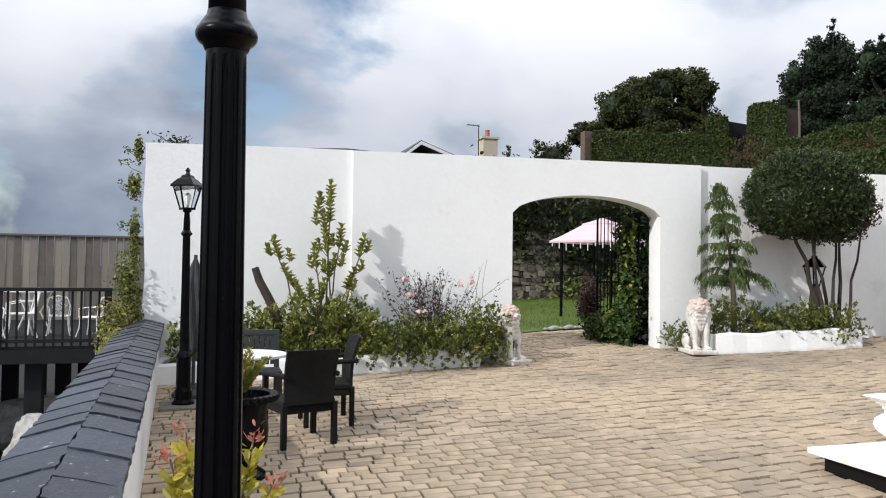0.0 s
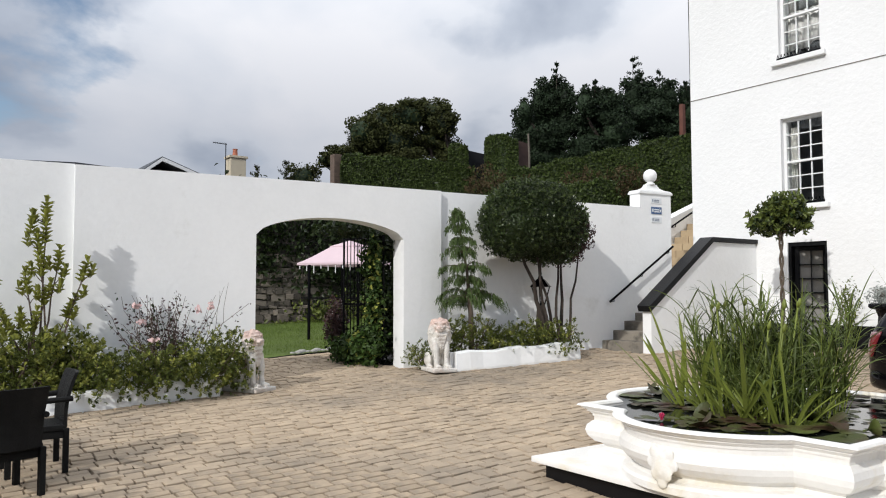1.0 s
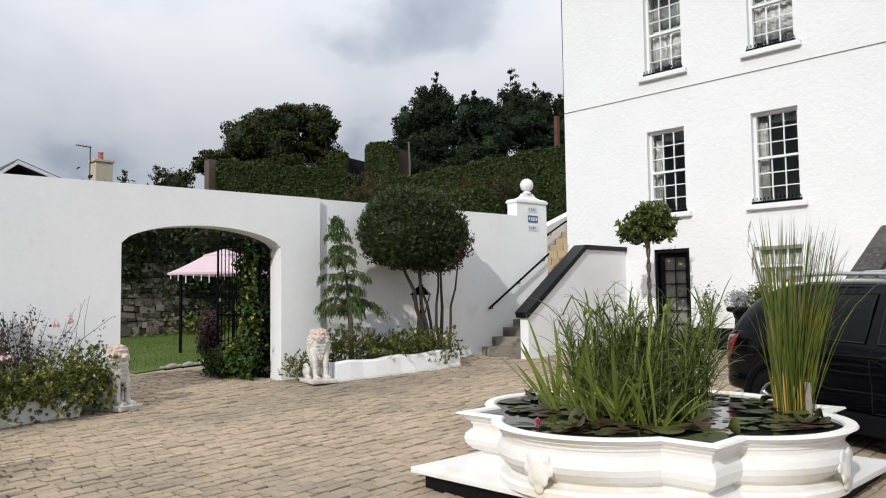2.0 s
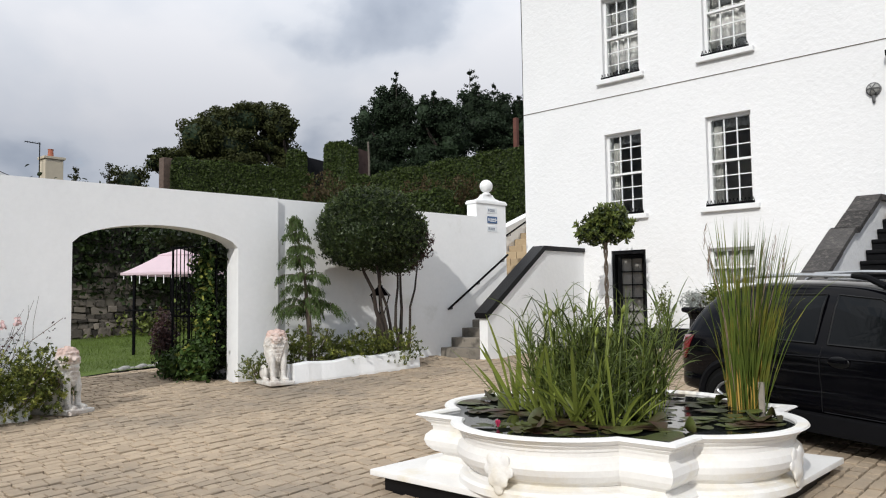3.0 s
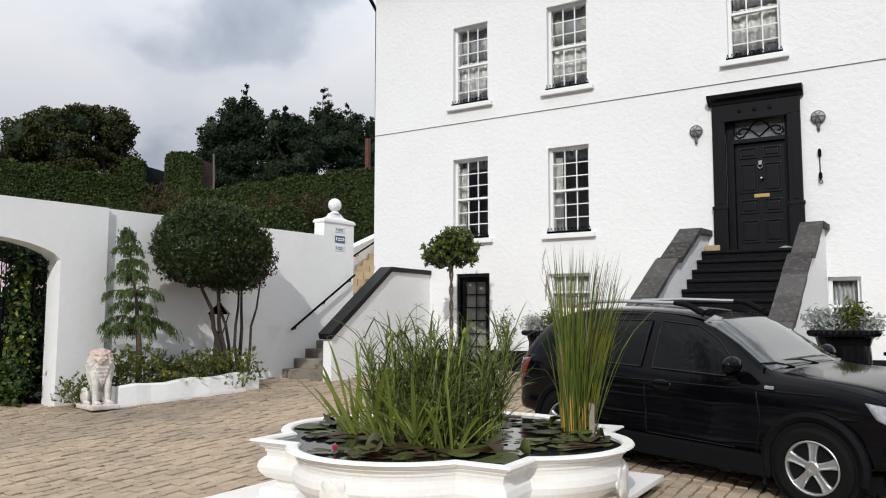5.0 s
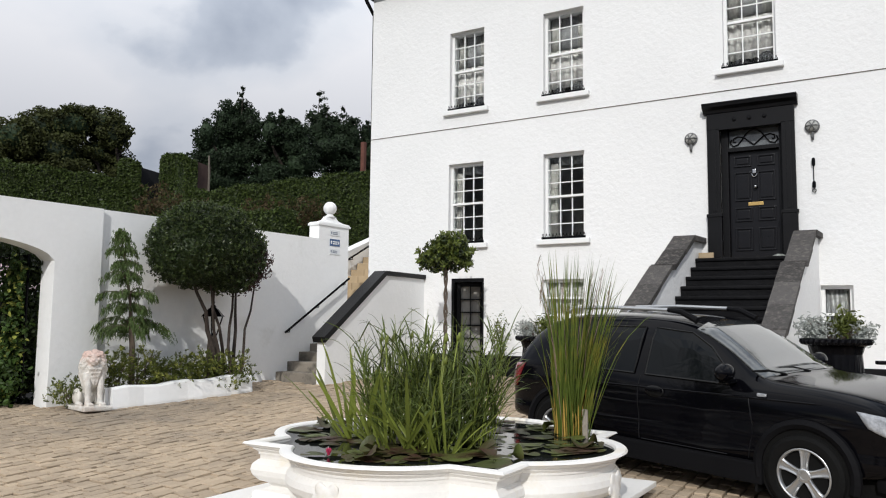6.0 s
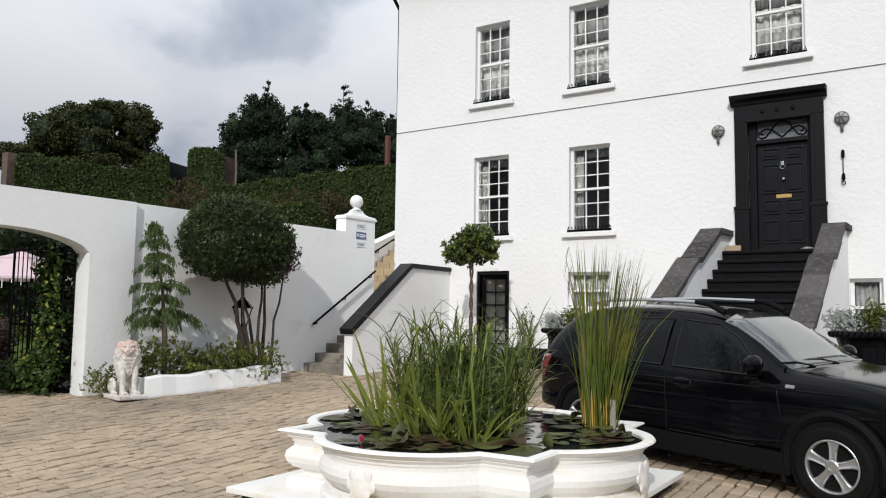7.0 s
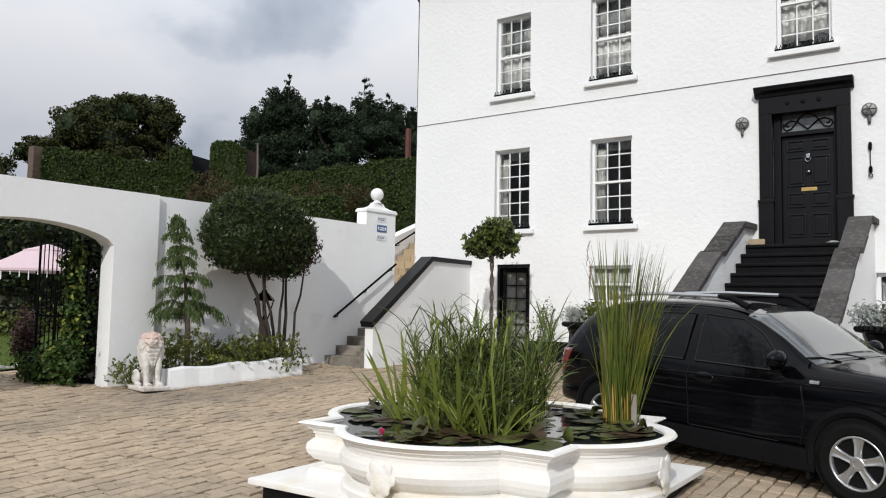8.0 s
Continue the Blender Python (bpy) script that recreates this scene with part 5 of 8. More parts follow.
# ---- planters along the wall ----
def make_planter(a0, a1, off0, off1, z0a, z0b, h, label):
    root = thing("planter", WALL_TURN, label, "planter")
    bm = bmesh.new()
    t = 0.11
    n = 10
    prev = None
    for i in range(n + 1):
        f = i / n
        a = a0 + (a1 - a0) * f
        o = off0 + (off1 - off0) * f + 0.012 * math.sin(i * 2.3)
        zb = z0a + (z0b - z0a) * f
        zt = zb + h + 0.02 * math.sin(i * 1.7)
        ring = [bm.verts.new(p) for p in ((o, a, zb - 0.2), (o + 0.02, a, zb + 0.02), (o - 0.01, a, zt - 0.03), (o - 0.04, a, zt), (o - t, a, zt), (o - t, a, zb - 0.2))]
        if prev:
            for k in range(6):
                bm.faces.new((prev[k], ring[k], ring[(k + 1) % 6], prev[(k + 1) % 6]))
        else:
            bm.faces.new(ring[::-1])
        prev = ring
    bm.faces.new(prev)
    bmesh.ops.recalc_face_normals(bm, faces=bm.faces)
    part("front_kerb", bm, M_WALL, root)
    for a, zb, of in ((a0, z0a, off0), (a1, z0b, off1)):
        part("end_kerb", box((-0.05, a - 0.055, zb - 0.2), (of - 0.115, a + 0.055, zb + h - 0.01), 0.01), M_WALL, root)
    bm = prism([(a0 + 0.06, z0a - 0.1), (a1 - 0.06, z0b - 0.1), (a1 - 0.06, z0b + h - 0.07), (a0 + 0.06, z0a + h - 0.07)], "x", -0.04, min(off0, off1) - 0.12)
    part("soil", bm, M_SOIL, root)
    return root


make_planter(-7.85, -3.32, 0.98, 0.80, -0.03, 0.15, 0.27, "low white rendered planter kerb at the foot of the wall")
make_planter(0.50, 3.02, 0.86, 0.96, 0.31, 0.41, 0.30, "low white planter with scalloped shadows at the wall foot")


def make_shrub(name, label, blobs, n, size, material, seed, stems=5, extra=None, aspect=0.5, rough=0.25):
    lo = min(blobs, key=lambda b: b[0][2] - b[1][2])
    root = thing(name, WALL_TURN, label, "shrub")
    wb = wall_local(blobs)
    bm = bmesh.new()
    rg = random.Random(seed)
    for c, r in wb:
        base = (c[0] + rg.uniform(-0.05, 0.05), c[1] + rg.uniform(-0.1, 0.1), max(0.05, c[2] - r[2] * 1.0))
        tips = [(c[0] + rg.uniform(-0.7, 0.7) * r[0], c[1] + rg.uniform(-0.7, 0.7) * r[1], c[2] + rg.uniform(0.2, 0.9) * r[2]) for _ in range(stems)]
        branch_set(bm, base, tips, 0.012, 5, 0.03, seed)
    part("stems", bm, M_TWIG, root, kind="stuff")
    p, d, a = sprig_points(wb, n // 9, 9, size * 2.0, seed, 0.75, rough)
    leaf_part("foliage", p, d, size, material, root, aspect, seed, 0.35, axes=a)
    if extra:
        m2, frac, s2 = extra
        p, d, a = sprig_points(wb, int(n * frac) // 9, 9, s2 * 2.6, seed + 50, 0.35, rough * 1.3, 0.9)
        leaf_part("pale_foliage", p, d, s2, m2, root, aspect, seed + 9, 0.35, axes=a)
    return root


make_shrub("evergreen_shrub", "low dense green shrub spilling over the planter kerb", [((-4.9, 0.70, 0.50), (0.5, 0.44, 0.34)), ((-4.2, 0.76, 0.50), (0.55, 0.46, 0.38)), ((-3.5, 0.72, 0.54), (0.50, 0.50, 0.44)), ((-3.08, 0.55, 0.60), (0.3, 0.40, 0.42))], 17000, 0.042, M_LEAF_MID, 11, extra=(M_LEAF_LT, 0.22, 0.045))
make_shrub("laurel_shrub", "broad leafy green shrub in the planter", [((-6.5, 0.45, 0.55), (0.55, 0.4, 0.42)), ((-5.75, 0.55, 0.62), (0.6, 0.45, 0.50)), ((-5.2, 0.4, 0.6), (0.45, 0.4, 0.48)), ((-7.3, 0.4, 0.42), (0.45, 0.35, 0.42))], 13000, 0.052, M_LEAF_MID, 12, extra=(M_LEAF_LT, 0.4, 0.065))
make_shrub("bedding_shrub", "mixed green bedding plants in the white planter", [((0.72, 0.5, 0.80), (0.28, 0.3, 0.36)), ((1.15, 0.5, 0.82), (0.35, 0.33, 0.34)), ((1.65, 0.55, 0.76), (0.4, 0.38, 0.28)), ((2.2, 0.6, 0.80), (0.45, 0.40, 0.30)), ((2.72, 0.78, 0.74), (0.38, 0.40, 0.34)), ((0.15, 0.35, 0.55), (0.3, 0.28, 0.24))], 13000, 0.042, M_LEAF_MID, 13, extra=(M_LEAF_LT, 0.15, 0.045), aspect=0.42)


def make_whip_shrub():
    root = thing("magnolia_bush", WALL_TURN, "open shrub of upright stems with rosettes of pale green leaves", "shrub")
    rg = random.Random(21)
    tips = [(0.45, -5.52, 2.78), (0.5, -5.62, 2.35), (0.42, -5.35, 2.15), (0.5, -6.32, 1.95), (0.45, -6.18, 1.55), (0.5, -5.02, 2.0), (0.4, -5.15, 1.5), (0.5, -5.75, 1.85), (0.5, -5.45, 1.7), (0.55, -6.0, 1.3), (0.55, -5.6, 1.35)]
    pts, dirs, axes = [], [], []
    for k, t in enumerate(tips):
        bm = bmesh.new()
        base = Vector((0.45 + rg.uniform(-0.1, 0.1), -5.65 + rg.uniform(-0.25, 0.25), 0.3))
        branch_set(bm, base, [t], 0.017, 6, 0.025, k)
        part("stem", bm, M_TWIG, root)
        t = Vector(t)
        ends = [(t, 0.62 if k < 2 else 0.34)]
        for s in range(3 if k < 2 else 1 + k % 2):
            f = rg.uniform(0.68, 0.9)
            c = base.lerp(t, f)
            e = c + Vector((rg.uniform(-0.1, 0.1), rg.choice((-1, 1)) * rg.uniform(0.08, 0.17), rg.uniform(0.08, 0.2)))
            bt = bmesh.new()
            branch_set(bt, c, [e], 0.007, 5, 0.008, k * 7 + s)
            part("side_shoot", bt, M_TWIG, root)
            ends.append((e, 0.2))
        for e, span in ends:
            for w in range(int(span / 0.055)):
                c = e - (e - base).normalized() * (0.055 * w)
                for q in range(9):
                    an = q * 0.698 + w * 0.6 + rg.uniform(-0.25, 0.25)
                    out = Vector((math.cos(an), math.sin(an), 0.85 if w else 2.0)).normalized()
                    pts.append(tuple(c + out * 0.058))
                    axes.append(tuple(out))
                    dirs.append((-0.5 * math.cos(an), -0.5 * math.sin(an), 0.8))
    leaf_part("leaves", pts, dirs, 0.102, M_LEAF_LT, root, 0.40, 3, 0.2, axes=axes)


make_whip_shrub()


def make_rose():
    root = thing("rose_bush", WALL_TURN, "twiggy half-bare rose bush with a few pink blooms", "shrub")
    rg = random.Random(31)
    bm = bmesh.new()
    tips = []
    for k in range(60):
        t = (0.45 + rg.uniform(-0.3, 0.35), -4.05 + rg.gauss(0, 0.36), 0.95 + rg.random() * 0.62)
        tips.append(t)
        b = (0.45 + rg.uniform(-0.1, 0.1), -4.0 + rg.uniform(-0.25, 0.25), 0.35)
        branch_set(bm, b, [t], 0.007, 4, 0.05, k)
    part("twig_tuft", bm, M_TWIG, root, kind="stuff")
    pts, dirs = [], []
    for t in tips:
        for s in range(12):
            f = rg.uniform(0.4, 1.02)
            pts.append((0.45 + (t[0] - 0.45) * f + rg.gauss(0, 0.035), -4.0 + (t[1] + 4.0) * f + rg.gauss(0, 0.035), 0.35 + (t[2] - 0.35) * f + rg.gauss(0, 0.03)))
            dirs.append((rg.gauss(0, 1), rg.gauss(0, 1), 0.6))
    leaf_part("leaves", pts, dirs, 0.042, M_LEAF_RED, root, 0.6, 5)
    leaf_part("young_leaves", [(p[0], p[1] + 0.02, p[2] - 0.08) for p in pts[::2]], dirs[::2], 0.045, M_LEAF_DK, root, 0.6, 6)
    for k, (a, z) in enumerate(((-4.42, 1.42), (-4.36, 1.2), (-3.62, 1.35), (-3.45, 1.4), (-4.2, 0.95))):
        p = [(0.75 + rg.gauss(0, 0.02), a + rg.gauss(0, 0.025), z + rg.gauss(0, 0.02)) for _ in range(16)]
        leaf_part("bloom", p, [(1, 0, 0.5)] * 16, 0.055, M_PETAL, root, 0.8, k)
    # long thin sprays that lean across the wall
    bm = bmesh.new()
    for k in range(5):
        branch_set(bm, (0.4, -3.7 + 0.1 * k, 0.6), [(0.35, -3.35 + 0.06 * k, 1.5 + 0.06 * k)], 0.005, 4, 0.04, 70 + k)
    part("long_spray", bm, M_TWIG, root)


make_rose()

stump = thing("tree_stump", WALL_TURN, "cut-back bare trunk leaning in the planter", "stump")
bm = tube([(0.5, -6.22, 0.2), (0.5, -6.25, 0.85), (0.48, -6.38, 1.12), (0.46, -6.52, 1.38), (0.46, -6.58, 1.56)], [0.075, 0.07, 0.065, 0.06, 0.052], 10)
part("trunk", bm, M_BARKD, stump)
part("cut_top", tube([(0.46, -6.578, 1.555), (0.46, -6.582, 1.566)], 0.046, 10), M_BARK, stump)


# ---- trees against the wall ----
def make_conifer():
    root = thing("weeping_conifer", WALL_TURN, "small weeping blue-green conifer in drooping tiers", "tree")
    bm = tube([(0.5, 1.02, 0.4), (0.5, 1.0, 1.2), (0.5, 0.93, 1.9), (0.5, 0.82, 2.5), (0.5, 0.72, 2.9), (0.5, 0.6, 2.93)], [0.05, 0.045, 0.026, 0.016, 0.010, 0.005], 8)
    part("trunk", bm, M_BARK, root)
    rg = random.Random(8)
    vs, fs = [], []
    for tier, (z, reach, hang) in enumerate(((1.50, 0.50, 0.22), (1.57, 0.42, 0.15), (1.80, 0.37, 0.16), (2.03, 0.37, 0.16), (2.27, 0.30, 0.15), (2.48, 0.26, 0.15), (2.68, 0.20, 0.13), (2.84, 0.13, 0.11), (2.94, 0.07, 0.09))):
        cy = 1.0 - (z - 1.2) * 0.16
        for k in range(7):
            a = k * 0.898 + tier * 0.35 + rg.uniform(-0.45, 0.45)
            L = reach * rg.uniform(0.45, 1.2)
            rise = rg.uniform(0.02, 0.12)
            ca, sa = math.cos(a), math.sin(a)
            br = [Vector((0.5, cy, z)), Vector((0.5 + 0.4 * L * ca, cy + 0.4 * L * sa, z + rise)), Vector((0.5 + 0.75 * L * ca, cy + 0.8 * L * sa, z + rise * 0.5)), Vector((0.5 + L * ca, cy + 1.05 * L * sa, z - 0.12 * L))]
            part("branch", tube(br, [0.012, 0.009, 0.006, 0.003], 5), M_BARK, root)
            for s in range(int(24 + 125 * L)):
                f = rg.uniform(0.25, 1.0) * 3
                i = min(2, int(f))
                p = br[i].lerp(br[i + 1], f - i) + Vector((rg.gauss(0, 0.03), rg.gauss(0, 0.03), rg.uniform(-0.01, 0.02)))
                leng = hang * rg.uniform(0.25, 1.0) * (0.45 + 0.55 * f / 3)
                out = Vector((ca * 0.25 + rg.gauss(0, 0.15), sa * 0.25 + rg.gauss(0, 0.15), -1))
                m = max(4, int(leng / 0.013))
                for j in range(m):
                    c = p + out * (leng * j / m)
                    h = rg.uniform(0.03, 0.06)
                    b = rg.uniform(0, 6.28)
                    tip = c + Vector((0.55 * h * math.cos(b), 0.55 * h * math.sin(b), -0.8 * h))
                    w = Vector((-math.sin(b), math.cos(b), 0)) * 0.0075
                    q = len(vs)
                    vs += [tuple(c - w), tuple(c + w), tuple(tip)]
                    fs.append((q, q + 1, q + 2))
    me = bpy.data.meshes.new("needles")
    me.from_pydata(vs, [], fs)
    me.materials.append(M_NEEDLE)
    ob = new("needles", me)
    ob.parent = root


make_conifer()


def make_ball_tree():
    root = thing("clipped_tree", WALL_TURN, "multi-stemmed evergreen tree clipped to a wide dense dome", "tree")
    for k, (b, t) in enumerate((((0.62, 2.74, 0.5), (0.6, 1.95, 2.4)), ((0.58, 2.72, 0.5), (0.55, 2.35, 2.5)), ((0.66, 2.72, 0.5), (0.62, 2.8, 2.5)), ((0.55, 2.95, 0.5), (0.5, 3.0, 2.4)), ((0.7, 2.92, 0.5), (0.72, 3.22, 2.45)), ((0.66, 2.62, 0.5), (0.8, 2.15, 2.4)))):
        bm = bmesh.new()
        branch_set(bm, b, [t], (0.055, 0.036, 0.034, 0.04, 0.03, 0.034)[k], 8, 0.045, k + 4)
        part("trunk", bm, M_BARKD, root)
    blobs = [((0.62, 2.24, 2.88), (0.82, 0.98, 0.72)), ((0.66, 1.80, 2.78), (0.72, 0.60, 0.60)), ((0.66, 2.62, 2.72), (0.75, 0.58, 0.64)), ((0.6, 2.22, 3.2), (0.7, 0.80, 0.42))]
    p, d = blob_points(blobs, 30000, 5, 0.26, 0.05)
    leaf_part("crown", p, d, 0.05, M_LEAF_DK, root, 0.5, 5, 0.9)
    # glossier outer leaves in a lighter green, which paints highlights on the crown
    p, d, a = sprig_points(blobs, 1900, 7, 0.085, 15, 0.05, 0.07, 0.5)
    leaf_part("new_growth", p, d, 0.045, M_LEAF_GLOSS, root, 0.45, 16, 0.5, axes=a)
    p, d = blob_points([((0.66, 2.95, 2.65), (0.62, 0.36, 0.55))], 3000, 6, 0.3, 0.12)
    leaf_part("bronze_leaves", p, d, 0.05, M_LEAF_RED, root, 0.55, 7, 0.8, "bronze-red leaves at one side of the crown")
    # solid dark spheres stand in for the deep shade inside the crown
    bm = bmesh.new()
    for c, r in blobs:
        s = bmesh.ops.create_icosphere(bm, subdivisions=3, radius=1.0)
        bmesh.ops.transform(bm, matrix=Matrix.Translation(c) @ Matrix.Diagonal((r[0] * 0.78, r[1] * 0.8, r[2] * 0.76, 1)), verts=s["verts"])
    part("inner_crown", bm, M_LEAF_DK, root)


make_ball_tree()

lan = thing("wall_lantern", WALL_TURN @ Matrix.Translation((0.28, 2.66, 0)), "dark metal garden lantern on a stand beside the tree", "lantern")
part("stand", lathe([(0.13, 0.55), (0.1, 0.9), (0.075, 1.28), (0.05, 1.36)], 12), M_BARKD, lan)
bm = bmesh.new()
for k in range(4):
    a = k * math.pi / 2 + math.pi / 4
    add_tube(bm, [(0.07 * math.cos(a), 0.07 * math.sin(a), 1.36), (0.17 * math.cos(a), 0.17 * math.sin(a), 1.71)], 0.012, 5)
part("cage", bm, M_IRON, lan)
part("roof", lathe([(0.25, 1.69), (0.22, 1.72), (0.11, 1.82), (0.06, 1.85), (0.06, 1.88), (0.02, 1.90), (0.035, 1.94), (0.004, 2.0)], 4), M_IRON, lan)


# old pink wash left on the statues' heads and manes
def pink_wash(m):
    nt, ln = m.node_tree.nodes, m.node_tree.links
    b = nt["Principled BSDF"]
    src = b.inputs["Base Color"].links[0].from_socket
    co = nt.new("ShaderNodeTexCoord")
    xyz = nt.new("ShaderNodeSeparateXYZ")
    ln.new(co.outputs["Object"], xyz.inputs[0])
    nz = nt.new("ShaderNodeTexNoise")
    nz.inputs["Scale"].default_value = 9.0
    nz.inputs["Detail"].default_value = 5.0
    ln.new(co.outputs["Object"], nz.inputs["Vector"])
    add = nt.new("ShaderNodeMath")
    add.operation = "MULTIPLY_ADD"
    add.inputs[1].default_value = 0.35
    ln.new(nz.outputs[0], add.inputs[0])
    ln.new(xyz.outputs["Z"], add.inputs[2])
    rng = nt.new("ShaderNodeMapRange")
    rng.inputs["From Min"].default_value = 0.80
    rng.inputs["From Max"].default_value = 0.93
    rng.inputs["To Max"].default_value = 0.75
    ln.new(add.outputs[0], rng.inputs["Value"])
    mix = nt.new("ShaderNodeMix")
    mix.data_type = "RGBA"
    mix.inputs[7].default_value = (0.62, 0.40, 0.33, 1)
    ln.new(rng.outputs[0], mix.inputs[0])
    ln.new(src, mix.inputs[6])
    ln.new(mix.outputs[2], b.inputs["Base Color"])


pink_wash(M_MARBLE)


# ---- lion statues, each one plain mesh ----
def make_lion(m, label, turn=0.0):
    bm = bmesh.new()
    add_box(bm, (-0.36, -0.19, 0.0), (0.27, 0.19, 0.065), 0.02)

    def ball(x, y, z, rx, ry, rz, ry_turn=0.0):
        s = bmesh.ops.create_icosphere(bm, subdivisions=3, radius=1.0)
        bmesh.ops.transform(bm, matrix=Matrix.Translation((x, y, z)) @ Matrix.Rotation(ry_turn, 4, "Y") @ Matrix.Diagonal((rx, ry, rz, 1)), verts=s["verts"])
        return s["verts"]

    # rump, sloping back, chest
    ball(-0.17, 0, 0.19, 0.15, 0.13, 0.14)
    ball(-0.08, 0, 0.34, 0.10, 0.105, 0.24, 0.45)
    ball(0.03, 0, 0.46, 0.085, 0.105, 0.17)
    rl = random.Random(17)
    for sgn in (-1, 1):
        add_tube(bm, [(0.05, sgn * 0.085, 0.50), (0.10, sgn * 0.085, 0.34), (0.105, sgn * 0.08, 0.20), (0.12, sgn * 0.08, 0.07)], [0.06, 0.046, 0.036, 0.042], 10)
        ball(0.165, sgn * 0.08, 0.088, 0.06, 0.047, 0.032)
        for q in (-1, 0, 1):
            ball(0.21, sgn * 0.08 + q * 0.026, 0.085, 0.022, 0.013, 0.02)
        ball(-0.12, sgn * 0.125, 0.18, 0.115, 0.05, 0.115, 0.4)
        ball(-0.01, sgn * 0.14, 0.088, 0.09, 0.04, 0.028)
    add_tube(bm, [(-0.30, 0, 0.10), (-0.29, 0.13, 0.09), (-0.12, 0.185, 0.09), (-0.04, 0.19, 0.10)], [0.024, 0.02, 0.02, 0.034], 8)
    # head, turned on the neck
    turned = []

    def hb(*a):
        turned.extend(ball(*a))

    n0 = len(bm.verts)
    hb(0.05, 0, 0.70, 0.095, 0.085, 0.10)
    hb(0.125, 0, 0.665, 0.06, 0.05, 0.042)
    hb(0.135, 0, 0.630, 0.042, 0.036, 0.022)
    hb(0.175, 0, 0.685, 0.022, 0.026, 0.018)
    hb(0.13, 0, 0.715, 0.02, 0.018, 0.05)
    for sgn in (-1, 1):
        hb(0.115, sgn * 0.045, 0.745, 0.03, 0.034, 0.016)
        hb(0.16, sgn * 0.03, 0.66, 0.026, 0.024, 0.022)
        hb(0.10, sgn * 0.06, 0.69, 0.035, 0.028, 0.035)
        hb(0.03, sgn * 0.10, 0.775, 0.02, 0.026, 0.03)
    n1 = len(bm.verts)
    # mane in long overlapping locks
    for ring, (rad, x0, ln, count) in enumerate(((0.088, 0.085, 0.12, 17), (0.11, 0.045, 0.17, 17), (0.12, 0.0, 0.22, 15))):
        for k in range(count):
            a = 6.283 * (k + 0.5 * ring) / count + rl.uniform(-0.08, 0.08)
            c, s = math.cos(a), math.sin(a)
            p0 = Vector((x0, rad * 0.85 * c, 0.70 + rad * 0.95 * s))
            drop = ln * (1.25 - 0.55 * s)
            side = 0.045 * c
            w = rl.uniform(-0.018, 0.018)
            add_tube(bm, [p0, p0 + Vector((-0.012, side + w, 0.035 * s - 0.2 * drop)), p0 + Vector((-0.03, side * 1.25 - w, -0.62 * drop)), p0 + Vector((-0.02, side * 0.8 + w, -drop))], [0.022, 0.027, 0.021, 0.007], 7)
    n2 = len(bm.verts)
    bm.verts.ensure_lookup_table()
    if turn:
        r = Matrix.Translation((0.03, 0, 0)) @ Matrix.Rotation(turn, 4, "Z") @ Matrix.Translation((-0.03, 0, 0))
        bmesh.ops.transform(bm, matrix=r, verts=bm.verts[n0:n2])
    # chest locks
    for row in range(4):
        for k in range(5 - row):
            y = (k - (4 - row) / 2) * 0.034
            z = 0.56 - 0.055 * row
            add_tube(bm, [(0.085, y, z + 0.04), (0.118, y * 1.05, z), (0.115, y * 0.9 + rl.uniform(-0.01, 0.01), z - 0.06)], [0.022, 0.024, 0.010], 6)
    ob = part("lion_statue", bm, M_MARBLE, None)
    ob.matrix_world = m
    r = ob.modifiers.new("blend", "REMESH")
    r.mode, r.voxel_size = "VOXEL", 0.008
    r.use_smooth_shade = True
    return tagged(ob, label, "statue")


lr = wpt(0.24, 0.72, 0.0)
make_lion(pose(lr.x, lr.y, 0.305, 0, 0, -12) @ Matrix.Diagonal((1.1, 1.1, 1.06, 1)), "seated weathered white stone lion with a pinkish face, beside the arch", -0.35)
ll = wpt(-2.83, 0.62, 0.0)
make_lion(pose(ll.x, ll.y, 0.17, 0, 0, 25) @ Matrix.Diagonal((1.1, 1.1, 1.08, 1)), "seated weathered white stone lion with peeling paint, at the planter end")


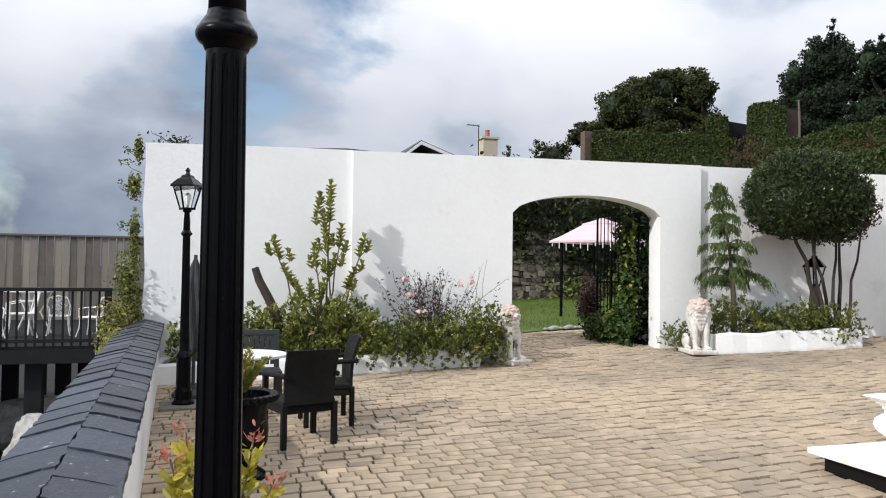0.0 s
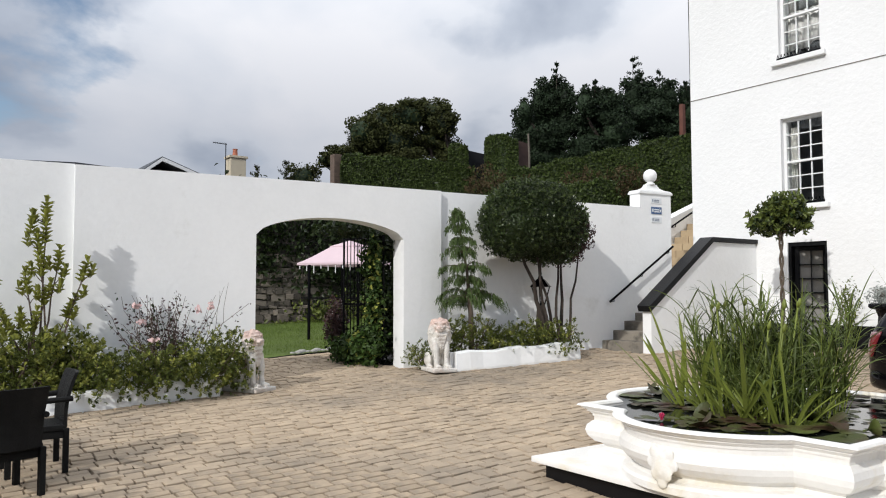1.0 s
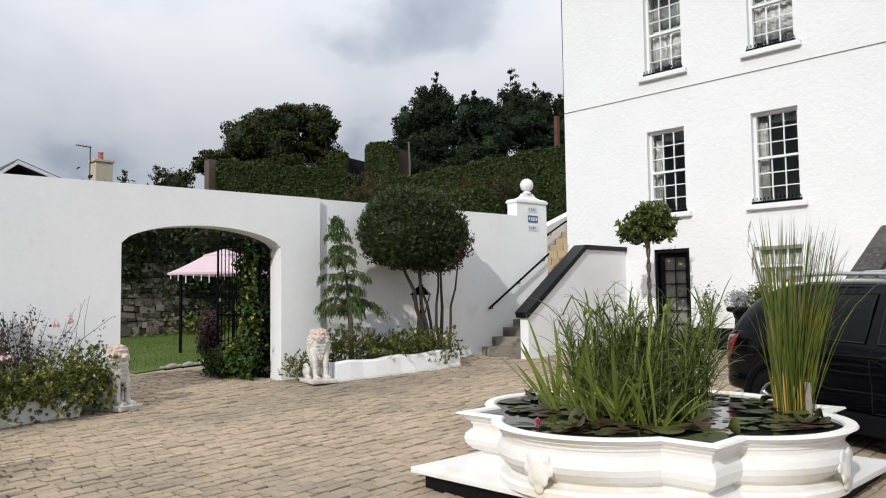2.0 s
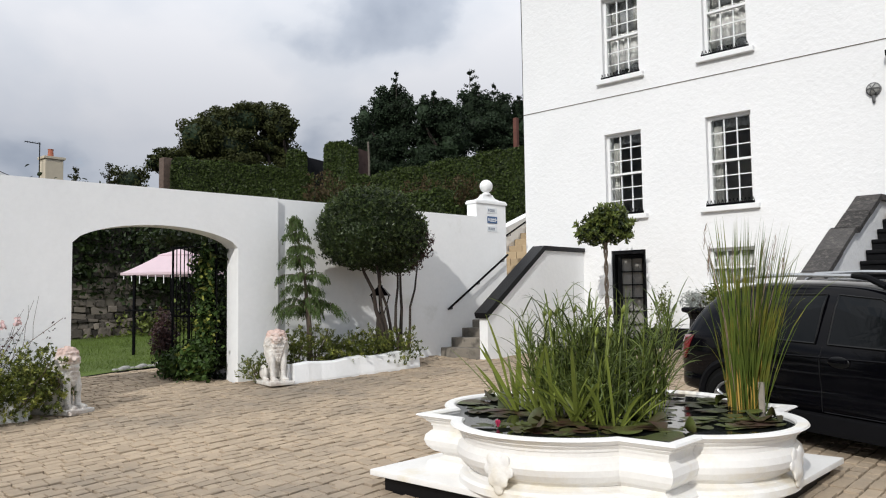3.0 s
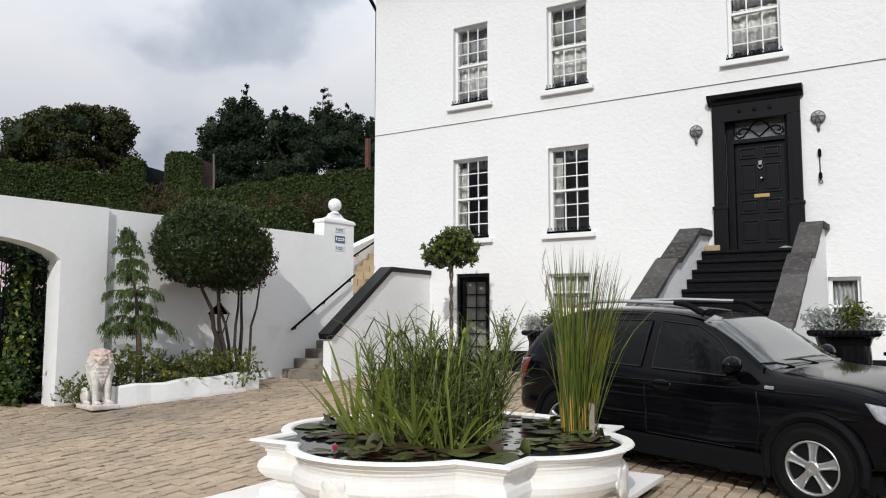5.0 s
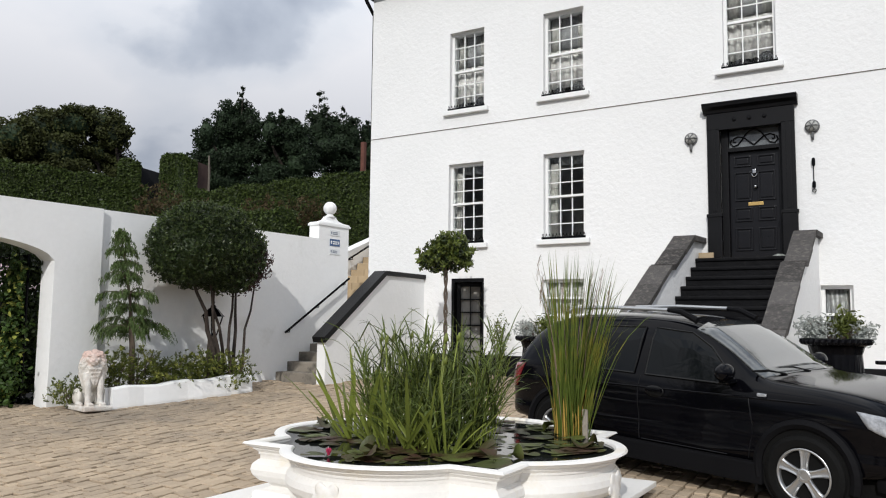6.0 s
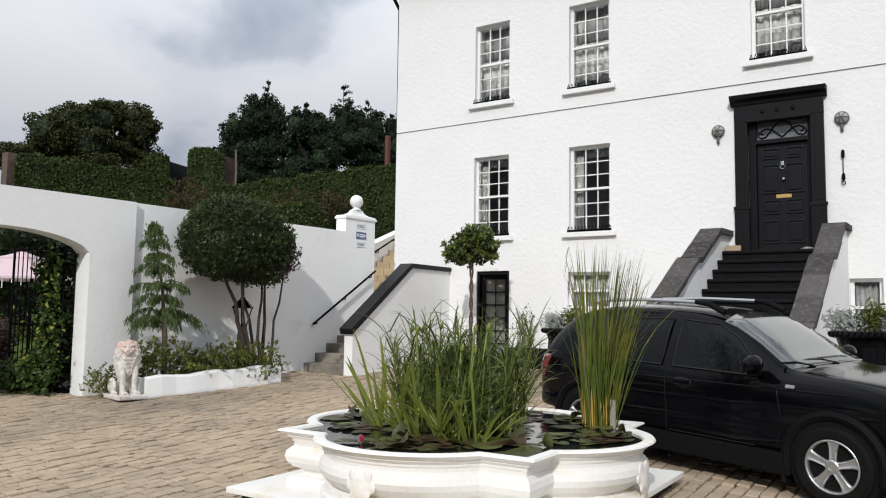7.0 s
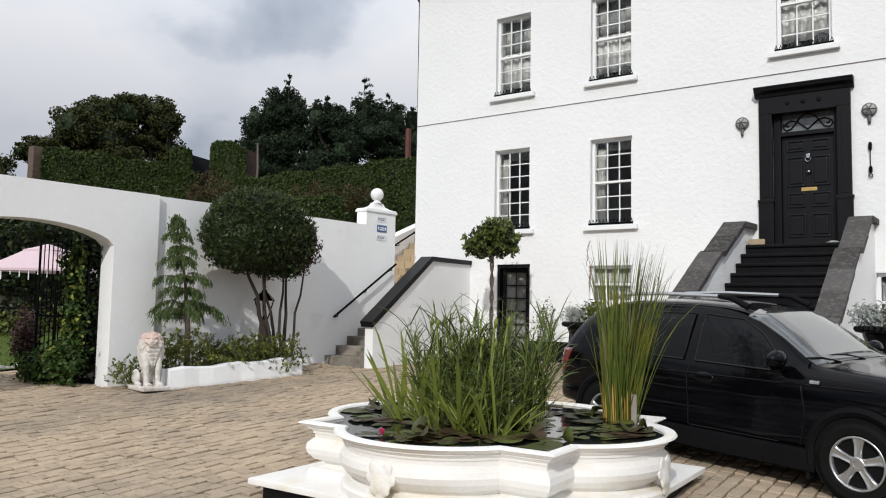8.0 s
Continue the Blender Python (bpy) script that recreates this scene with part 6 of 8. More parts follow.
# ---- lamp posts ----
def make_lamp_post(m, label):
    root = thing("lamp_post", m, label, "lamp post")
    part("base", lathe([(0.13, 0), (0.13, 0.05), (0.105, 0.09), (0.10, 0.2), (0.085, 0.24), (0.085, 0.62), (0.095, 0.66), (0.08, 0.70), (0.06, 0.74)], 16), M_IRON, root, smooth=False)
    def flute(a, z):
        f = (a * 11 / (2 * math.pi)) % 1.0 - 0.5
        end = max(0.0, min(1.0, (z - 0.82) / 0.03, (2.285 - z) / 0.03))
        return 1 - 0.13 * end * max(0.0, 1 - (f / 0.24) ** 2) ** 0.5

    prof = [(0.055, 0.74), (0.0525, 0.8), (0.052, 0.82)] + [(0.0518 - 0.0088 * i / 10, 0.85 + 1.40 * i / 10) for i in range(11)] + [(0.0428, 2.265), (0.0427, 2.275), (0.0426, 2.286), (0.0425, 2.31)]
    part("fluted_shaft", lathe(prof, 176, flute), M_IRON, root, smooth=False)
    part("collar", lathe([(0.043, 2.298), (0.046, 2.302), (0.050, 2.312), (0.058, 2.318), (0.064, 2.326), (0.0655, 2.336), (0.063, 2.345), (0.060, 2.347), (0.054, 2.358), (0.048, 2.368), (0.043, 2.374), (0.041, 2.384)], 36), M_IRON, root, smooth=True)
    part("neck", lathe([(0.040, 2.37), (0.038, 2.5), (0.03, 2.62), (0.05, 2.64), (0.05, 2.66), (0.02, 2.68)], 20), M_IRON, root, smooth=True)
    lant = new("lantern")
    lant.parent = root
    bm = bmesh.new()
    for k in range(4):
        a = k * math.pi / 2 + math.pi / 4
        add_tube(bm, [(0.09 * math.cos(a), 0.09 * math.sin(a), 2.68), (0.175 * math.cos(a), 0.175 * math.sin(a), 2.98)], 0.011, 6)
    add_box(bm, (-0.075, -0.075, 2.66), (0.075, 0.075, 2.69), 0.005)
    part("lantern_frame", bm, M_IRON, lant)
    part("lantern_roof", lathe([(0.205, 2.97), (0.2, 3.0), (0.12, 3.08), (0.085, 3.1), (0.07, 3.13), (0.03, 3.15), (0.02, 3.18), (0.032, 3.2), (0.008, 3.24)], 4), M_IRON, lant)
    bm = bmesh.new()
    lo = [bm.verts.new((0.084 * math.cos(k * math.pi / 2 + math.pi / 4), 0.084 * math.sin(k * math.pi / 2 + math.pi / 4), 2.69)) for k in range(4)]
    hi = [bm.verts.new((0.168 * math.cos(k * math.pi / 2 + math.pi / 4), 0.168 * math.sin(k * math.pi / 2 + math.pi / 4), 2.97)) for k in range(4)]
    for k in range(4):
        bm.faces.new((lo[k], lo[(k + 1) % 4], hi[(k + 1) % 4], hi[k]))
    g = part("lantern_glass", bm, M_GLASS, lant, "clear lantern glass")
    g.visible_shadow = False
    part("bulb", lathe([(0.015, 2.69), (0.02, 2.76), (0.04, 2.83), (0.03, 2.88), (0.005, 2.9)], 12), M_PAINT, lant, "white lamp bulb", smooth=True)
    return root


near_z = -0.245
make_lamp_post(pose(-1.70, 0.03, near_z, 0, 0, 12), "black fluted iron lamp post standing by the parapet")
make_lamp_post(pose(-9.53, -0.24, -0.05, 0, 0, 20) @ Matrix.Diagonal((1.0, 1.0, 0.86, 1)), "black iron lamp post with a four-sided lantern")
kerb = thing("lamp_base_stone", pose(-9.53, -0.24, 0), "pale square paving stone under the lamp post", "stone")
part("slab", box((-0.3, -0.26, -0.15), (0.3, 0.3, -0.03), 0.01), M_STEP, kerb)


# ---- garden furniture ----
M_WICKER = mat("dark_wicker", (0.010, 0.010, 0.010), 0.55, var=0.35, scale=20, fine=120, bump=0.8, bump_scale=110, spec=0.14)
M_WOODG = mat("grey_painted_wood", (0.03, 0.033, 0.037), 0.6, var=0.25, scale=6, bump=0.3)
M_CLOTH_W = mat("table_white", (0.72, 0.71, 0.70), 0.6, var=0.08, bump=0.05)


def make_chair(m):
    root = thing("garden_chair", m, "black woven resin garden armchair", "chair", "chairs round the garden table")
    # seat faces +y; back at y = -0.24
    part("seat", box((-0.26, -0.22, 0.38), (0.26, 0.27, 0.43), 0.015), M_WICKER, root)
    part("apron", box((-0.25, -0.2, 0.31), (0.25, 0.25, 0.378), 0.01), M_WICKER, root)
    bm = bmesh.new()
    rows = []
    for k in range(9):
        f = k / 8
        z, y = 0.40 + 0.50 * f, -0.225 - 0.09 * f + 0.03 * math.sin(f * 3.1)
        w = 0.245 + 0.015 * f
        rows.append([bm.verts.new((x * w, y - 0.035 * (1 - x * x), z)) for x in (-1, -0.5, 0, 0.5, 1)])
    for a, b in zip(rows, rows[1:]):
        for k in range(4):
            bm.faces.new((a[k], a[k + 1], b[k + 1], b[k]))
    g = bmesh.ops.extrude_face_region(bm, geom=list(bm.faces))
    bmesh.ops.translate(bm, verts=[v for v in g["geom"] if isinstance(v, bmesh.types.BMVert)], vec=(0, 0.03, 0))
    bmesh.ops.recalc_face_normals(bm, faces=bm.faces)
    part("backrest", bm, M_WICKER, root)
    for sx in (-1, 1):
        part("leg", box((sx * 0.25 - 0.025, -0.245, 0.0), (sx * 0.25 + 0.025, -0.195, 0.40), 0.008), M_WICKER, root)
        part("leg", box((sx * 0.25 - 0.025, 0.215, 0.0), (sx * 0.25 + 0.025, 0.265, 0.62), 0.008), M_WICKER, root)
        part("armrest", tube([(sx * 0.255, -0.27, 0.665), (sx * 0.265, 0.0, 0.655), (sx * 0.26, 0.27, 0.635)], 0.026, 8), M_WICKER, root)
    return root


def set_on_court(x, y, rz, lift=0.0):
    return pose(x, y, ground_z(x, y) + lift, 0, 0, rz)


chair = make_chair(set_on_court(-7.36, 0.86, 107))
copy_thing(chair, set_on_court(-8.08, 1.22, 180))


def make_table():
    root = thing("garden_table", set_on_court(-8.62, 0.42, 0), "round garden table with a white top", "table")
    part("tabletop", lathe([(0.42, 0.655), (0.44, 0.665), (0.44, 0.685), (0.43, 0.69)], 40), M_CLOTH_W, root)
    part("pedestal", lathe([(0.25, 0.0), (0.24, 0.03), (0.06, 0.07), (0.045, 0.3), (0.05, 0.6), (0.16, 0.655)], 20), M_IRON, root, smooth=True)
    b = thing("slatted_seat", set_on_court(-9.35, 0.52, -90), "dark grey slatted wooden garden seat", "bench")
    for k in range(9):
        x = -0.24 + 0.06 * k
        part("slat", box((x - 0.024, -0.03, 0.45), (x + 0.024, -0.012, 0.8), 0.004), M_WOODG, b)
    part("top_rail", box((-0.32, -0.04, 0.8), (0.32, 0.0, 0.86), 0.008), M_WOODG, b)
    part("seat", box((-0.32, 0.0, 0.38), (0.32, 0.42, 0.42), 0.008), M_WOODG, b)
    for sx in (-1, 1):
        part("leg", box((sx * 0.29 - 0.03, -0.04, 0), (sx * 0.29 + 0.03, 0.0, 0.8), 0.006), M_WOODG, b)
        part("leg", box((sx * 0.29 - 0.03, 0.37, 0), (sx * 0.29 + 0.03, 0.42, 0.38), 0.006), M_WOODG, b)
    p = thing("closed_parasol", set_on_court(-10.05, -0.14, 0), "closed dark grey parasol on a pole", "parasol")
    part("pole", tube([(0, 0, 0.0), (0, 0, 1.75)], 0.022, 10), M_WOODG, p)
    part("folded_canopy", lathe([(0.06, 0.55), (0.085, 0.6), (0.11, 1.1), (0.10, 1.4), (0.05, 1.62), (0.02, 1.7)], 40, lambda a, z: 1 + 0.16 * math.sin(a * 7 + z * 4)), mat("parasol_cloth", (0.035, 0.037, 0.04), 0.85, var=0.3, bump=0.3), p)
    part("base", lathe([(0.25, 0), (0.25, 0.05), (0.06, 0.09), (0.04, 0.16)], 20), M_WOODG, p)


make_table()


# ---- urns and pots ----
def make_urn(m, s, label):
    root = thing("urn", m @ Matrix.Diagonal((s, s, s, 1)), label, "urn")
    part("foot", lathe([(0.24, 0), (0.24, 0.05), (0.2, 0.08), (0.1, 0.16), (0.085, 0.22), (0.12, 0.26)], 28), M_IRON, root)
    gad = lambda a, z: 1 + (0.035 * abs(math.sin(9 * a)) if 0.23 < z < 0.44 else 0.012 * math.sin(14 * a + 9 * z))
    part("bowl", lathe([(0.12, 0.22), (0.20, 0.25), (0.245, 0.33), (0.25, 0.42), (0.245, 0.60), (0.27, 0.68)], 72, gad, cap_top=False), M_IRON, root)
    part("rim", lathe([(0.26, 0.68), (0.33, 0.70), (0.345, 0.725), (0.34, 0.755), (0.31, 0.765), (0.27, 0.75), (0.26, 0.66), (0.02, 0.66)], 136, lambda a, z: 1 + (0.03 * math.sin(34 * a + 30 * z) if z > 0.69 else 0), cap_top=True, cap_bottom=False), M_IRON, root)
    return root


make_urn(set_on_court(-6.42, 0.27, 0), 0.90, "black gadrooned iron urn planted with ferns")
make_urn(pose(-1.0, 11.74, 0.53), 1.25, "tall black urn of silver foliage at the entrance steps")
make_urn(pose(-5.8, 13.0, 0.46), 1.25, "tall black urn of silver foliage before the house")
pl = thing("urn_pedestal", pose(-1.0, 11.74, 0.0), "black square pedestal under an urn", "pedestal")
part("block", box((-0.34, -0.34, 0.1), (0.34, 0.34, 0.53), 0.015), M_IRON, pl)
pl = thing("urn_pedestal", pose(-5.8, 13.0, 0.0), "black square pedestal under an urn", "pedestal")
part("block", box((-0.34, -0.34, 0.2), (0.34, 0.34, 0.46), 0.015), M_IRON, pl)


def make_tuft(name, label, c, blobs, n, size, material, seed, aspect=0.4, extra=None):
    root = thing(name, Matrix.Translation(c), label, "plant")
    rg = random.Random(seed)
    bm = bmesh.new()
    for b in blobs:
        branch_set(bm, (0, 0, -0.05), [(b[0][0] + rg.uniform(-1, 1) * b[1][0] * 0.6, b[0][1] + rg.uniform(-1, 1) * b[1][1] * 0.6, b[0][2] + rg.uniform(0, 0.8) * b[1][2]) for _ in range(6)], 0.008, 4, 0.02, seed)
    part("stems", bm, M_TWIG, root, kind="stuff")
    p, d = blob_points(blobs, n, seed, 0.8, 0.2)
    leaf_part("foliage", p, d, size, material, root, aspect, seed)
    if extra:
        m2, blobs2, n2, s2 = extra
        p, d = blob_points(blobs2, n2, seed + 3, 0.8, 0.2)
        leaf_part("second_foliage", p, d, s2, m2, root, aspect, seed + 4)
    return root


for ux, uy, uz in ((-1.0, 11.74, 1.47), (-5.8, 13.0, 1.40)):
    make_tuft("urn_planting", "silver-leaved plants and a green shrub filling the urn", (ux, uy, uz), [((-0.22, -0.05, 0.12), (0.26, 0.22, 0.2)), ((0.32, 0.0, 0.08), (0.16, 0.2, 0.16))], 900, 0.07, M_LEAF_GREY, int(ux * 10) + 90, 0.3, (M_LEAF_MID, [((0.12, 0.05, 0.18), (0.22, 0.2, 0.22))], 500, 0.08))

fern = thing("fern", pose(-6.42, 0.27, 0.58), "green and bronze fern fronds in the urn", "plant")
for k in range(34):
    a = k * 2.399
    rg = random.Random(k)
    le = rg.uniform(0.1, 0.75)
    L = rg.uniform(0.16, 0.34)
    rib = [Vector((math.cos(a) * (0.05 + le * L * f), math.sin(a) * (0.05 + le * L * f), L * f * (1.15 - 0.5 * f * le))) for f in [i / 12 for i in range(13)]]
    frond = part("frond", tube(rib, [0.004 - 0.0025 * i / 12 for i in range(13)], 4), M_STRAW if k % 5 == 0 else M_LEAF_LT, fern)
    pts, dirs, axes = [], [], []
    for i in range(2, 13):
        along = (rib[i] - rib[i - 1]).normalized()
        for q in range(7):
            w = Vector((rg.gauss(0, 1), rg.gauss(0, 1), rg.gauss(0, 0.5))).normalized()
            ax = (along * 1.3 + w).normalized()
            pts.append(tuple(rib[i] - along * rg.uniform(0, 0.03) + ax * 0.018))
            axes.append(tuple(ax))
            dirs.append(tuple(w.cross(along) + Vector((0, 0, 0.1))))
    leaf_part("pinnae", pts, dirs, 0.045, M_STRAW if k % 7 == 0 else M_LEAF_LT, frond, 0.18, k, 0.3, kind="stuff", axes=axes)


def make_near_pot():
    gz = ground_z(-2.9, 0.05)
    root = thing("shrub_pot", pose(-2.9, 0.05, gz), "dark glazed pot holding a young red-tipped shrub", "pot")
    part("pot", lathe([(0.15, 0), (0.17, 0.02), (0.22, 0.42), (0.24, 0.44), (0.24, 0.48), (0.21, 0.48), (0.2, 0.42), (0.01, 0.42)], 28), M_IRON, root)
    sh = thing("red_tipped_shrub", pose(-2.9, 0.05, gz + 0.42), "young shrub with yellow-green leaves and coral-red tips", "shrub")
    rg = random.Random(5)
    pts, dirs, rp, rd = [], [], [], []
    for k, (dx, dy, z) in enumerate(((0.05, -0.16, 0.72), (0.0, -0.11, 0.80), (-0.05, 0.13, 0.78), (0.02, 0.2, 0.62), (0.1, 0.02, 0.6), (0.1, -0.2, 0.55), (0.0, 0.05, 0.66), (0.1, 0.12, 0.5), (0.08, -0.06, 0.5))):
        bm = bmesh.new()
        branch_set(bm, (0, 0, 0), [(dx, dy, z)], 0.008, 6, 0.012, k)
        part("stem", bm, M_TWIG, sh)
        for s in range(120):
            f = rg.uniform(0.3, 1.05)
            a = rg.uniform(0, 6.28)
            r = rg.uniform(0.01, 0.045)
            p = (dx * f + r * math.cos(a), dy * f + r * math.sin(a), z * f)
            (rp if f > 0.94 else pts).append(p)
            (rd if f > 0.94 else dirs).append((math.cos(a), math.sin(a), 0.8))
    leaf_part("leaves", pts, dirs, 0.068, M_LEAF_YEL, sh, 0.42, 2, 0.4, axes=dirs)
    leaf_part("red_tips", rp, rd, 0.036, mat("coral_leaf", (0.48, 0.17, 0.11), 0.5, var=0.3, bump=0, rand=0.5, trans=0.3), sh, 0.36, 3, 0.4, "coral-red young leaves", kind="stuff", axes=rd)


make_near_pot()


# ---- standard bay tree and small shrub by the house ----
def make_bay():
    root = thing("bay_tree", pose(-8.05, 13.47, 0.43), "bay tree clipped to a ball on a twisted bare stem", "tree")
    part("pot", lathe([(0.2, 0), (0.26, 0.4), (0.28, 0.45), (0.24, 0.45), (0.01, 0.4)], 20), M_IRON, root)
    bm = bmesh.new()
    for ph in (0, math.pi):
        add_tube(bm, [(0.025 * math.cos(ph + i * 0.9), 0.025 * math.sin(ph + i * 0.9), 0.4 + 1.85 * i / 20) for i in range(21)], 0.022, 7)
    part("twisted_stem", bm, M_BARK, root)
    blobs = [((0.0, 0, 2.56), (0.47, 0.45, 0.36)), ((-0.25, 0, 2.42), (0.34, 0.34, 0.2)), ((0.1, 0, 2.72), (0.36, 0.36, 0.26)), ((0.3, 0, 2.5), (0.28, 0.3, 0.22))]
    bm = bmesh.new()
    branch_set(bm, (0, 0, 2.2), [(-0.35, 0.05, 2.45), (0.3, -0.1, 2.5), (0.05, 0.2, 2.75), (-0.1, -0.2, 2.7), (0.2, 0.15, 2.65)], 0.014, 5, 0.03, 3)
    part("branch_fork", bm, M_BARK, root)
    p, d, a = sprig_points(blobs, 330, 8, 0.16, 9, 0.5, 0.22, 0.5)
    leaf_part("crown", p, d, 0.105, M_BAY, root, 0.40, 9, 0.4, axes=a)
    p, d = blob_points(blobs, 1400, 19, 0.6, 0.1)
    leaf_part("inner_leaves", p, d, 0.09, M_LEAF_DK, root, 0.42, 10, 0.7)


make_bay()
make_tuft("slender_shrub", "thin open shrub before the black plinth", (-7.4, 14.5, 0.6), [((0, 0, 0.85), (0.25, 0.2, 0.4)), ((0, 0, 0.4), (0.15, 0.15, 0.3))], 420, 0.06, M_LEAF_MID, 44)


# ---- wall lamps, bell pull, signs ----
def make_wall_lamp(x):
    root = thing("wall_lamp", pose(x, HY, 5.14), "round grey bulkhead lamp with a ribbed guard on the facade", "wall lamp", "lamps beside the door")
    M_G = mat("lamp_grey", (0.12, 0.12, 0.12), 0.5, metal=0.3, var=0.3, bump=0.2)
    t = Matrix.Rotation(radians(90), 4, "X")
    bm = lathe([(0.12, 0.0), (0.12, 0.04), (0.09, 0.05)], 24)
    bmesh.ops.transform(bm, matrix=t, verts=bm.verts)
    part("housing", bm, M_G, root)
    bm = lathe([(0.1, 0.04), (0.095, 0.07), (0.06, 0.11), (0.01, 0.125)], 20)
    bmesh.ops.transform(bm, matrix=t, verts=bm.verts)
    part("lens", bm, mat("lamp_lens", (0.35, 0.35, 0.33), 0.2, var=0.2, bump=0.2), root, smooth=True)
    bm = bmesh.new()
    for k in range(3):
        a = k * math.pi / 3
        add_tube(bm, [(0.11 * math.cos(a) * c, -0.05 - 0.085 * (1 - c * c) ** 0.5, 0.11 * math.sin(a) * c) for c in (-1, -0.7, -0.3, 0, 0.3, 0.7, 1)], 0.008, 5)
    part("guard", bm, M_G, root)
    part("bracket", tube([(0, -0.03, -0.11), (0, -0.04, -0.2), (0, -0.02, -0.24)], [0.035, 0.025, 0.02], 8), M_G, root)
    return root


wl1 = make_wall_lamp(-3.57)
copy_thing(wl1, pose(-1.49, HY, 5.13))
bell = thing("bell_pull", pose(-1.49, HY - 0.04, 0), "black iron bell pull on a rod", "bell pull")
part("rod", tube([(0, 0, 4.52), (0, 0, 4.05)], 0.008, 6), M_IRON, bell)
part("upper_grip", lathe([(0.012, 4.42), (0.028, 4.44), (0.03, 4.52), (0.024, 4.56), (0.008, 4.57)], 10), M_IRON, bell)
part("lower_grip", lathe([(0.012, 4.03), (0.03, 4.05), (0.03, 4.13), (0.012, 4.16)], 10), M_IRON, bell)
part("ring", tube([(0.03 * math.cos(a), 0, 3.99 + 0.03 * math.sin(a)) for a in [i * math.pi / 6 for i in range(13)]], 0.008, 5), M_IRON, bell)
for (x, y, z) in ((-3.28, HY - 0.28, 2.845),):
    br = thing("loose_brick", pose(x, y, z, 0, 0, 8), "yellow sandstone block beside the door", "brick")
    part("block", box((-0.13, -0.07, 0), (0.13, 0.07, 0.1), 0.012), M_SAND, br)
cl = thing("grey_cloth", pose(-2.08, HY - 0.1, 2.845), "crumpled grey cloth on the top step", "cloth")
bm = lathe([(0.11, 0), (0.1, 0.025), (0.05, 0.05), (0.01, 0.055)], 18, lambda a, z: 1 + 0.25 * math.sin(3 * a) + 0.12 * math.sin(7 * a + z * 40))
part("fold", bm, M_LEAF_GREY, cl, smooth=True)

M_SIGN = mat("sign_plate", (0.74, 0.76, 0.77), 0.4, var=0.04, bump=0)
M_BLUE = mat("sign_blue", (0.05, 0.11, 0.24), 0.4, var=0.06, bump=0)
M_INK = mat("sign_ink", (0.25, 0.28, 0.33), 0.5, var=0.1, bump=0)


def make_sign(z0, z1, blue):
    root = thing("pier_sign", WALL_TURN @ Matrix.Translation((-0.076, 5.84, 0)) @ Matrix.Diagonal((1, 0.82, 1, 1)), "blue arrow plate on the white pier" if blue else "small pale plate with faint bars on the white pier", "sign", "signs on the pier")
    part("plate", box((0.0, 0.0, z0), (0.008, 0.36, z1), 0.002), M_BLUE if blue else M_SIGN, root)
    m = M_SIGN if blue else M_INK
    h = z1 - z0
    part("emblem", box((0.008, 0.03, z0 + h * 0.3), (0.011, 0.07, z0 + h * 0.75)), m, root)
    for k in range(2):
        part("text_bar", box((0.008, 0.10, z0 + h * (0.25 + 0.28 * k)), (0.011, 0.27, z0 + h * (0.42 + 0.28 * k))), m, root)
    if blue:
        part("arrow", prism([(0.29, z0 + h * 0.2), (0.345, z0 + h * 0.5), (0.29, z0 + h * 0.8)], "x", 0.008, 0.011), m, root)


make_sign(3.46, 3.58, False)
make_sign(3.24, 3.39, True)
make_sign(3.06, 3.18, False)


# ---- bicycle ----
def make_bicycle():
    root = thing("bicycle", pose(-0.25, 11.55, 0.20, 0, 0, 20), "black bicycle parked beside the urn", "bicycle")
    for x in (-0.5, 0.5):
        w = new("wheel")
        w.parent = root
        part("tyre", tube([(x + 0.33 * math.cos(a), 0, 0.34 + 0.33 * math.sin(a)) for a in [i * math.pi / 16 for i in range(33)]], 0.018, 6), M_TYRE, w)
        bm = bmesh.new()
        for k in range(12):
            a = k * math.pi / 6
            add_tube(bm, [(x, 0, 0.34), (x + 0.32 * math.cos(a), 0, 0.34 + 0.32 * math.sin(a))], 0.003, 3)
        part("spokes", bm, M_CHROME, w)
    bm = tube([(-0.5, 0, 0.34), (-0.15, 0, 0.85), (0.35, 0, 0.88), (0.5, 0, 0.34)], 0.018, 6)
    add_tube(bm, [(-0.5, 0, 0.34), (0.0, 0, 0.3), (0.38, 0, 0.8)], 0.018, 6)
    add_tube(bm, [(0.0, 0, 0.3), (-0.17, 0, 0.98)], 0.016, 6)
    part("bike_frame", bm, M_IRON, root)
    part("saddle", box((-0.3, -0.06, 0.97), (-0.06, 0.06, 1.02), 0.02), M_IRON, root)
    part("handlebar", tube([(0.28, -0.28, 1.02), (0.36, -0.12, 1.05), (0.34, 0, 0.95), (0.36, 0.12, 1.05), (0.28, 0.28, 1.02)], 0.013, 6), M_IRON, root)


make_bicycle()


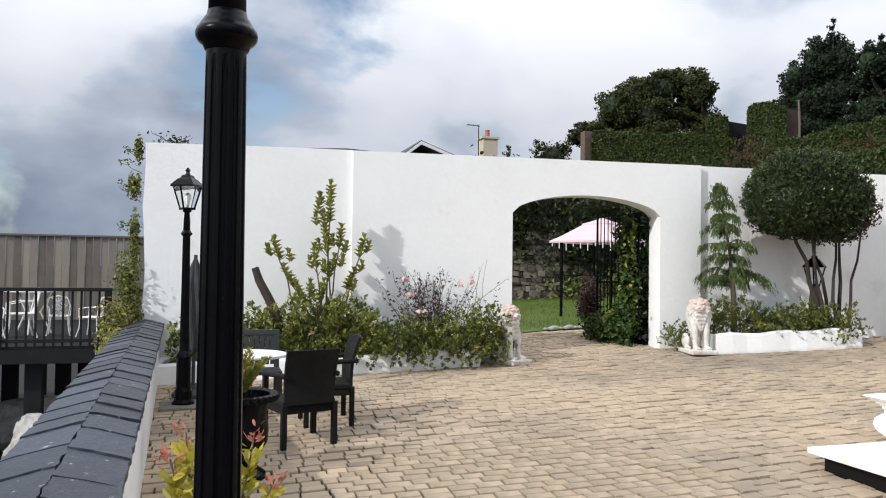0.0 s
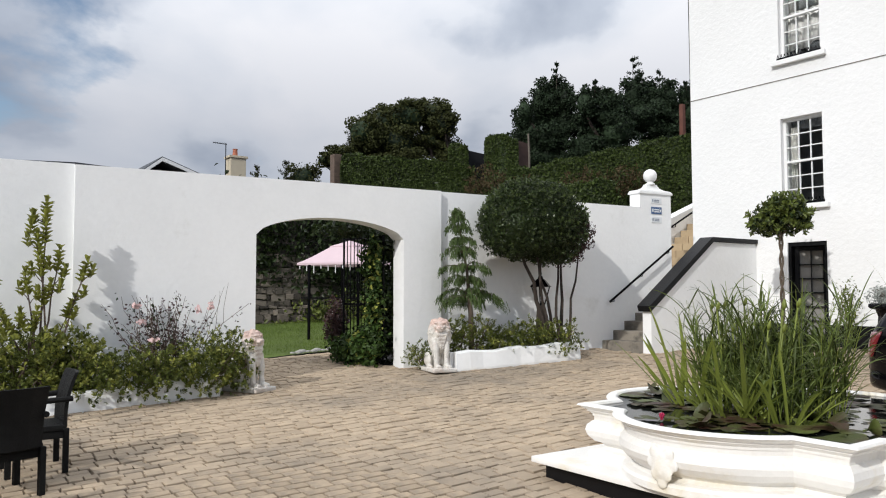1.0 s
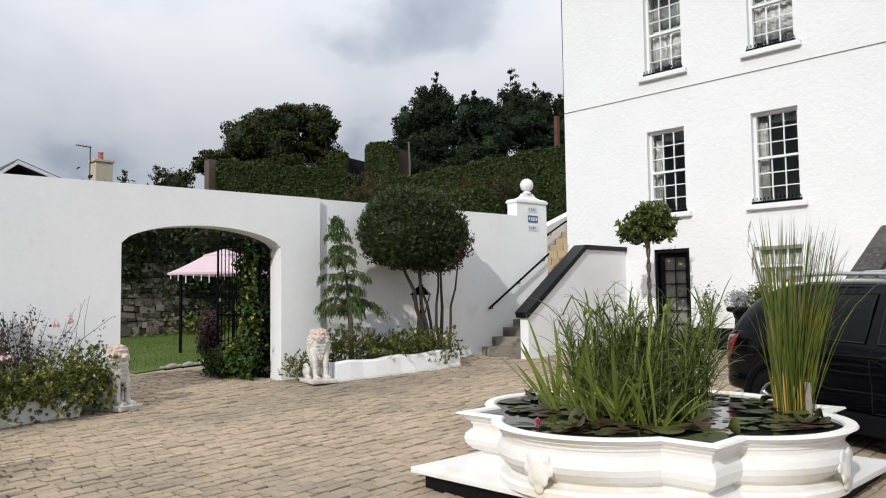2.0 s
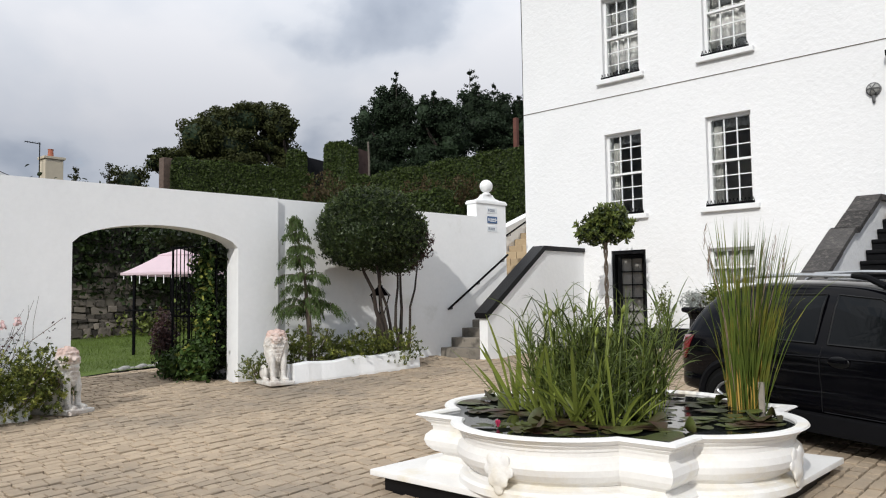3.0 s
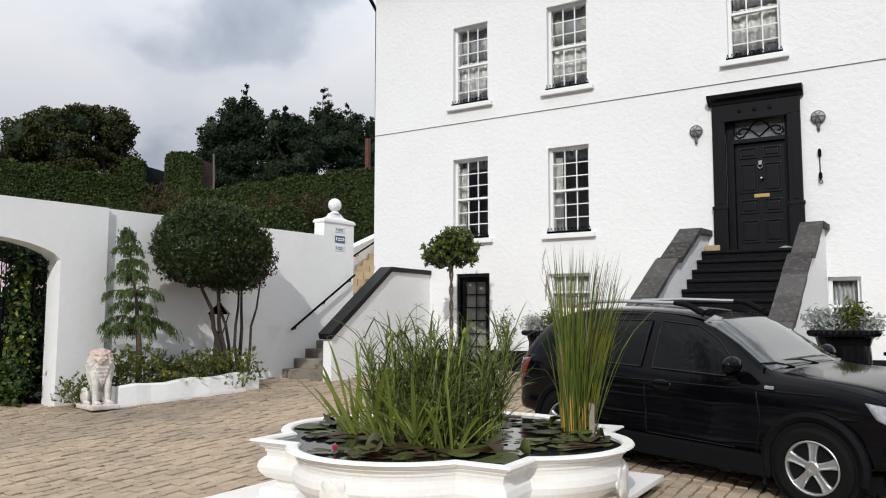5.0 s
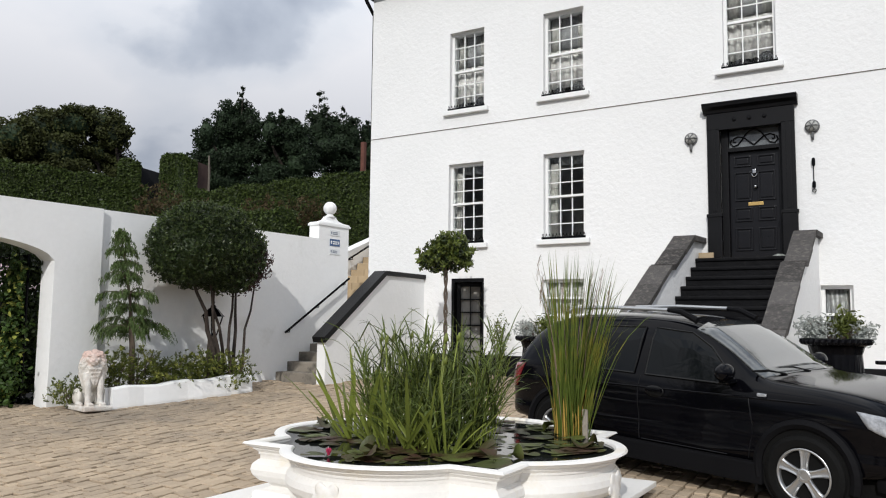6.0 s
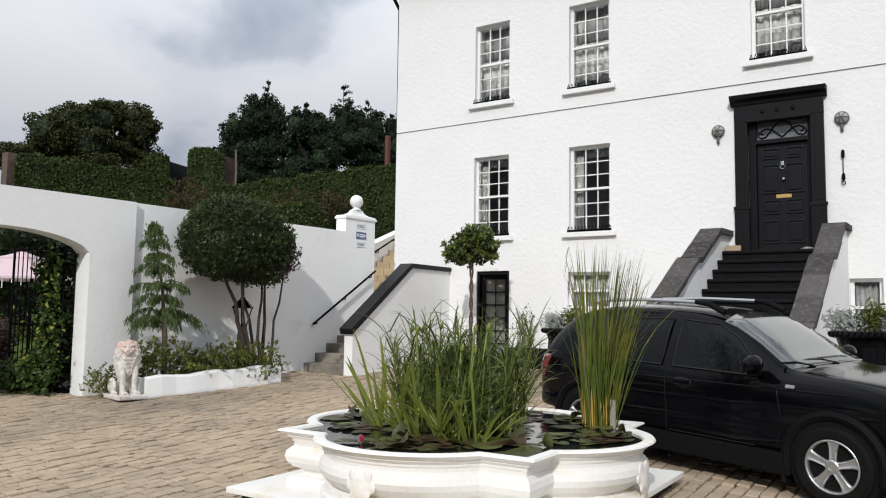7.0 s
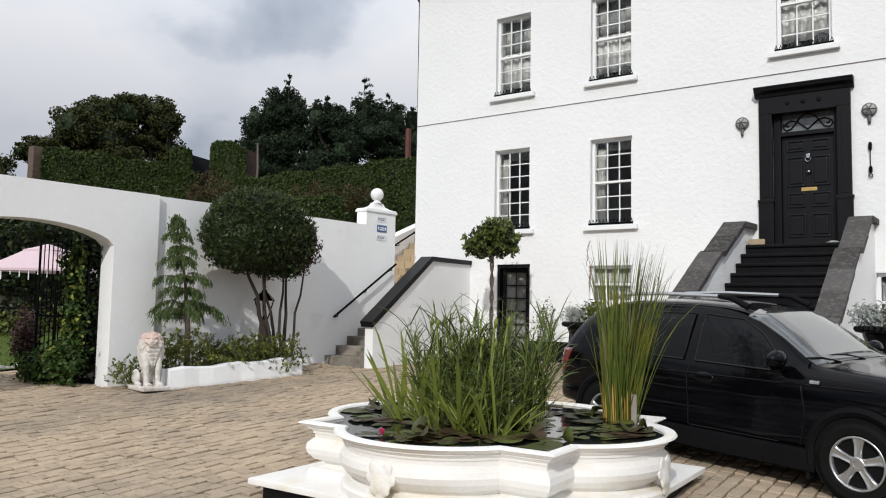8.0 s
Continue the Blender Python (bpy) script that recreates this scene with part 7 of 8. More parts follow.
# ---- parapet beside the shore, with slate coping ----
def make_parapet():
    ang = math.atan2(-0.32, -9.6)
    d = Vector((math.cos(ang), math.sin(ang)))
    m = Matrix.Translation((3.0, -0.28 + 0.19, 0)) @ Matrix.Rotation(ang, 4, "Z")
    # local x runs along the wall away from the house court, local y to the shore side is +y reversed
    root = thing("shore_parapet", m, "low white parapet wall capped with dark slates", "wall", kind="structure")
    L = 15.0
    part("wall_body", box((0, 0.05, -1.5), (L, 0.43, 0.70)), M_WALL, root)
    for side in (0, 1):
        x = 0.0
        e0, e1 = (0.0, 0.25) if side == 0 else (0.53, 0.25)
        while x < L:
            w = random.uniform(0.26, 0.5)
            x0, x1 = x + 0.002, min(L, x + w) - 0.002
            x += w
            j = random.uniform(-0.003, 0.003)
            lift = random.uniform(0.004, 0.012)
            skew = random.uniform(-0.015, 0.03)
            za, zb = 0.73 + j, 0.795 + j
            bm = bmesh.new()
            nx, ny, rows = 7, 5, []
            for a in range(nx + 1):
                row = []
                for b in range(ny + 1):
                    fx, fy = a / nx, b / ny
                    px, py = x0 + (x1 - x0) * fx + skew * (1 - fy), e0 + (e1 - e0) * fy
                    pz = za + (zb - za) * fy + lift * (1 - fx) + 0.004 * noise.noise(Vector((px * 6, py * 9, side * 3.0)))
                    if b in (0, ny):
                        py += random.uniform(-0.008, 0.005) * (1 if side == 0 else -1)
                        pz -= random.uniform(0.0, 0.006)
                    if a in (0, nx):
                        px += random.uniform(-0.006, 0.006)
                    row.append(bm.verts.new((px, py, pz)))
                rows.append(row)
            for a in range(nx):
                for b in range(ny):
                    bm.faces.new((rows[a][b], rows[a + 1][b], rows[a + 1][b + 1], rows[a][b + 1]))
            g = bmesh.ops.extrude_face_region(bm, geom=list(bm.faces))
            bmesh.ops.translate(bm, verts=[v for v in g["geom"] if isinstance(v, bmesh.types.BMVert)], vec=(0, 0, -0.035))
            bmesh.ops.recalc_face_normals(bm, faces=bm.faces)
            part("slate", bm, M_BLUESLATE, root)
    part("bedding", prism([(0.03, 0.69), (0.5, 0.69), (0.5, 0.715), (0.25, 0.765), (0.03, 0.70)], "x", 0, L), M_BLACK, root)


make_parapet()


# ---- deck beyond the parapet ----
M_DECKW = mat("dark_deck_timber", (0.016, 0.016, 0.018), 0.7, spec=0.15, var=0.3, scale=5, bump=0.3)
M_FENCEW = mat("weathered_board", (0.23, 0.20, 0.165), 0.85, spec=0.2, var=0.55, scale=3, fine=50, bump=0.4, bump_scale=40, rand=0.55, stain=(0.05, 0.042, 0.036), stain_at=(0.69, 0.73), stain_scale=11)


def make_deck():
    root = thing("deck", Matrix(), "raised dark timber deck on posts", "deck", kind="structure")
    x1, x0, yR, yL, z = -11.8, -17.2, -1.28, -9.0, 0.44
    n = 44
    for k in range(n):
        xa = x0 + (x1 - x0) * k / n
        part("plank", box((xa + 0.004, yL, z - 0.035), (xa + (x1 - x0) / n - 0.004, yR, z), 0.003), M_DECKW, root)
    part("edge_beam", box((x1 - 0.06, yL, z - 0.24), (x1 + 0.02, yR, z - 0.04), 0.006), M_DECKW, root)
    for x in (-12.1, -14.4, -16.8):
        for y in (-1.5, -2.3, -3.1, -4.4, -6.0):
            part("post", box((x - 0.11, y - 0.11, -1.6), (x + 0.11, y + 0.11, z - 0.04), 0.01), M_DECKW, root)
    rail = thing("deck_railing", Matrix(), "dark timber railing with close upright bars", "railing")
    part("top_rail", box((x1 - 0.05, yL, 1.20), (x1 + 0.05, yR, 1.25), 0.008), M_DECKW, rail)
    part("bottom_rail", box((x1 - 0.025, yL, z + 0.05), (x1 + 0.025, yR, z + 0.10), 0.006), M_DECKW, rail)
    k = 0
    y = yR - 0.05
    while y > yL:
        w = 0.045 if k % 12 == 0 else 0.014
        part("post" if k % 12 == 0 else "bar", box((x1 - w, y - w, z), (x1 + w, y + w, 1.2), 0.003), M_DECKW, rail)
        y -= 0.115
        k += 1
    fence = thing("board_fence", Matrix(), "tall weathered grey board fence behind the deck", "fence")
    k = 0
    y = -0.95
    while y > -9.5:
        h = 2.14
        part("board", box((-17.3 - 0.012 * (k % 2), y - 0.138, 0.3), (-17.28 - 0.012 * (k % 2), y, h), 0.003), M_FENCEW, fence)
        y -= 0.146
        k += 1
    part("cap_rail", box((-17.36, -9.5, 2.13), (-17.24, -0.95, 2.17), 0.005), M_FENCEW, fence)


make_deck()


def make_lattice_chair(m):
    root = thing("metal_chair", m, "white painted cast-metal garden chair with a lattice back", "chair", "chairs on the deck")
    bm = bmesh.new()
    add_box(bm, (-0.22, -0.22, 0.42), (0.22, 0.22, 0.445), 0.01)
    part("seat", bm, M_PAINT, root)
    for sx in (-1, 1):
        for sy in (-1, 1):
            part("leg", tube([(sx * 0.19, sy * 0.19, 0.42), (sx * 0.2, sy * 0.2, 0.2), (sx * 0.24, sy * 0.25, 0.0)], 0.014, 6), M_PAINT, root)
    bm = bmesh.new()
    add_tube(bm, [(-0.2, -0.2, 0.43), (-0.23, -0.26, 0.7), (-0.18, -0.29, 0.86), (0, -0.3, 0.9), (0.18, -0.29, 0.86), (0.23, -0.26, 0.7), (0.2, -0.2, 0.43)], 0.014, 6)
    for k in range(5):
        f = -0.16 + 0.08 * k
        add_tube(bm, [(f, -0.21, 0.44), (f * -0.9 + 0.02, -0.26, 0.68), (f, -0.29, 0.86)], 0.009, 5)
        add_tube(bm, [(f, -0.21, 0.44), (-f * 0.6 - 0.03, -0.27, 0.64), (f * 0.8, -0.29, 0.86)], 0.009, 5)
    part("lattice_back", bm, M_PAINT, root)
    for sx in (-1, 1):
        part("arm", tube([(sx * 0.22, -0.25, 0.66), (sx * 0.25, 0.0, 0.66), (sx * 0.23, 0.2, 0.62), (sx * 0.21, 0.2, 0.43)], 0.012, 6), M_PAINT, root)
    return root


c0 = make_lattice_chair(pose(-13.3, -2.75, 0.44, 0, 0, 200) @ Matrix.Diagonal((0.84, 0.84, 0.84, 1)))
copy_thing(c0, pose(-13.6, -2.25, 0.44, 0, 0, 95) @ Matrix.Diagonal((0.84, 0.84, 0.84, 1)))
copy_thing(c0, pose(-13.2, -3.15, 0.44, 0, 0, -60) @ Matrix.Diagonal((0.84, 0.84, 0.84, 1)))
copy_thing(c0, pose(-13.3, -1.72, 0.44, 0, 0, 160) @ Matrix.Diagonal((0.84, 0.84, 0.84, 1)))
tb = thing("metal_table", pose(-13.9, -2.7, 0.44), "white cast-metal garden table on the deck", "table")
part("tabletop", lathe([(0.4, 0.68), (0.41, 0.69), (0.41, 0.7), (0.38, 0.705)], 28), M_PAINT, tb)
for k in range(3):
    a = k * 2.09
    part("leg", tube([(0.3 * math.cos(a), 0.3 * math.sin(a), 0.68), (0.12 * math.cos(a), 0.12 * math.sin(a), 0.35), (0.3 * math.cos(a), 0.3 * math.sin(a), 0)], 0.014, 6), M_PAINT, tb)

M_ROCK = mat("grey_rock", (0.34, 0.33, 0.31), 0.85, var=0.35, scale=3, bump=0.8, bump_scale=10, stain=(0.16, 0.14, 0.11), stain_at=(0.55, 0.7), stain_scale=2)


def make_rock(c, r, seed, label="pale angular boulder on the shore"):
    bm = bmesh.new()
    bmesh.ops.create_icosphere(bm, subdivisions=4, radius=1.0)
    for v in bm.verts:
        p = v.co.copy()
        k = 1 + 0.28 * noise.noise(p * 1.3 + Vector((seed, 0, 0))) + 0.14 * noise.noise(p * 3.1 + Vector((0, seed, 0))) + 0.06 * noise.noise(p * 8)
        v.co = Vector((p.x * r[0], p.y * r[1], p.z * r[2])) * k
    ob = part("boulder", bm, M_ROCK)
    ob.location = c
    return tagged(ob, label, "rock", "boulders on the shore")


for k, (c, r) in enumerate((((-10.0, -1.85, -0.62), (0.42, 0.34, 0.42)), ((-8.4, -1.75, -0.85), (0.6, 0.42, 0.5)), ((-7.2, -2.0, -0.9), (0.6, 0.5, 0.42)), ((-9.2, -2.7, -0.85), (0.7, 0.6, 0.5)), ((-6.2, -1.5, -0.95), (0.5, 0.4, 0.35)), ((-13.5, -2.6, -0.95), (0.6, 0.6, 0.42)), ((-12.3, -3.6, -1.0), (0.5, 0.5, 0.35)), ((-10.8, -3.6, -1.0), (0.8, 0.6, 0.5)), ((-7.6, -3.2, -1.0), (0.8, 0.6, 0.5)))):
    make_rock(c, r, k * 3.7)


def make_creeper(name, label, blobs, n, size, material, seed, extra=None):
    root = thing(name, Matrix(), label, "creeper")
    p, d = blob_points(blobs, n, seed, 0.8, 0.3)
    leaf_part("foliage", p, d, size, material, root, 0.55, seed)
    bm = bmesh.new()
    rg = random.Random(seed)
    for c, r in blobs:
        branch_set(bm, (c[0], c[1], c[2] - r[2]), [(c[0] + rg.uniform(-1, 1) * r[0], c[1] + rg.uniform(-1, 1) * r[1], c[2] + rg.uniform(0.4, 1.15) * r[2]) for _ in range(6)], 0.008, 4, 0.04, seed)
    part("stems", bm, M_TWIG, root, kind="stuff")
    if extra:
        p, d = blob_points(blobs, int(n * extra[1]), seed + 1, 0.6, 0.3)
        leaf_part("pale_foliage", p, d, size, extra[0], root, 0.5, seed + 1)


make_creeper("wall_creeper", "straggling green creeper on the broken wall end", [((-12.25, -1.04, 1.95), (0.2, 0.08, 0.42)), ((-12.2, -1.12, 1.3), (0.3, 0.2, 0.42)), ((-12.15, -1.0, 3.3), (0.1, 0.06, 0.2)), ((-12.3, -1.06, 2.75), (0.16, 0.1, 0.18)), ((-12.1, -1.05, 0.8), (0.3, 0.2, 0.3))], 1700, 0.06, M_LEAF_MID, 61, (M_LEAF_LT, 0.45))
trail = thing("creeper_trails", Matrix(), "thin bare creeper shoots leaning off the wall end", "creeper")
tr = random.Random(66)
for k, (z, out) in enumerate(((3.25, 0.25), (3.05, 0.3), (2.75, 0.32), (2.62, 0.28), (2.2, 0.26), (2.05, 0.3), (1.7, 0.3))):
    tip = (-12.2 + tr.uniform(-0.1, 0.1), -0.98 - out, z + tr.uniform(0.02, 0.14))
    bm = bmesh.new()
    branch_set(bm, (-12.2, -0.95, z - 0.12), [tip], 0.006, 4, 0.03, k)
    part("shoot", bm, M_TWIG, trail)
    leaf_part("leaf_spray", [(tip[0] + tr.gauss(0, 0.04), tip[1] + tr.uniform(0, out * 0.8), tip[2] + tr.gauss(-0.03, 0.03)) for _ in range(16)], [(1, 0, 0.5)] * 16, 0.055, M_LEAF_MID, trail, 0.5, k, kind="stuff")
make_creeper("bank_plants", "yellow-green and bronze plants tumbling behind the parapet", [((-11.6, -1.2, 0.72), (0.45, 0.24, 0.34)), ((-10.9, -1.12, 0.5), (0.7, 0.2, 0.28)), ((-9.9, -1.05, 0.45), (0.6, 0.16, 0.26)), ((-9.0, -1.0, 0.44), (0.7, 0.12, 0.22)), ((-8.0, -0.98, 0.40), (0.6, 0.1, 0.2)), ((-6.2, -1.0, 0.25), (0.5, 0.1, 0.2))], 4200, 0.055, M_LEAF_LT, 62, (M_LEAF_BRZ, 0.6))
make_creeper("wall_weeds", "green weeds between the parapet and the wall", [((-11.2, -0.1, 0.6), (0.2, 0.12, 0.35)), ((-11.35, 0.05, 0.35), (0.25, 0.2, 0.3))], 600, 0.055, M_LEAF_MID, 63)
make_creeper("wall_top_weeds", "dry weeds sprouting along the wall top", [((-12.15, -0.5, 3.45), (0.08, 0.35, 0.1))], 60, 0.06, M_LEAF_DK, 64)


# ---- garden behind the arch ----
M_LAWN = mat("lawn", (0.080, 0.122, 0.012), 0.8, var=0.35, scale=1.5, fine=60, bump=0.6, bump_scale=120)
M_STONE = mat("rubble_stone", (0.16, 0.135, 0.11), 0.9, var=0.8, scale=5, bump=0.9, bump_scale=18, rand=0.8)
M_IVY = mat("ivy_leaf", (0.040, 0.072, 0.016), 0.5, spec=0.2, var=0.6, scale=3, bump=0, rand=0.7, trans=0.2)
M_MORTAR = mat("dark_mortar", (0.06, 0.052, 0.045), 0.95, var=0.3, bump=0.5)
M_CANOPY = mat("pink_canvas", (0.78, 0.60, 0.65), 0.8, var=0.06, bump=0.1, bump_scale=150, trans=0.25)
M_PATH = mat("path_flag", (0.22, 0.19, 0.16), 0.9, var=0.3, bump=0.4, rand=0.4)


def garden_z(x, y):
    return ground_z(max(-15, x), y) + 0.045 * max(0.0, -14.6 - x)


def make_lawn():
    bm = bmesh.new()
    xs = [-20.2 + 0.6 * i for i in range(10)] + [-14.1]
    ys = [1.0 + 0.8 * j for j in range(17)]
    g = {}
    for i, x in enumerate(xs):
        for j, y in enumerate(ys):
            g[i, j] = bm.verts.new((x, y, garden_z(x, y) + 0.02 + 0.015 * math.sin(x * 3) * math.sin(y * 2)))
    for i in range(len(xs) - 1):
        for j in range(len(ys) - 1):
            bm.faces.new((g[i, j], g[i + 1, j], g[i + 1, j + 1], g[i, j + 1]))
    tagged(part("lawn", bm, M_LAWN), "bright mown lawn behind the wall", "lawn", kind="structure")
    rg = np.random.default_rng(3)
    n = 16000
    x, y = rg.uniform(-20.1, -14.3, n), rg.uniform(4.5, 12.0, n)
    z = np.array([garden_z(a, b) for a, b in zip(x, y)]) + 0.012
    a, h = rg.uniform(0, 6.28, n), rg.uniform(0.03, 0.075, n)
    w = 0.006
    v = np.stack([np.stack([x - w * np.cos(a), y - w * np.sin(a), z], 1), np.stack([x + w * np.cos(a), y + w * np.sin(a), z], 1), np.stack([x + rg.normal(0, 0.02, n), y + rg.normal(0, 0.02, n), z + h], 1)], 1).reshape(-1, 3)
    me = bpy.data.meshes.new("grass")
    me.from_pydata(v.tolist(), [], (np.arange(n)[:, None] * 3 + [0, 1, 2]).tolist())
    me.materials.append(M_LAWN)
    tagged(new("grass", me), "short green grass blades on the lawn", "grass", kind="stuff")


make_lawn()


def make_rubble_wall():
    root = thing("rubble_wall", Matrix(), "old rubble-stone garden wall half covered by ivy", "wall", kind="structure")
    part("core", box((-20.7, -1.0, 0.0), (-20.36, 14.0, 4.45)), M_MORTAR, root)
    rg = random.Random(77)
    # a few shared shapes, reused with their own place and size
    shapes = []
    for k in range(8):
        bm = box((-0.5, -0.5, -0.5), (0.5, 0.5, 0.5), 0.13)
        for v in bm.verts:
            v.co += Vector((rg.uniform(-0.05, 0.05), rg.uniform(-0.09, 0.09), rg.uniform(-0.09, 0.09)))
        me = bpy.data.meshes.new("stone")
        bm.to_mesh(me)
        bm.free()
        me.materials.append(M_STONE)
        shapes.append(me)
    z, count = 0.5, 0
    while z < 2.6:
        h = rg.uniform(0.07, 0.2)
        y = 6.9 + rg.uniform(0, 0.2)
        while y < 10.4 and count < 290:
            w = rg.choice((0.12, 0.18, 0.26, 0.34, 0.5)) * rg.uniform(0.8, 1.2)
            ob = new("stone", shapes[rg.randrange(8)])
            ob.parent = root
            ob.matrix_local = pose(-20.36 + rg.uniform(-0.02, 0.03), y + w / 2, z + h / 2 + rg.uniform(-0.02, 0.02), rg.uniform(-9, 9)) @ Matrix.Diagonal((rg.uniform(0.14, 0.24), w * rg.uniform(0.86, 1.0), h * rg.uniform(0.75, 1.12), 1))
            y += w
            count += 1
        z += h
    ivy = thing("ivy", Matrix(), "dark ivy hanging over the rubble wall", "ivy")
    p, d = blob_points([((-20.2, 8.0, 3.6), (0.3, 2.6, 1.1)), ((-20.2, 10.3, 2.4), (0.35, 1.4, 1.7)), ((-20.2, 12.5, 2.5), (0.4, 1.8, 2.0)), ((-20.25, 8.4, 2.4), (0.2, 0.7, 0.8))], 7000, 7, 0.9, 0.25)
    leaf_part("foliage", p, d, 0.13, M_LEAF_DK, ivy, 0.7, 7, 0.6)
    bed = thing("border_planting", Matrix(), "low mixed planting along the garden wall", "plants")
    p, d = blob_points([((-19.7, 10.2, 1.0), (0.5, 1.3, 0.5)), ((-19.6, 12.0, 1.2), (0.6, 1.4, 0.7)), ((-19.9, 8.9, 0.7), (0.2, 0.7, 0.15))], 1800, 8, 0.9, 0.25)
    leaf_part("foliage", p, d, 0.11, M_LEAF_MID, bed, 0.6, 8)


make_rubble_wall()


def make_gazebo():
    cx, cy = -15.82, 8.66
    gz = garden_z(cx, cy)
    root = thing("gazebo", pose(cx, cy, 0, 0, 0, 28), "garden gazebo with a two-tier pale pink canopy on black posts", "gazebo")
    s, ze, za = 0.86, 2.25, 2.68
    for sx in (-1, 1):
        for sy in (-1, 1):
            part("post", box((sx * 0.66 - 0.025, sy * 0.66 - 0.025, gz - 0.05), (sx * 0.66 + 0.025, sy * 0.66 + 0.025, ze), 0.006), M_IRON, root)
    for q, (s0, z0, s1, z1) in enumerate(((s, ze, 0.26, za), (0.33, za - 0.03, 0.03, za + 0.10))):
        bm = bmesh.new()
        lo, hi, lo2 = [], [], []
        c = [(-1, -1), (1, -1), (1, 1), (-1, 1)]
        n = 8
        rows = []
        for i in range(n + 1):
            f = i / n
            r = s0 + (s1 - s0) * f
            z = z0 + (z1 - z0) * (f ** 1.15)
            rows.append([bm.verts.new((x * r, y * r, z)) for x, y in c])
        for a, b in zip(rows, rows[1:]):
            for k in range(4):
                bm.faces.new((a[k], a[(k + 1) % 4], b[(k + 1) % 4], b[k]))
        val = [bm.verts.new((x * s0, y * s0, z0 - (0.045 if q == 0 else 0.03))) for x, y in c]
        for k in range(4):
            bm.faces.new((val[k], val[(k + 1) % 4], rows[0][(k + 1) % 4], rows[0][k]))
        part("canopy" if q == 0 else "top_canopy", bm, M_CANOPY, root)
    for k in range(9):
        for sd in (0, 1):
            f = -0.9 + 1.8 * k / 8
            x, y = (f * s, -s) if sd == 0 else (s, f * s)
            part("tassel", box((x - 0.008, y - 0.006, ze - 0.13 - 0.05 * (k % 3)), (x + 0.008, y + 0.006, ze - 0.06)), M_PAINT, root)
    part("rail", box((-0.78, -0.8, 1.45), (0.78, -0.77, 1.48)), M_IRON, root)


make_gazebo()


def make_gate():
    a, b = Vector((-11.72, 7.12, 0)), Vector((-12.95, 6.98, 0))
    ang = math.degrees(math.atan2(b.y - a.y, b.x - a.x))
    L = (b - a).length
    root = thing("iron_gate", pose(a.x, a.y, 0.36, 0, 0, ang), "tall black iron gate standing open, wrapped in ivy", "gate", kind="structure")
    for z in (0.08, 1.0, 2.2):
        part("rail", box((0, -0.015, z), (L, 0.015, z + 0.035)), M_IRON, root)
    for k in range(12):
        x = 0.01 + (L - 0.02) * k / 11
        part("bar", tube([(x, 0, 0.05), (x, 0, 2.25 + 0.12 * math.sin(math.pi * k / 11))], 0.022 if k in (0, 11) else 0.010, 6), M_IRON, root)
    ivy = thing("gate_ivy", Matrix(), "green ivy and creepers climbing beside the open gate", "ivy")
    bl = [((-12.0, 7.3, 1.5), (0.35, 0.25, 1.0)), ((-12.3, 7.35, 0.65), (0.55, 0.38, 0.42)), ((-12.75, 7.05, 0.55), (0.45, 0.35, 0.3)), ((-12.0, 7.3, 2.45), (0.4, 0.35, 0.3)), ((-12.2, 6.6, 2.72), (0.4, 0.6, 0.14)), ((-11.95, 7.35, 1.0), (0.3, 0.25, 0.5))]
    p, d = blob_points(bl, 5200, 70, 0.9, 0.3)
    leaf_part("foliage", p, d, 0.085, M_LEAF_DK, ivy, 0.7, 70)
    fr = [((-11.78, 6.98, 1.35), (0.22, 0.16, 0.75)), ((-11.85, 6.95, 2.15), (0.25, 0.18, 0.4)), ((-12.0, 6.85, 0.62), (0.36, 0.26, 0.34)), ((-12.45, 6.75, 0.55), (0.4, 0.22, 0.26)), ((-11.72, 6.9, 0.7), (0.25, 0.2, 0.4))]
    p, d = blob_points(fr, 3200, 73, 0.8, 0.35)
    leaf_part("front_foliage", p, d, 0.08, M_IVY, ivy, 0.7, 73)
    p, d = blob_points(fr[:3] + [((-11.8, 6.9, 1.25), (0.14, 0.14, 0.2))], 240, 71, 0.4, 0.3)
    leaf_part("young_foliage", p, d, 0.085, M_LEAF_LT, ivy, 0.7, 71)
    red = thing("copper_shrub", pose(-13.25, 6.98, 0), "dark copper-red columnar shrub in the garden", "shrub")
    p, d = blob_points([((0, 0, 0.95), (0.24, 0.22, 0.55))], 1500, 72, 0.9, 0.15)
    leaf_part("foliage", p, d, 0.06, M_LEAF_RED, red, 0.6, 72)
    part("trunk", tube([(0, 0, 0.3), (0, 0, 0.9)], 0.03, 6), M_BARKD, red)
    st = thing("plant_stand", pose(-16.0, 8.35, garden_z(-16.0, 8.35)), "thin white metal plant stand on the lawn", "plant stand")
    part("stem", tube([(0, 0, 0), (0.03, 0.03, 0.15), (-0.02, -0.03, 0.3), (0.02, 0.03, 0.45), (-0.02, -0.02, 0.6)], [0.03, 0.018, 0.022, 0.018, 0.03], 6), M_PAINT, st)
    part("finial", lathe([(0.01, 0.58), (0.04, 0.62), (0.03, 0.66), (0.005, 0.68)], 10), M_PAINT, st)
    for k in range(14):
        y = 6.55 + 0.11 * k
        make_pebble((-14.25 + 0.05 * math.sin(k * 2.1), y, garden_z(-14.2, y) + 0.03), 0.05 + 0.02 * (k % 3))


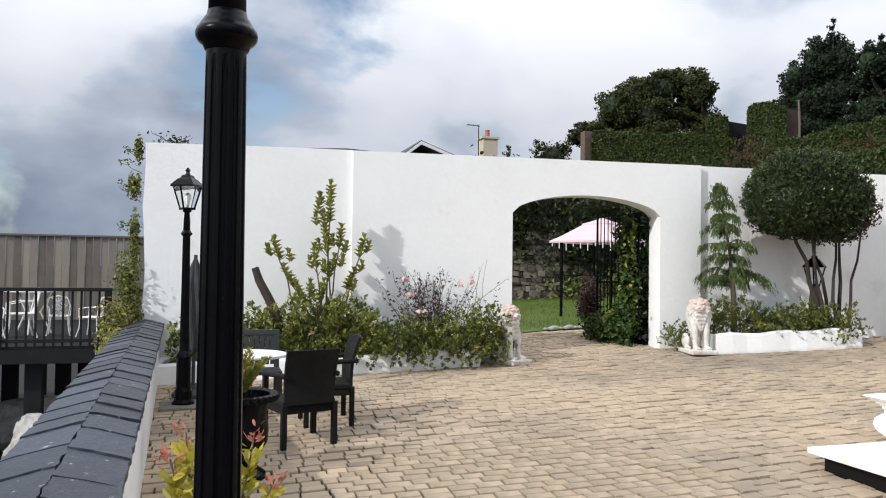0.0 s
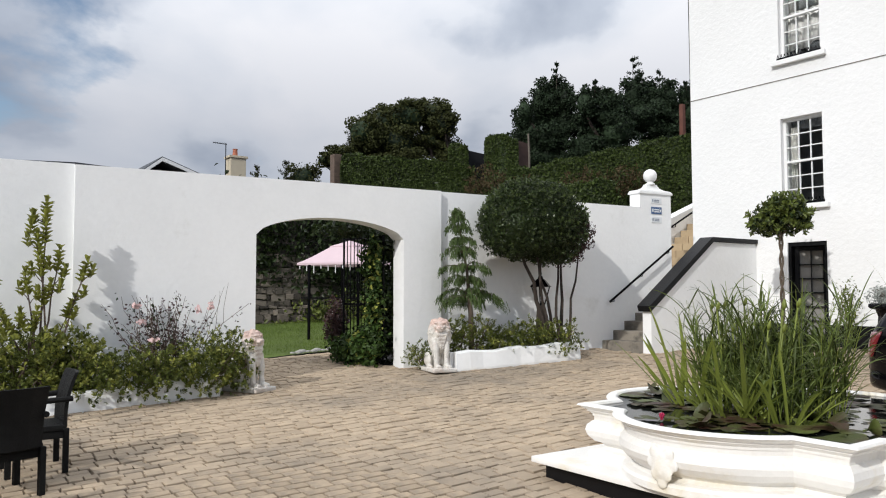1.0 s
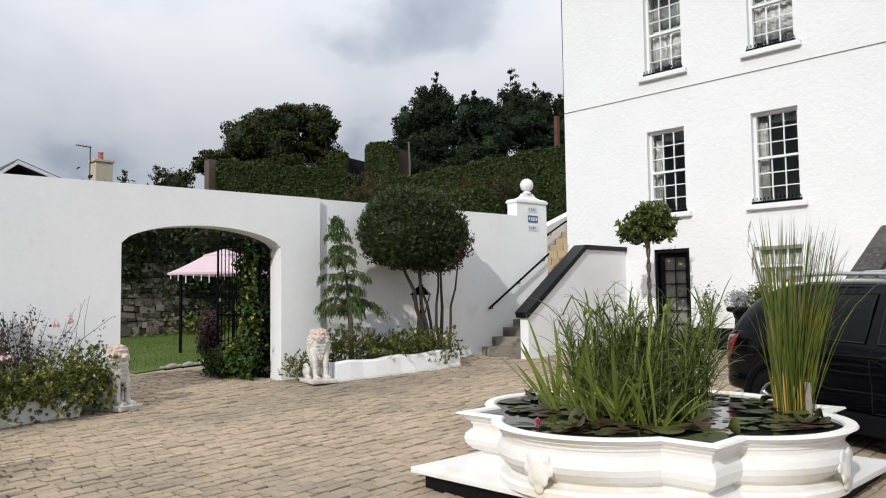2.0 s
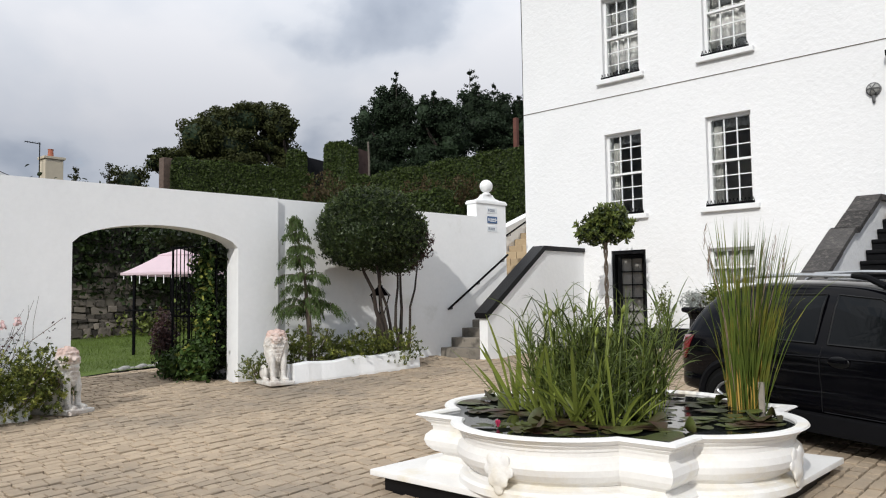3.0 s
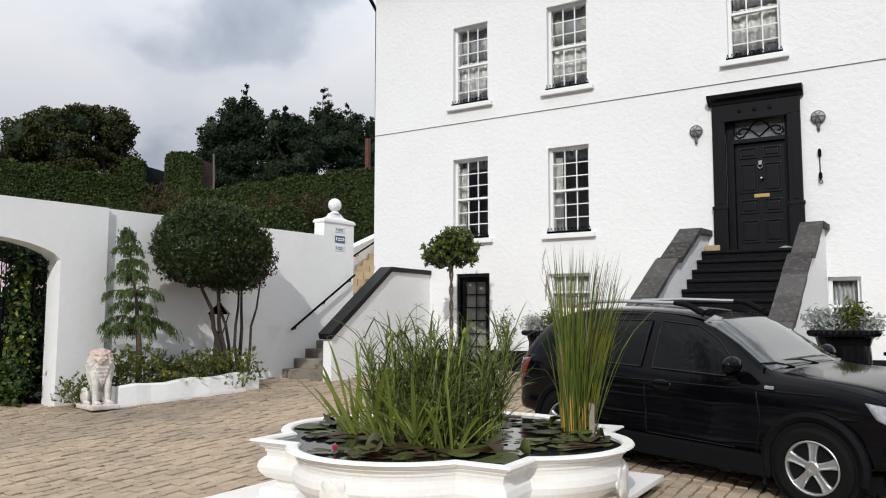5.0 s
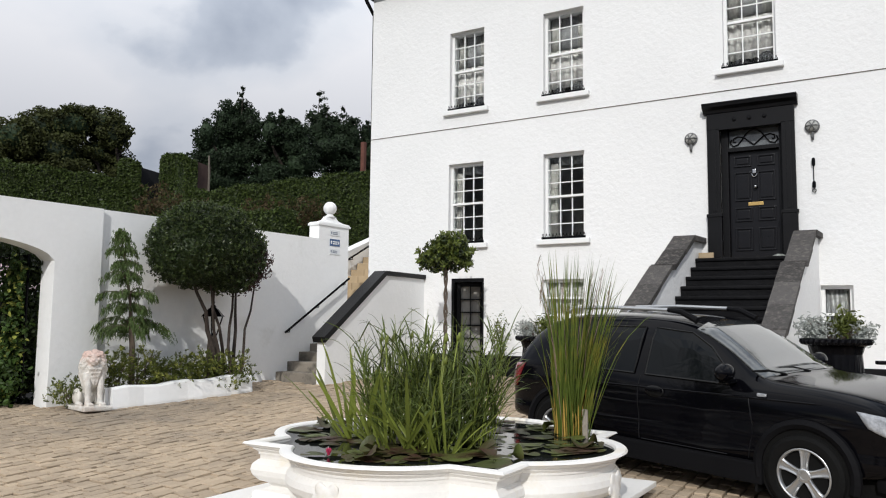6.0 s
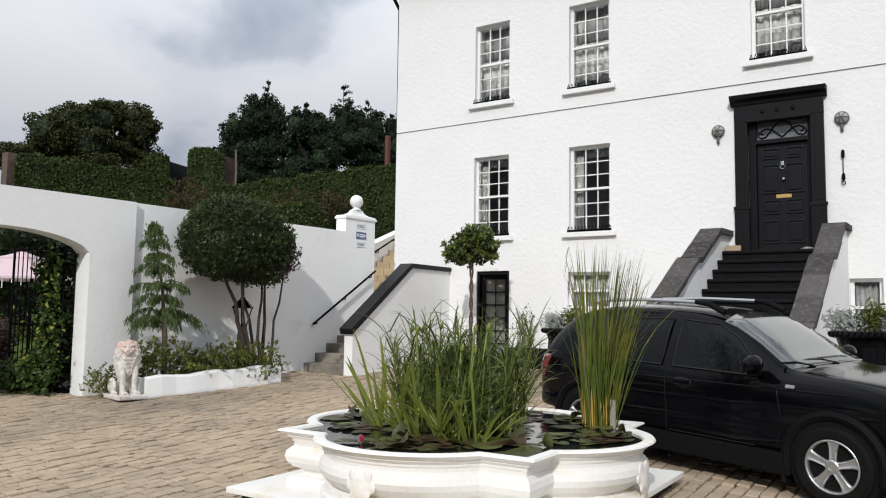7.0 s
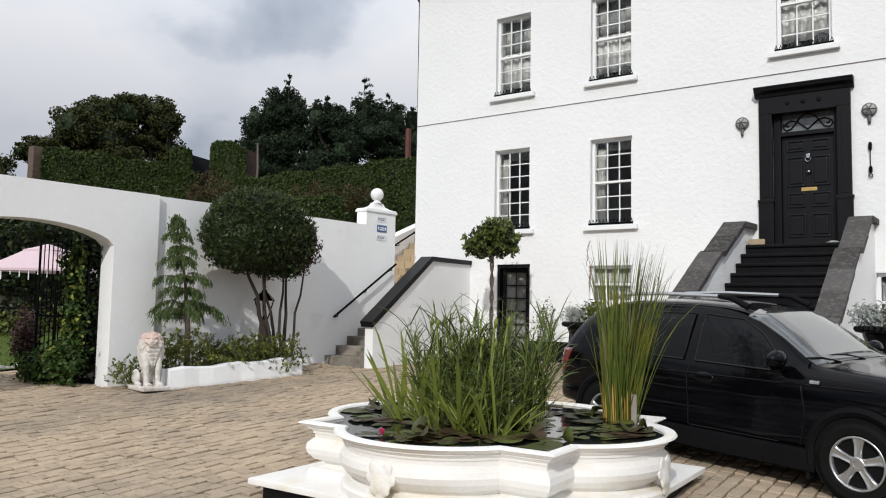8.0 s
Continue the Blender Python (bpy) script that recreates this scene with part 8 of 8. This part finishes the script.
def make_pebble(c, r):
    bm = bmesh.new()
    bmesh.ops.create_icosphere(bm, subdivisions=2, radius=1.0)
    for v in bm.verts:
        v.co = Vector((v.co.x * r, v.co.y * r * 1.2, v.co.z * r * 0.7)) * (1 + 0.2 * noise.noise(v.co * 2 + Vector(c)))
    ob = part("edging_stone", bm, M_ROCK)
    ob.location = c
    tagged(ob, "small pale rounded stone edging the lawn", "stone", "lawn edging stones")


make_gate()


# ---- hedges, trees and roofs on the terrace ----
M_HEDGE = mat("hedge_leaf", (0.046, 0.068, 0.015), 0.5, spec=0.25, var=0.8, scale=1.5, bump=0, rand=0.6, trans=0.15)
M_TREE_OL = mat("olive_leaf", (0.044, 0.050, 0.016), 0.6, spec=0.15, var=0.65, scale=0.8, bump=0, rand=0.6, trans=0.15)
M_SCRUB = mat("dry_scrub", (0.075, 0.055, 0.028), 0.7, spec=0.15, var=0.7, scale=1.5, bump=0, rand=0.7, trans=0.15)
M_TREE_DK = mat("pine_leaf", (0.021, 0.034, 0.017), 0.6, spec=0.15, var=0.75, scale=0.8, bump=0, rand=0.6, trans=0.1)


def make_hedge(name, label, p0, p1, zt0, zt1, zb, width, n, seed, leaf=0.13):
    root = thing(name, Matrix(), label, "hedge")
    a, b = Vector((*p0, 0)), Vector((*p1, 0))
    d = (b - a).normalized()
    s = Vector((d.y, -d.x, 0))
    rg = np.random.default_rng(seed)
    t = rg.random(n)
    face = rg.random(n)
    L = (b - a).length
    pts, dirs = [], []
    for f, q, r1, r2 in zip(t, face, rg.random(n), rg.normal(0, 0.035, n)):
        top = zt0 + (zt1 - zt0) * f + 0.04 * math.sin(f * L * 4.1) + 0.03 * math.sin(f * L * 11) - 0.18 * max(0, abs(f - 0.5) * 2 - max(0.0, 1 - 0.8 / L)) * L
        c = a + d * (L * f)
        if q < 0.62:
            pos = c + s * (width / 2 + r2 + 0.05 * math.sin(f * L * 5 + r1 * 9)) + Vector((0, 0, zb + (top - zb) * r1))
            nd = s
        elif q < 0.86:
            pos = c + s * (width * (r1 - 0.5)) + Vector((0, 0, top + r2))
            nd = Vector((0, 0, 1))
        else:
            e = a if r1 < 0.5 else b
            pos = e + s * (width * (r2 * 10 - 0.0)) + Vector((0, 0, zb + (top - zb) * f)) + d * (-0.02 if r1 < 0.5 else 0.02)
            nd = -d if r1 < 0.5 else d
        pts.append(pos)
        dirs.append(nd)
    leaf_part("foliage", [tuple(p) for p in pts], [tuple(p) for p in dirs], leaf, M_HEDGE, root, 0.65, seed, 0.7)
    # block in a darker colour than the leaves, painting the shade behind them
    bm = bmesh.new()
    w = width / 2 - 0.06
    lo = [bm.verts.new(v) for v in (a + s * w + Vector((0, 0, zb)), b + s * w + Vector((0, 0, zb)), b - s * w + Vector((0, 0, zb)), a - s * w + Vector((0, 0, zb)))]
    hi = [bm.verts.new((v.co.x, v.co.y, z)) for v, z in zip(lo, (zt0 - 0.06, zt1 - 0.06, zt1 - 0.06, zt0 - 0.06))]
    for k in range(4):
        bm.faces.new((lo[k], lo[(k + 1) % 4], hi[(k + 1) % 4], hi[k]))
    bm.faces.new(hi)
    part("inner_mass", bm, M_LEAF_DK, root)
    return root


make_hedge("clipped_hedge", "long clipped dark green hedge above the wall", (-26.62, 14.12), (-24.0, 18.45), 6.88, 6.52, 4.6, 1.0, 26000, 81, 0.075)
make_hedge("clipped_hedge", "long clipped hedge rising towards the house", (-20.49, 17.18), (-15.0, 22.2), 5.62, 6.92, 3.2, 1.1, 44000, 82, 0.075)
make_hedge("topiary_block", "clipped square hedge block with a rounded top", (-23.1, 18.45), (-22.3, 19.38), 7.52, 7.48, 4.5, 0.75, 9000, 83, 0.08)
make_hedge("topiary_block", "small rounded hedge block beside the dark fence", (-24.16, 17.48), (-23.74, 18.06), 7.30, 7.22, 4.5, 0.55, 5000, 84, 0.08)
make_hedge("lower_hedge", "scrubby green and brown bank above the garden wall", (-19.6, 13.9), (-16.2, 17.9), 4.35, 4.95, 3.2, 1.6, 12000, 85, 0.09)
scrub = thing("bank_scrub", Matrix(), "loose brown and green scrub under the hedges", "shrub")
p, d, a = sprig_points([((-21.0, 16.6, 5.0), (0.7, 0.7, 0.55)), ((-21.6, 17.3, 5.5), (0.6, 0.6, 0.6)), ((-19.6, 16.8, 4.9), (0.8, 0.8, 0.5)), ((-17.6, 18.2, 4.9), (0.9, 0.9, 0.55)), ((-16.2, 18.6, 4.9), (0.8, 0.8, 0.5))], 700, 9, 0.35, 86, 0.7, 0.3)
leaf_part("foliage", p, d, 0.085, M_SCRUB, scrub, 0.5, 86, 0.5, axes=a)
leaf_part("green_foliage", p[::2] + np.array([0.05, 0.1, -0.08]), d[::2], 0.085, M_HEDGE, scrub, 0.5, 87, 0.5, axes=a[::2])
pnl = thing("terrace_fence", Matrix(), "dark boarded fence and rusty post between hedges", "fence")
part("panel", prism([(18.2, 4.6), (19.3, 4.6), (19.3, 7.08), (18.2, 7.17)], "x", -24.15, -24.05), M_DECKW, pnl)
part("panel", prism([(19.25, 4.6), (19.85, 4.6), (19.85, 7.26), (19.25, 7.34)], "x", -22.2, -22.1), mat("rusty_board", (0.055, 0.03, 0.024), 0.8, var=0.3, bump=0.3), pnl)
part("post", tube([(-21.93, 19.64, 4.4), (-21.93, 19.64, 6.8), (-21.95, 19.62, 7.62)], [0.045, 0.04, 0.034], 9), M_FENCEW, pnl)
part("end_post", box((-26.90, 13.74, 4.5), (-26.55, 14.08, 6.92), 0.02), mat("brick_post", (0.12, 0.085, 0.065), 0.9, var=0.5, scale=8, bump=0.5), pnl)
part("far_post", box((-24.5, 32.0, 5.0), (-24.28, 32.22, 11.0), 0.02), mat("red_chimney", (0.13, 0.05, 0.035), 0.8, var=0.3, bump=0.3), pnl)


def make_big_tree(name, label, base, blobs, n, leaf, material, seed, rough=0.3, spikes=()):
    root = thing(name, Matrix.Translation(base), label, "tree")
    bm = bmesh.new()
    rg = random.Random(seed)
    top = max(b[0][2] for b in blobs)
    add_tube(bm, [(0, 0, -1.0), (0.1, 0.05, top * 0.35), (0.0, 0.2, top * 0.8)], [0.35, 0.28, 0.12], 10)
    for c, r in blobs:
        branch_set(bm, (0.05, 0.1, top * 0.3), [c], 0.14, 6, 0.2, seed)
    part("trunk", bm, M_BARKD, root)
    full, blobs = blobs, []
    for c, r in full:
        blobs.append((c, tuple(q * 0.8 for q in r)))
        for k in range(14):
            v = Vector((rg.gauss(0, 1), rg.gauss(0, 1), rg.gauss(0.25, 1))).normalized()
            f = rg.uniform(0.6, 0.95)
            e = rg.uniform(0.22, 0.42)
            blobs.append(((c[0] + v.x * r[0] * f, c[1] + v.y * r[1] * f, c[2] + v.z * r[2] * f), (r[0] * e * 1.15, r[1] * e * 1.15, r[2] * e * 0.8)))
    p, d = blob_points(blobs, n, seed, 0.6, rough)
    leaf_part("crown", p, d, leaf, material, root, 0.65, seed, 0.8)
    if spikes:
        for (x, y, z0, z1, r) in spikes:
            pts, dirs = [], []
            tiers = max(4, int((z1 - z0) / 0.32))
            for k in range(tiers):
                f = k / tiers
                for b in range(rg.randrange(3, 6)):
                    a = rg.uniform(0, 6.28)
                    reach = r * (1.5 - 1.2 * f) * rg.uniform(0.4, 1.2)
                    for s in range(34):
                        q = reach * rg.random()
                        pts.append((x + q * math.cos(a), y + q * math.sin(a), z0 + (z1 - z0) * f + 0.35 * q + rg.gauss(0, 0.05)))
                        dirs.append((rg.gauss(0, 0.4), rg.gauss(0, 0.4), 1))
            leaf_part("leading_shoot", pts, dirs, leaf * 0.8, material, root, 0.5, seed + 1, 0.8, kind="stuff")
            part("leader", tube([(x, y, z0 - 0.3), (x, y, z1 - 0.1)], [0.03, 0.008], 5), M_BARKD, root)
    # dark cores: the shade between the leaves, put in as solid dark colour
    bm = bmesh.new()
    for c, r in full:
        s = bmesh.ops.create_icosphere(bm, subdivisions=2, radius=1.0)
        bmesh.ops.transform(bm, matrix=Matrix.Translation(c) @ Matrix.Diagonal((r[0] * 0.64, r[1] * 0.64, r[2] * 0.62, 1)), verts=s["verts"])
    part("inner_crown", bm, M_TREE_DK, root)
    return root


# broad olive-green tree: its crown spreads across the line of sight
u = Vector((0.515, 0.857, 0))


def across(base, items):
    return [((base[0] * 0 + u.x * s + w * 0.857, u.y * s - w * 0.515, z), (r, r, rz)) for s, w, z, r, rz in items]


make_big_tree("broad_tree", "broad rounded olive-green tree on the terrace", (-36.8, 26.3, 6.0), [((-1.87, -4.46, 4.8), (1.25, 1.25, 1.11)), ((-2.41, -2.78, 5.66), (1.33, 1.33, 1.19)), ((-1.09, -1.98, 5.84), (1.41, 1.41, 1.19)), ((-1.24, -0.2, 6.2), (1.33, 1.33, 1.19)), ((0.65, -0.47, 5.43), (0.88, 0.88, 1.19)), ((-2.93, -3.68, 3.99), (1.33, 1.33, 0.88)), ((-1.41, -2.49, 4.17), (1.85, 1.85, 1.33)), ((-1.23, -0.19, 4.57), (1.56, 1.56, 1.33)), ((-2.84, -6.28, 3.13), (0.82, 0.82, 0.45)), ((-1.6, -2.0, 2.8), (2.9, 2.9, 1.2)), ((0.4, 0.3, 3.6), (1.0, 1.0, 1.4)), ((-2.9, -5.0, 3.4), (1.2, 1.2, 0.9))], 52000, 0.15, M_TREE_OL, 91, 0.14)
make_big_tree("dark_pine", "dark dense pine with a rounded crown", (-29.1, 27.8, 6.0), [((-0.46, -1.68, 4.76), (0.54, 0.54, 0.93)), ((-1.39, -0.78, 4.16), (0.61, 0.61, 0.79)), ((-0.32, -0.63, 5.6), (0.65, 0.65, 1.07)), ((-0.63, 0.64, 6.14), (0.72, 0.72, 1.00)), ((1.0, -0.12, 5.38), (0.57, 0.57, 0.93)), ((-0.68, 0.01, 4.69), (1.22, 1.22, 1.22)), ((0.56, 0.3, 4.33), (0.85, 0.85, 1.22)), ((0.0, -0.6, 3.3), (1.46, 1.46, 1.10)), ((-0.3, -0.6, 2.4), (1.7, 1.7, 1.1)), ((-1.2, -1.3, 3.4), (0.7, 0.7, 1.0)), ((-0.1, -0.2, 5.2), (1.0, 1.0, 1.1))], 34000, 0.12, M_TREE_DK, 92, 0.17, spikes=((0.09, 0.09, 6.1, 7.75, 0.34),))
make_big_tree("dark_tree", "dark leafy tree with wispy top shoots", (-26.2, 29.2, 6.0), [((-0.52, -1.57, 4.85), (0.65, 0.65, 0.93)), ((-0.8, -0.05, 5.37), (0.61, 0.61, 0.86)), ((0.16, -0.12, 4.61), (0.71, 0.71, 1.07)), ((-1.45, -0.12, 4.06), (1.36, 1.36, 1.07)), ((0.59, -0.54, 3.26), (1.07, 1.07, 0.90)), ((-0.9, -0.9, 2.9), (1.38, 1.38, 1.00)), ((-0.4, -0.5, 2.0), (1.8, 1.8, 1.1)), ((-0.3, -0.5, 4.4), (1.0, 1.0, 1.0))], 26000, 0.13, M_TREE_DK, 93, 0.2, spikes=((-0.73, -0.67, 5.2, 6.4, 0.35), (-1.11, -1.03, 5.1, 6.15, 0.3), (-0.24, -0.22, 5.0, 5.85, 0.35)))
make_big_tree("dark_tree", "tall dark leafy tree with ragged top shoots", (-25.36, 33.8, 6.0), [((-1.63, -2.34, 6.02), (0.67, 0.67, 1.19)), ((-1.76, -0.75, 6.14), (0.74, 0.74, 1.03)), ((-0.59, -0.7, 5.76), (0.67, 0.67, 1.03)), ((-0.49, 0.76, 5.9), (0.67, 0.67, 1.12)), ((-1.3, -2.05, 4.62), (1.40, 1.40, 1.26)), ((-0.91, -0.07, 4.55), (1.48, 1.48, 1.33)), ((0.5, 0.13, 4.53), (1.12, 1.12, 1.48)), ((-0.3, -0.6, 3.2), (1.92, 1.92, 1.08)), ((-0.5, -0.6, 2.2), (2.4, 2.4, 1.2)), ((-1.2, -0.9, 5.4), (1.2, 1.2, 1.0))], 36000, 0.13, M_TREE_DK, 96, 0.2, spikes=((-2.14, -1.72, 6.2, 8.4, 0.62), (-1.08, -0.84, 6.1, 7.55, 0.42), (-0.01, -0.01, 5.7, 6.8, 0.45), (-1.79, -1.42, 6.3, 7.5, 0.45)))
make_big_tree("bank_bush", "dark green bushes under the tall trees", (-25.4, 26.6, 5.0), across((0, 0), [(-2.5, 0, 1.2, 1.3, 1.1), (0.0, 0, 1.4, 1.5, 1.2), (2.6, 0, 1.6, 1.6, 1.2), (5.0, 0, 1.9, 1.6, 1.3)]), 16000, 0.13, M_TREE_DK, 94, 0.2)
make_big_tree("wispy_bush", "thin bush showing over the garden wall", (-29.5, 13.3, 4.6), across((0, 0), [(-1.1, 0, 1.1, 0.5, 0.6), (0.5, 0, 1.7, 0.7, 0.7)]), 2200, 0.10, M_TREE_OL, 95, 0.3, spikes=((-0.5, -1.3, 1.2, 2.3, 0.4), (-0.1, -0.2, 1.6, 2.5, 0.35)))


def make_far_house():
    root = thing("far_house", Matrix(), "distant bungalow roof with a rendered chimney", "house")
    M_ROOF = mat("far_slate", (0.05, 0.055, 0.065), 0.7, var=0.25, bump=0.2)
    M_CH = mat("cream_render", (0.55, 0.48, 0.36), 0.85, var=0.1, bump=0.2)
    M_CLAY = mat("clay_pot", (0.36, 0.12, 0.07), 0.8, var=0.2, bump=0.1)
    part("wall", box((-46, 4.0, 3.0), (-39.2, 13.4, 7.35)), M_CH, root)
    part("roof", prism([(3.0, 7.25), (10.35, 7.25), (10.35, 7.45), (6.7, 7.62), (3.0, 7.45)], "x", -46, -38.9), M_ROOF, root)
    part("gable_roof", prism([(9.55, 7.45), (10.5, 8.22), (12.9, 7.35), (12.9, 7.1), (10.5, 7.95), (9.55, 7.2)], "x", -46, -38.5), M_ROOF, root)
    part("barge_board", prism([(9.5, 7.36), (10.5, 8.16), (12.95, 7.27), (12.95, 7.12), (10.5, 7.98), (9.5, 7.2)], "x", -38.49, -38.42), M_PAINT, root)
    part("chimney", box((-38.0, 13.5, 6.0), (-37.3, 14.3, 8.30), 0.02), M_CH, root)
    part("chimney_cap", box((-38.06, 13.42, 8.30), (-37.24, 14.38, 8.42), 0.02), M_CH, root)
    bm = lathe([(0.14, 8.4), (0.11, 8.75), (0.13, 8.77), (0.13, 8.8)], 14)
    bmesh.ops.translate(bm, verts=bm.verts, vec=(-37.65, 13.85, 0))
    part("chimney_pot", bm, M_CLAY, root)
    a = thing("roof_aerial", Matrix(), "thin television aerial on the far roof", "aerial")
    part("mast", tube([(-37.6, 13.35, 7.2), (-37.6, 13.35, 9.05)], 0.025, 5), M_IRON, a)
    part("boom", tube([(-37.6, 12.7, 9.02), (-37.6, 13.4, 8.98)], 0.02, 5), M_IRON, a)
    for k in range(5):
        y = 12.75 + 0.12 * k
        part("element", tube([(-37.8, y, 9.01), (-37.4, y, 9.01)], 0.01, 4), M_IRON, a)


make_far_house()


# ---- paving ----
M_PAVER = mat("paving_block", (0.425, 0.335, 0.240), 0.9, spec=0.15, var=0.27, scale=0.35, fine=30, bump=0.45, bump_scale=45, rand=0.35, stain=(0.22, 0.19, 0.155), stain_at=(0.47, 0.75), stain_scale=0.45)


def make_paving():
    root = thing("courtyard_paving", Matrix(), "worn buff and grey tumbled paving blocks laid in courses", "paving", kind="structure")
    rg = random.Random(99)
    slope = Matrix(((1, 0, 0, 0), (0, 1, 0, 0), (-0.0272, 0.0419, 1, 0), (0, 0, 0, 1)))
    course, gap = 0.128, 0.016
    near, far = [], []
    x = -14.1
    while x < 1.2:
        y = -0.62 + rg.uniform(-0.2, 0)
        w = course
        while y < 15.0:
            L = rg.choice((0.13, 0.165, 0.185, 0.195, 0.22))
            cx, cy = x + w / 2, y + L / 2
            wall_x = -11.3 + 0.096 * (cy - 7.25)
            gate = 4.75 < cy < 7.2
            ok = cx > (-14.1 if gate else wall_x)
            ok &= cy > -0.30 - 0.0333 * abs(min(0, cx - 0.0)) - 0.0
            ok &= cy < (14.95 if cx > -9.7 else 11.55)
            if ok:
                dist = math.hypot(cx + 5.3, cy - 2.3)
                (near if dist < 1.9 and cx < -4.2 else far).append((cx, cy, w, L))
            y += L
        x += w
    near.sort(key=lambda q: math.hypot(q[0] + 5.3, q[1] - 2.3))
    far += near[300:]
    near = near[:300]
    shapes = []
    for k in range(6):
        bm = bmesh.new()
        b = [(-0.5, -0.5), (0.5, -0.5), (0.5, 0.5), (-0.5, 0.5)]
        j = [(rg.uniform(-0.03, 0.03), rg.uniform(-0.03, 0.03)) for _ in b]
        lo = [bm.verts.new((p[0] + q[0], p[1] + q[1], -0.05)) for p, q in zip(b, j)]
        mid = [bm.verts.new((p[0] + q[0], p[1] + q[1], -0.006)) for p, q in zip(b, j)]
        hi = [bm.verts.new(((p[0] + q[0]) * 0.95, (p[1] + q[1]) * 0.965, 0.0)) for p, q in zip(b, j)]
        for r0, r1 in ((lo, mid), (mid, hi)):
            for i in range(4):
                bm.faces.new((r0[i], r0[(i + 1) % 4], r1[(i + 1) % 4], r1[i]))
        bm.faces.new(hi)
        me = bpy.data.meshes.new("paver")
        bm.to_mesh(me)
        bm.free()
        me.materials.append(M_PAVER)
        shapes.append(me)
    for cx, cy, w, L in near:
        ob = new("paver", shapes[rg.randrange(6)])
        ob.parent = root
        z = ground_z(cx, cy) + rg.uniform(-0.004, 0.005)
        ob.matrix_local = Matrix.Translation((cx, cy, z)) @ slope @ Matrix.Rotation(rg.uniform(-0.02, 0.02), 4, "Z") @ Matrix.Diagonal((w - gap, L - gap, 1, 1))
    vs, fs = [], []
    for cx, cy, w, L in far:
        z = rg.uniform(-0.010, 0.008)
        tx, ty = rg.uniform(-0.03, 0.03), rg.uniform(-0.03, 0.03)
        b = len(vs)
        hw, hl = (w - gap) / 2, (L - gap) / 2
        for s, dz in ((1.0, -0.04), (1.0, -0.007), (0.955, 0.0)):
            for sx, sy in ((-1, -1), (1, -1), (1, 1), (-1, 1)):
                px, py = cx + sx * hw * s + rg.uniform(-0.003, 0.003), cy + sy * hl * (1 if s == 1 else 0.97) + rg.uniform(-0.003, 0.003)
                vs.append((px, py, ground_z(px, py) + z + dz + tx * (px - cx) + ty * (py - cy)))
        for r in (0, 4):
            for i in range(4):
                fs.append((b + r + i, b + r + (i + 1) % 4, b + r + 4 + (i + 1) % 4, b + r + 4 + i))
        fs.append((b + 8, b + 9, b + 10, b + 11))
    me = bpy.data.meshes.new("far_pavers")
    me.from_pydata(vs, [], fs)
    me.materials.append(M_PAVER)
    ob = new("far_pavers", me)
    ob.parent = root
    tagged(ob, kind="stuff")


make_paving()
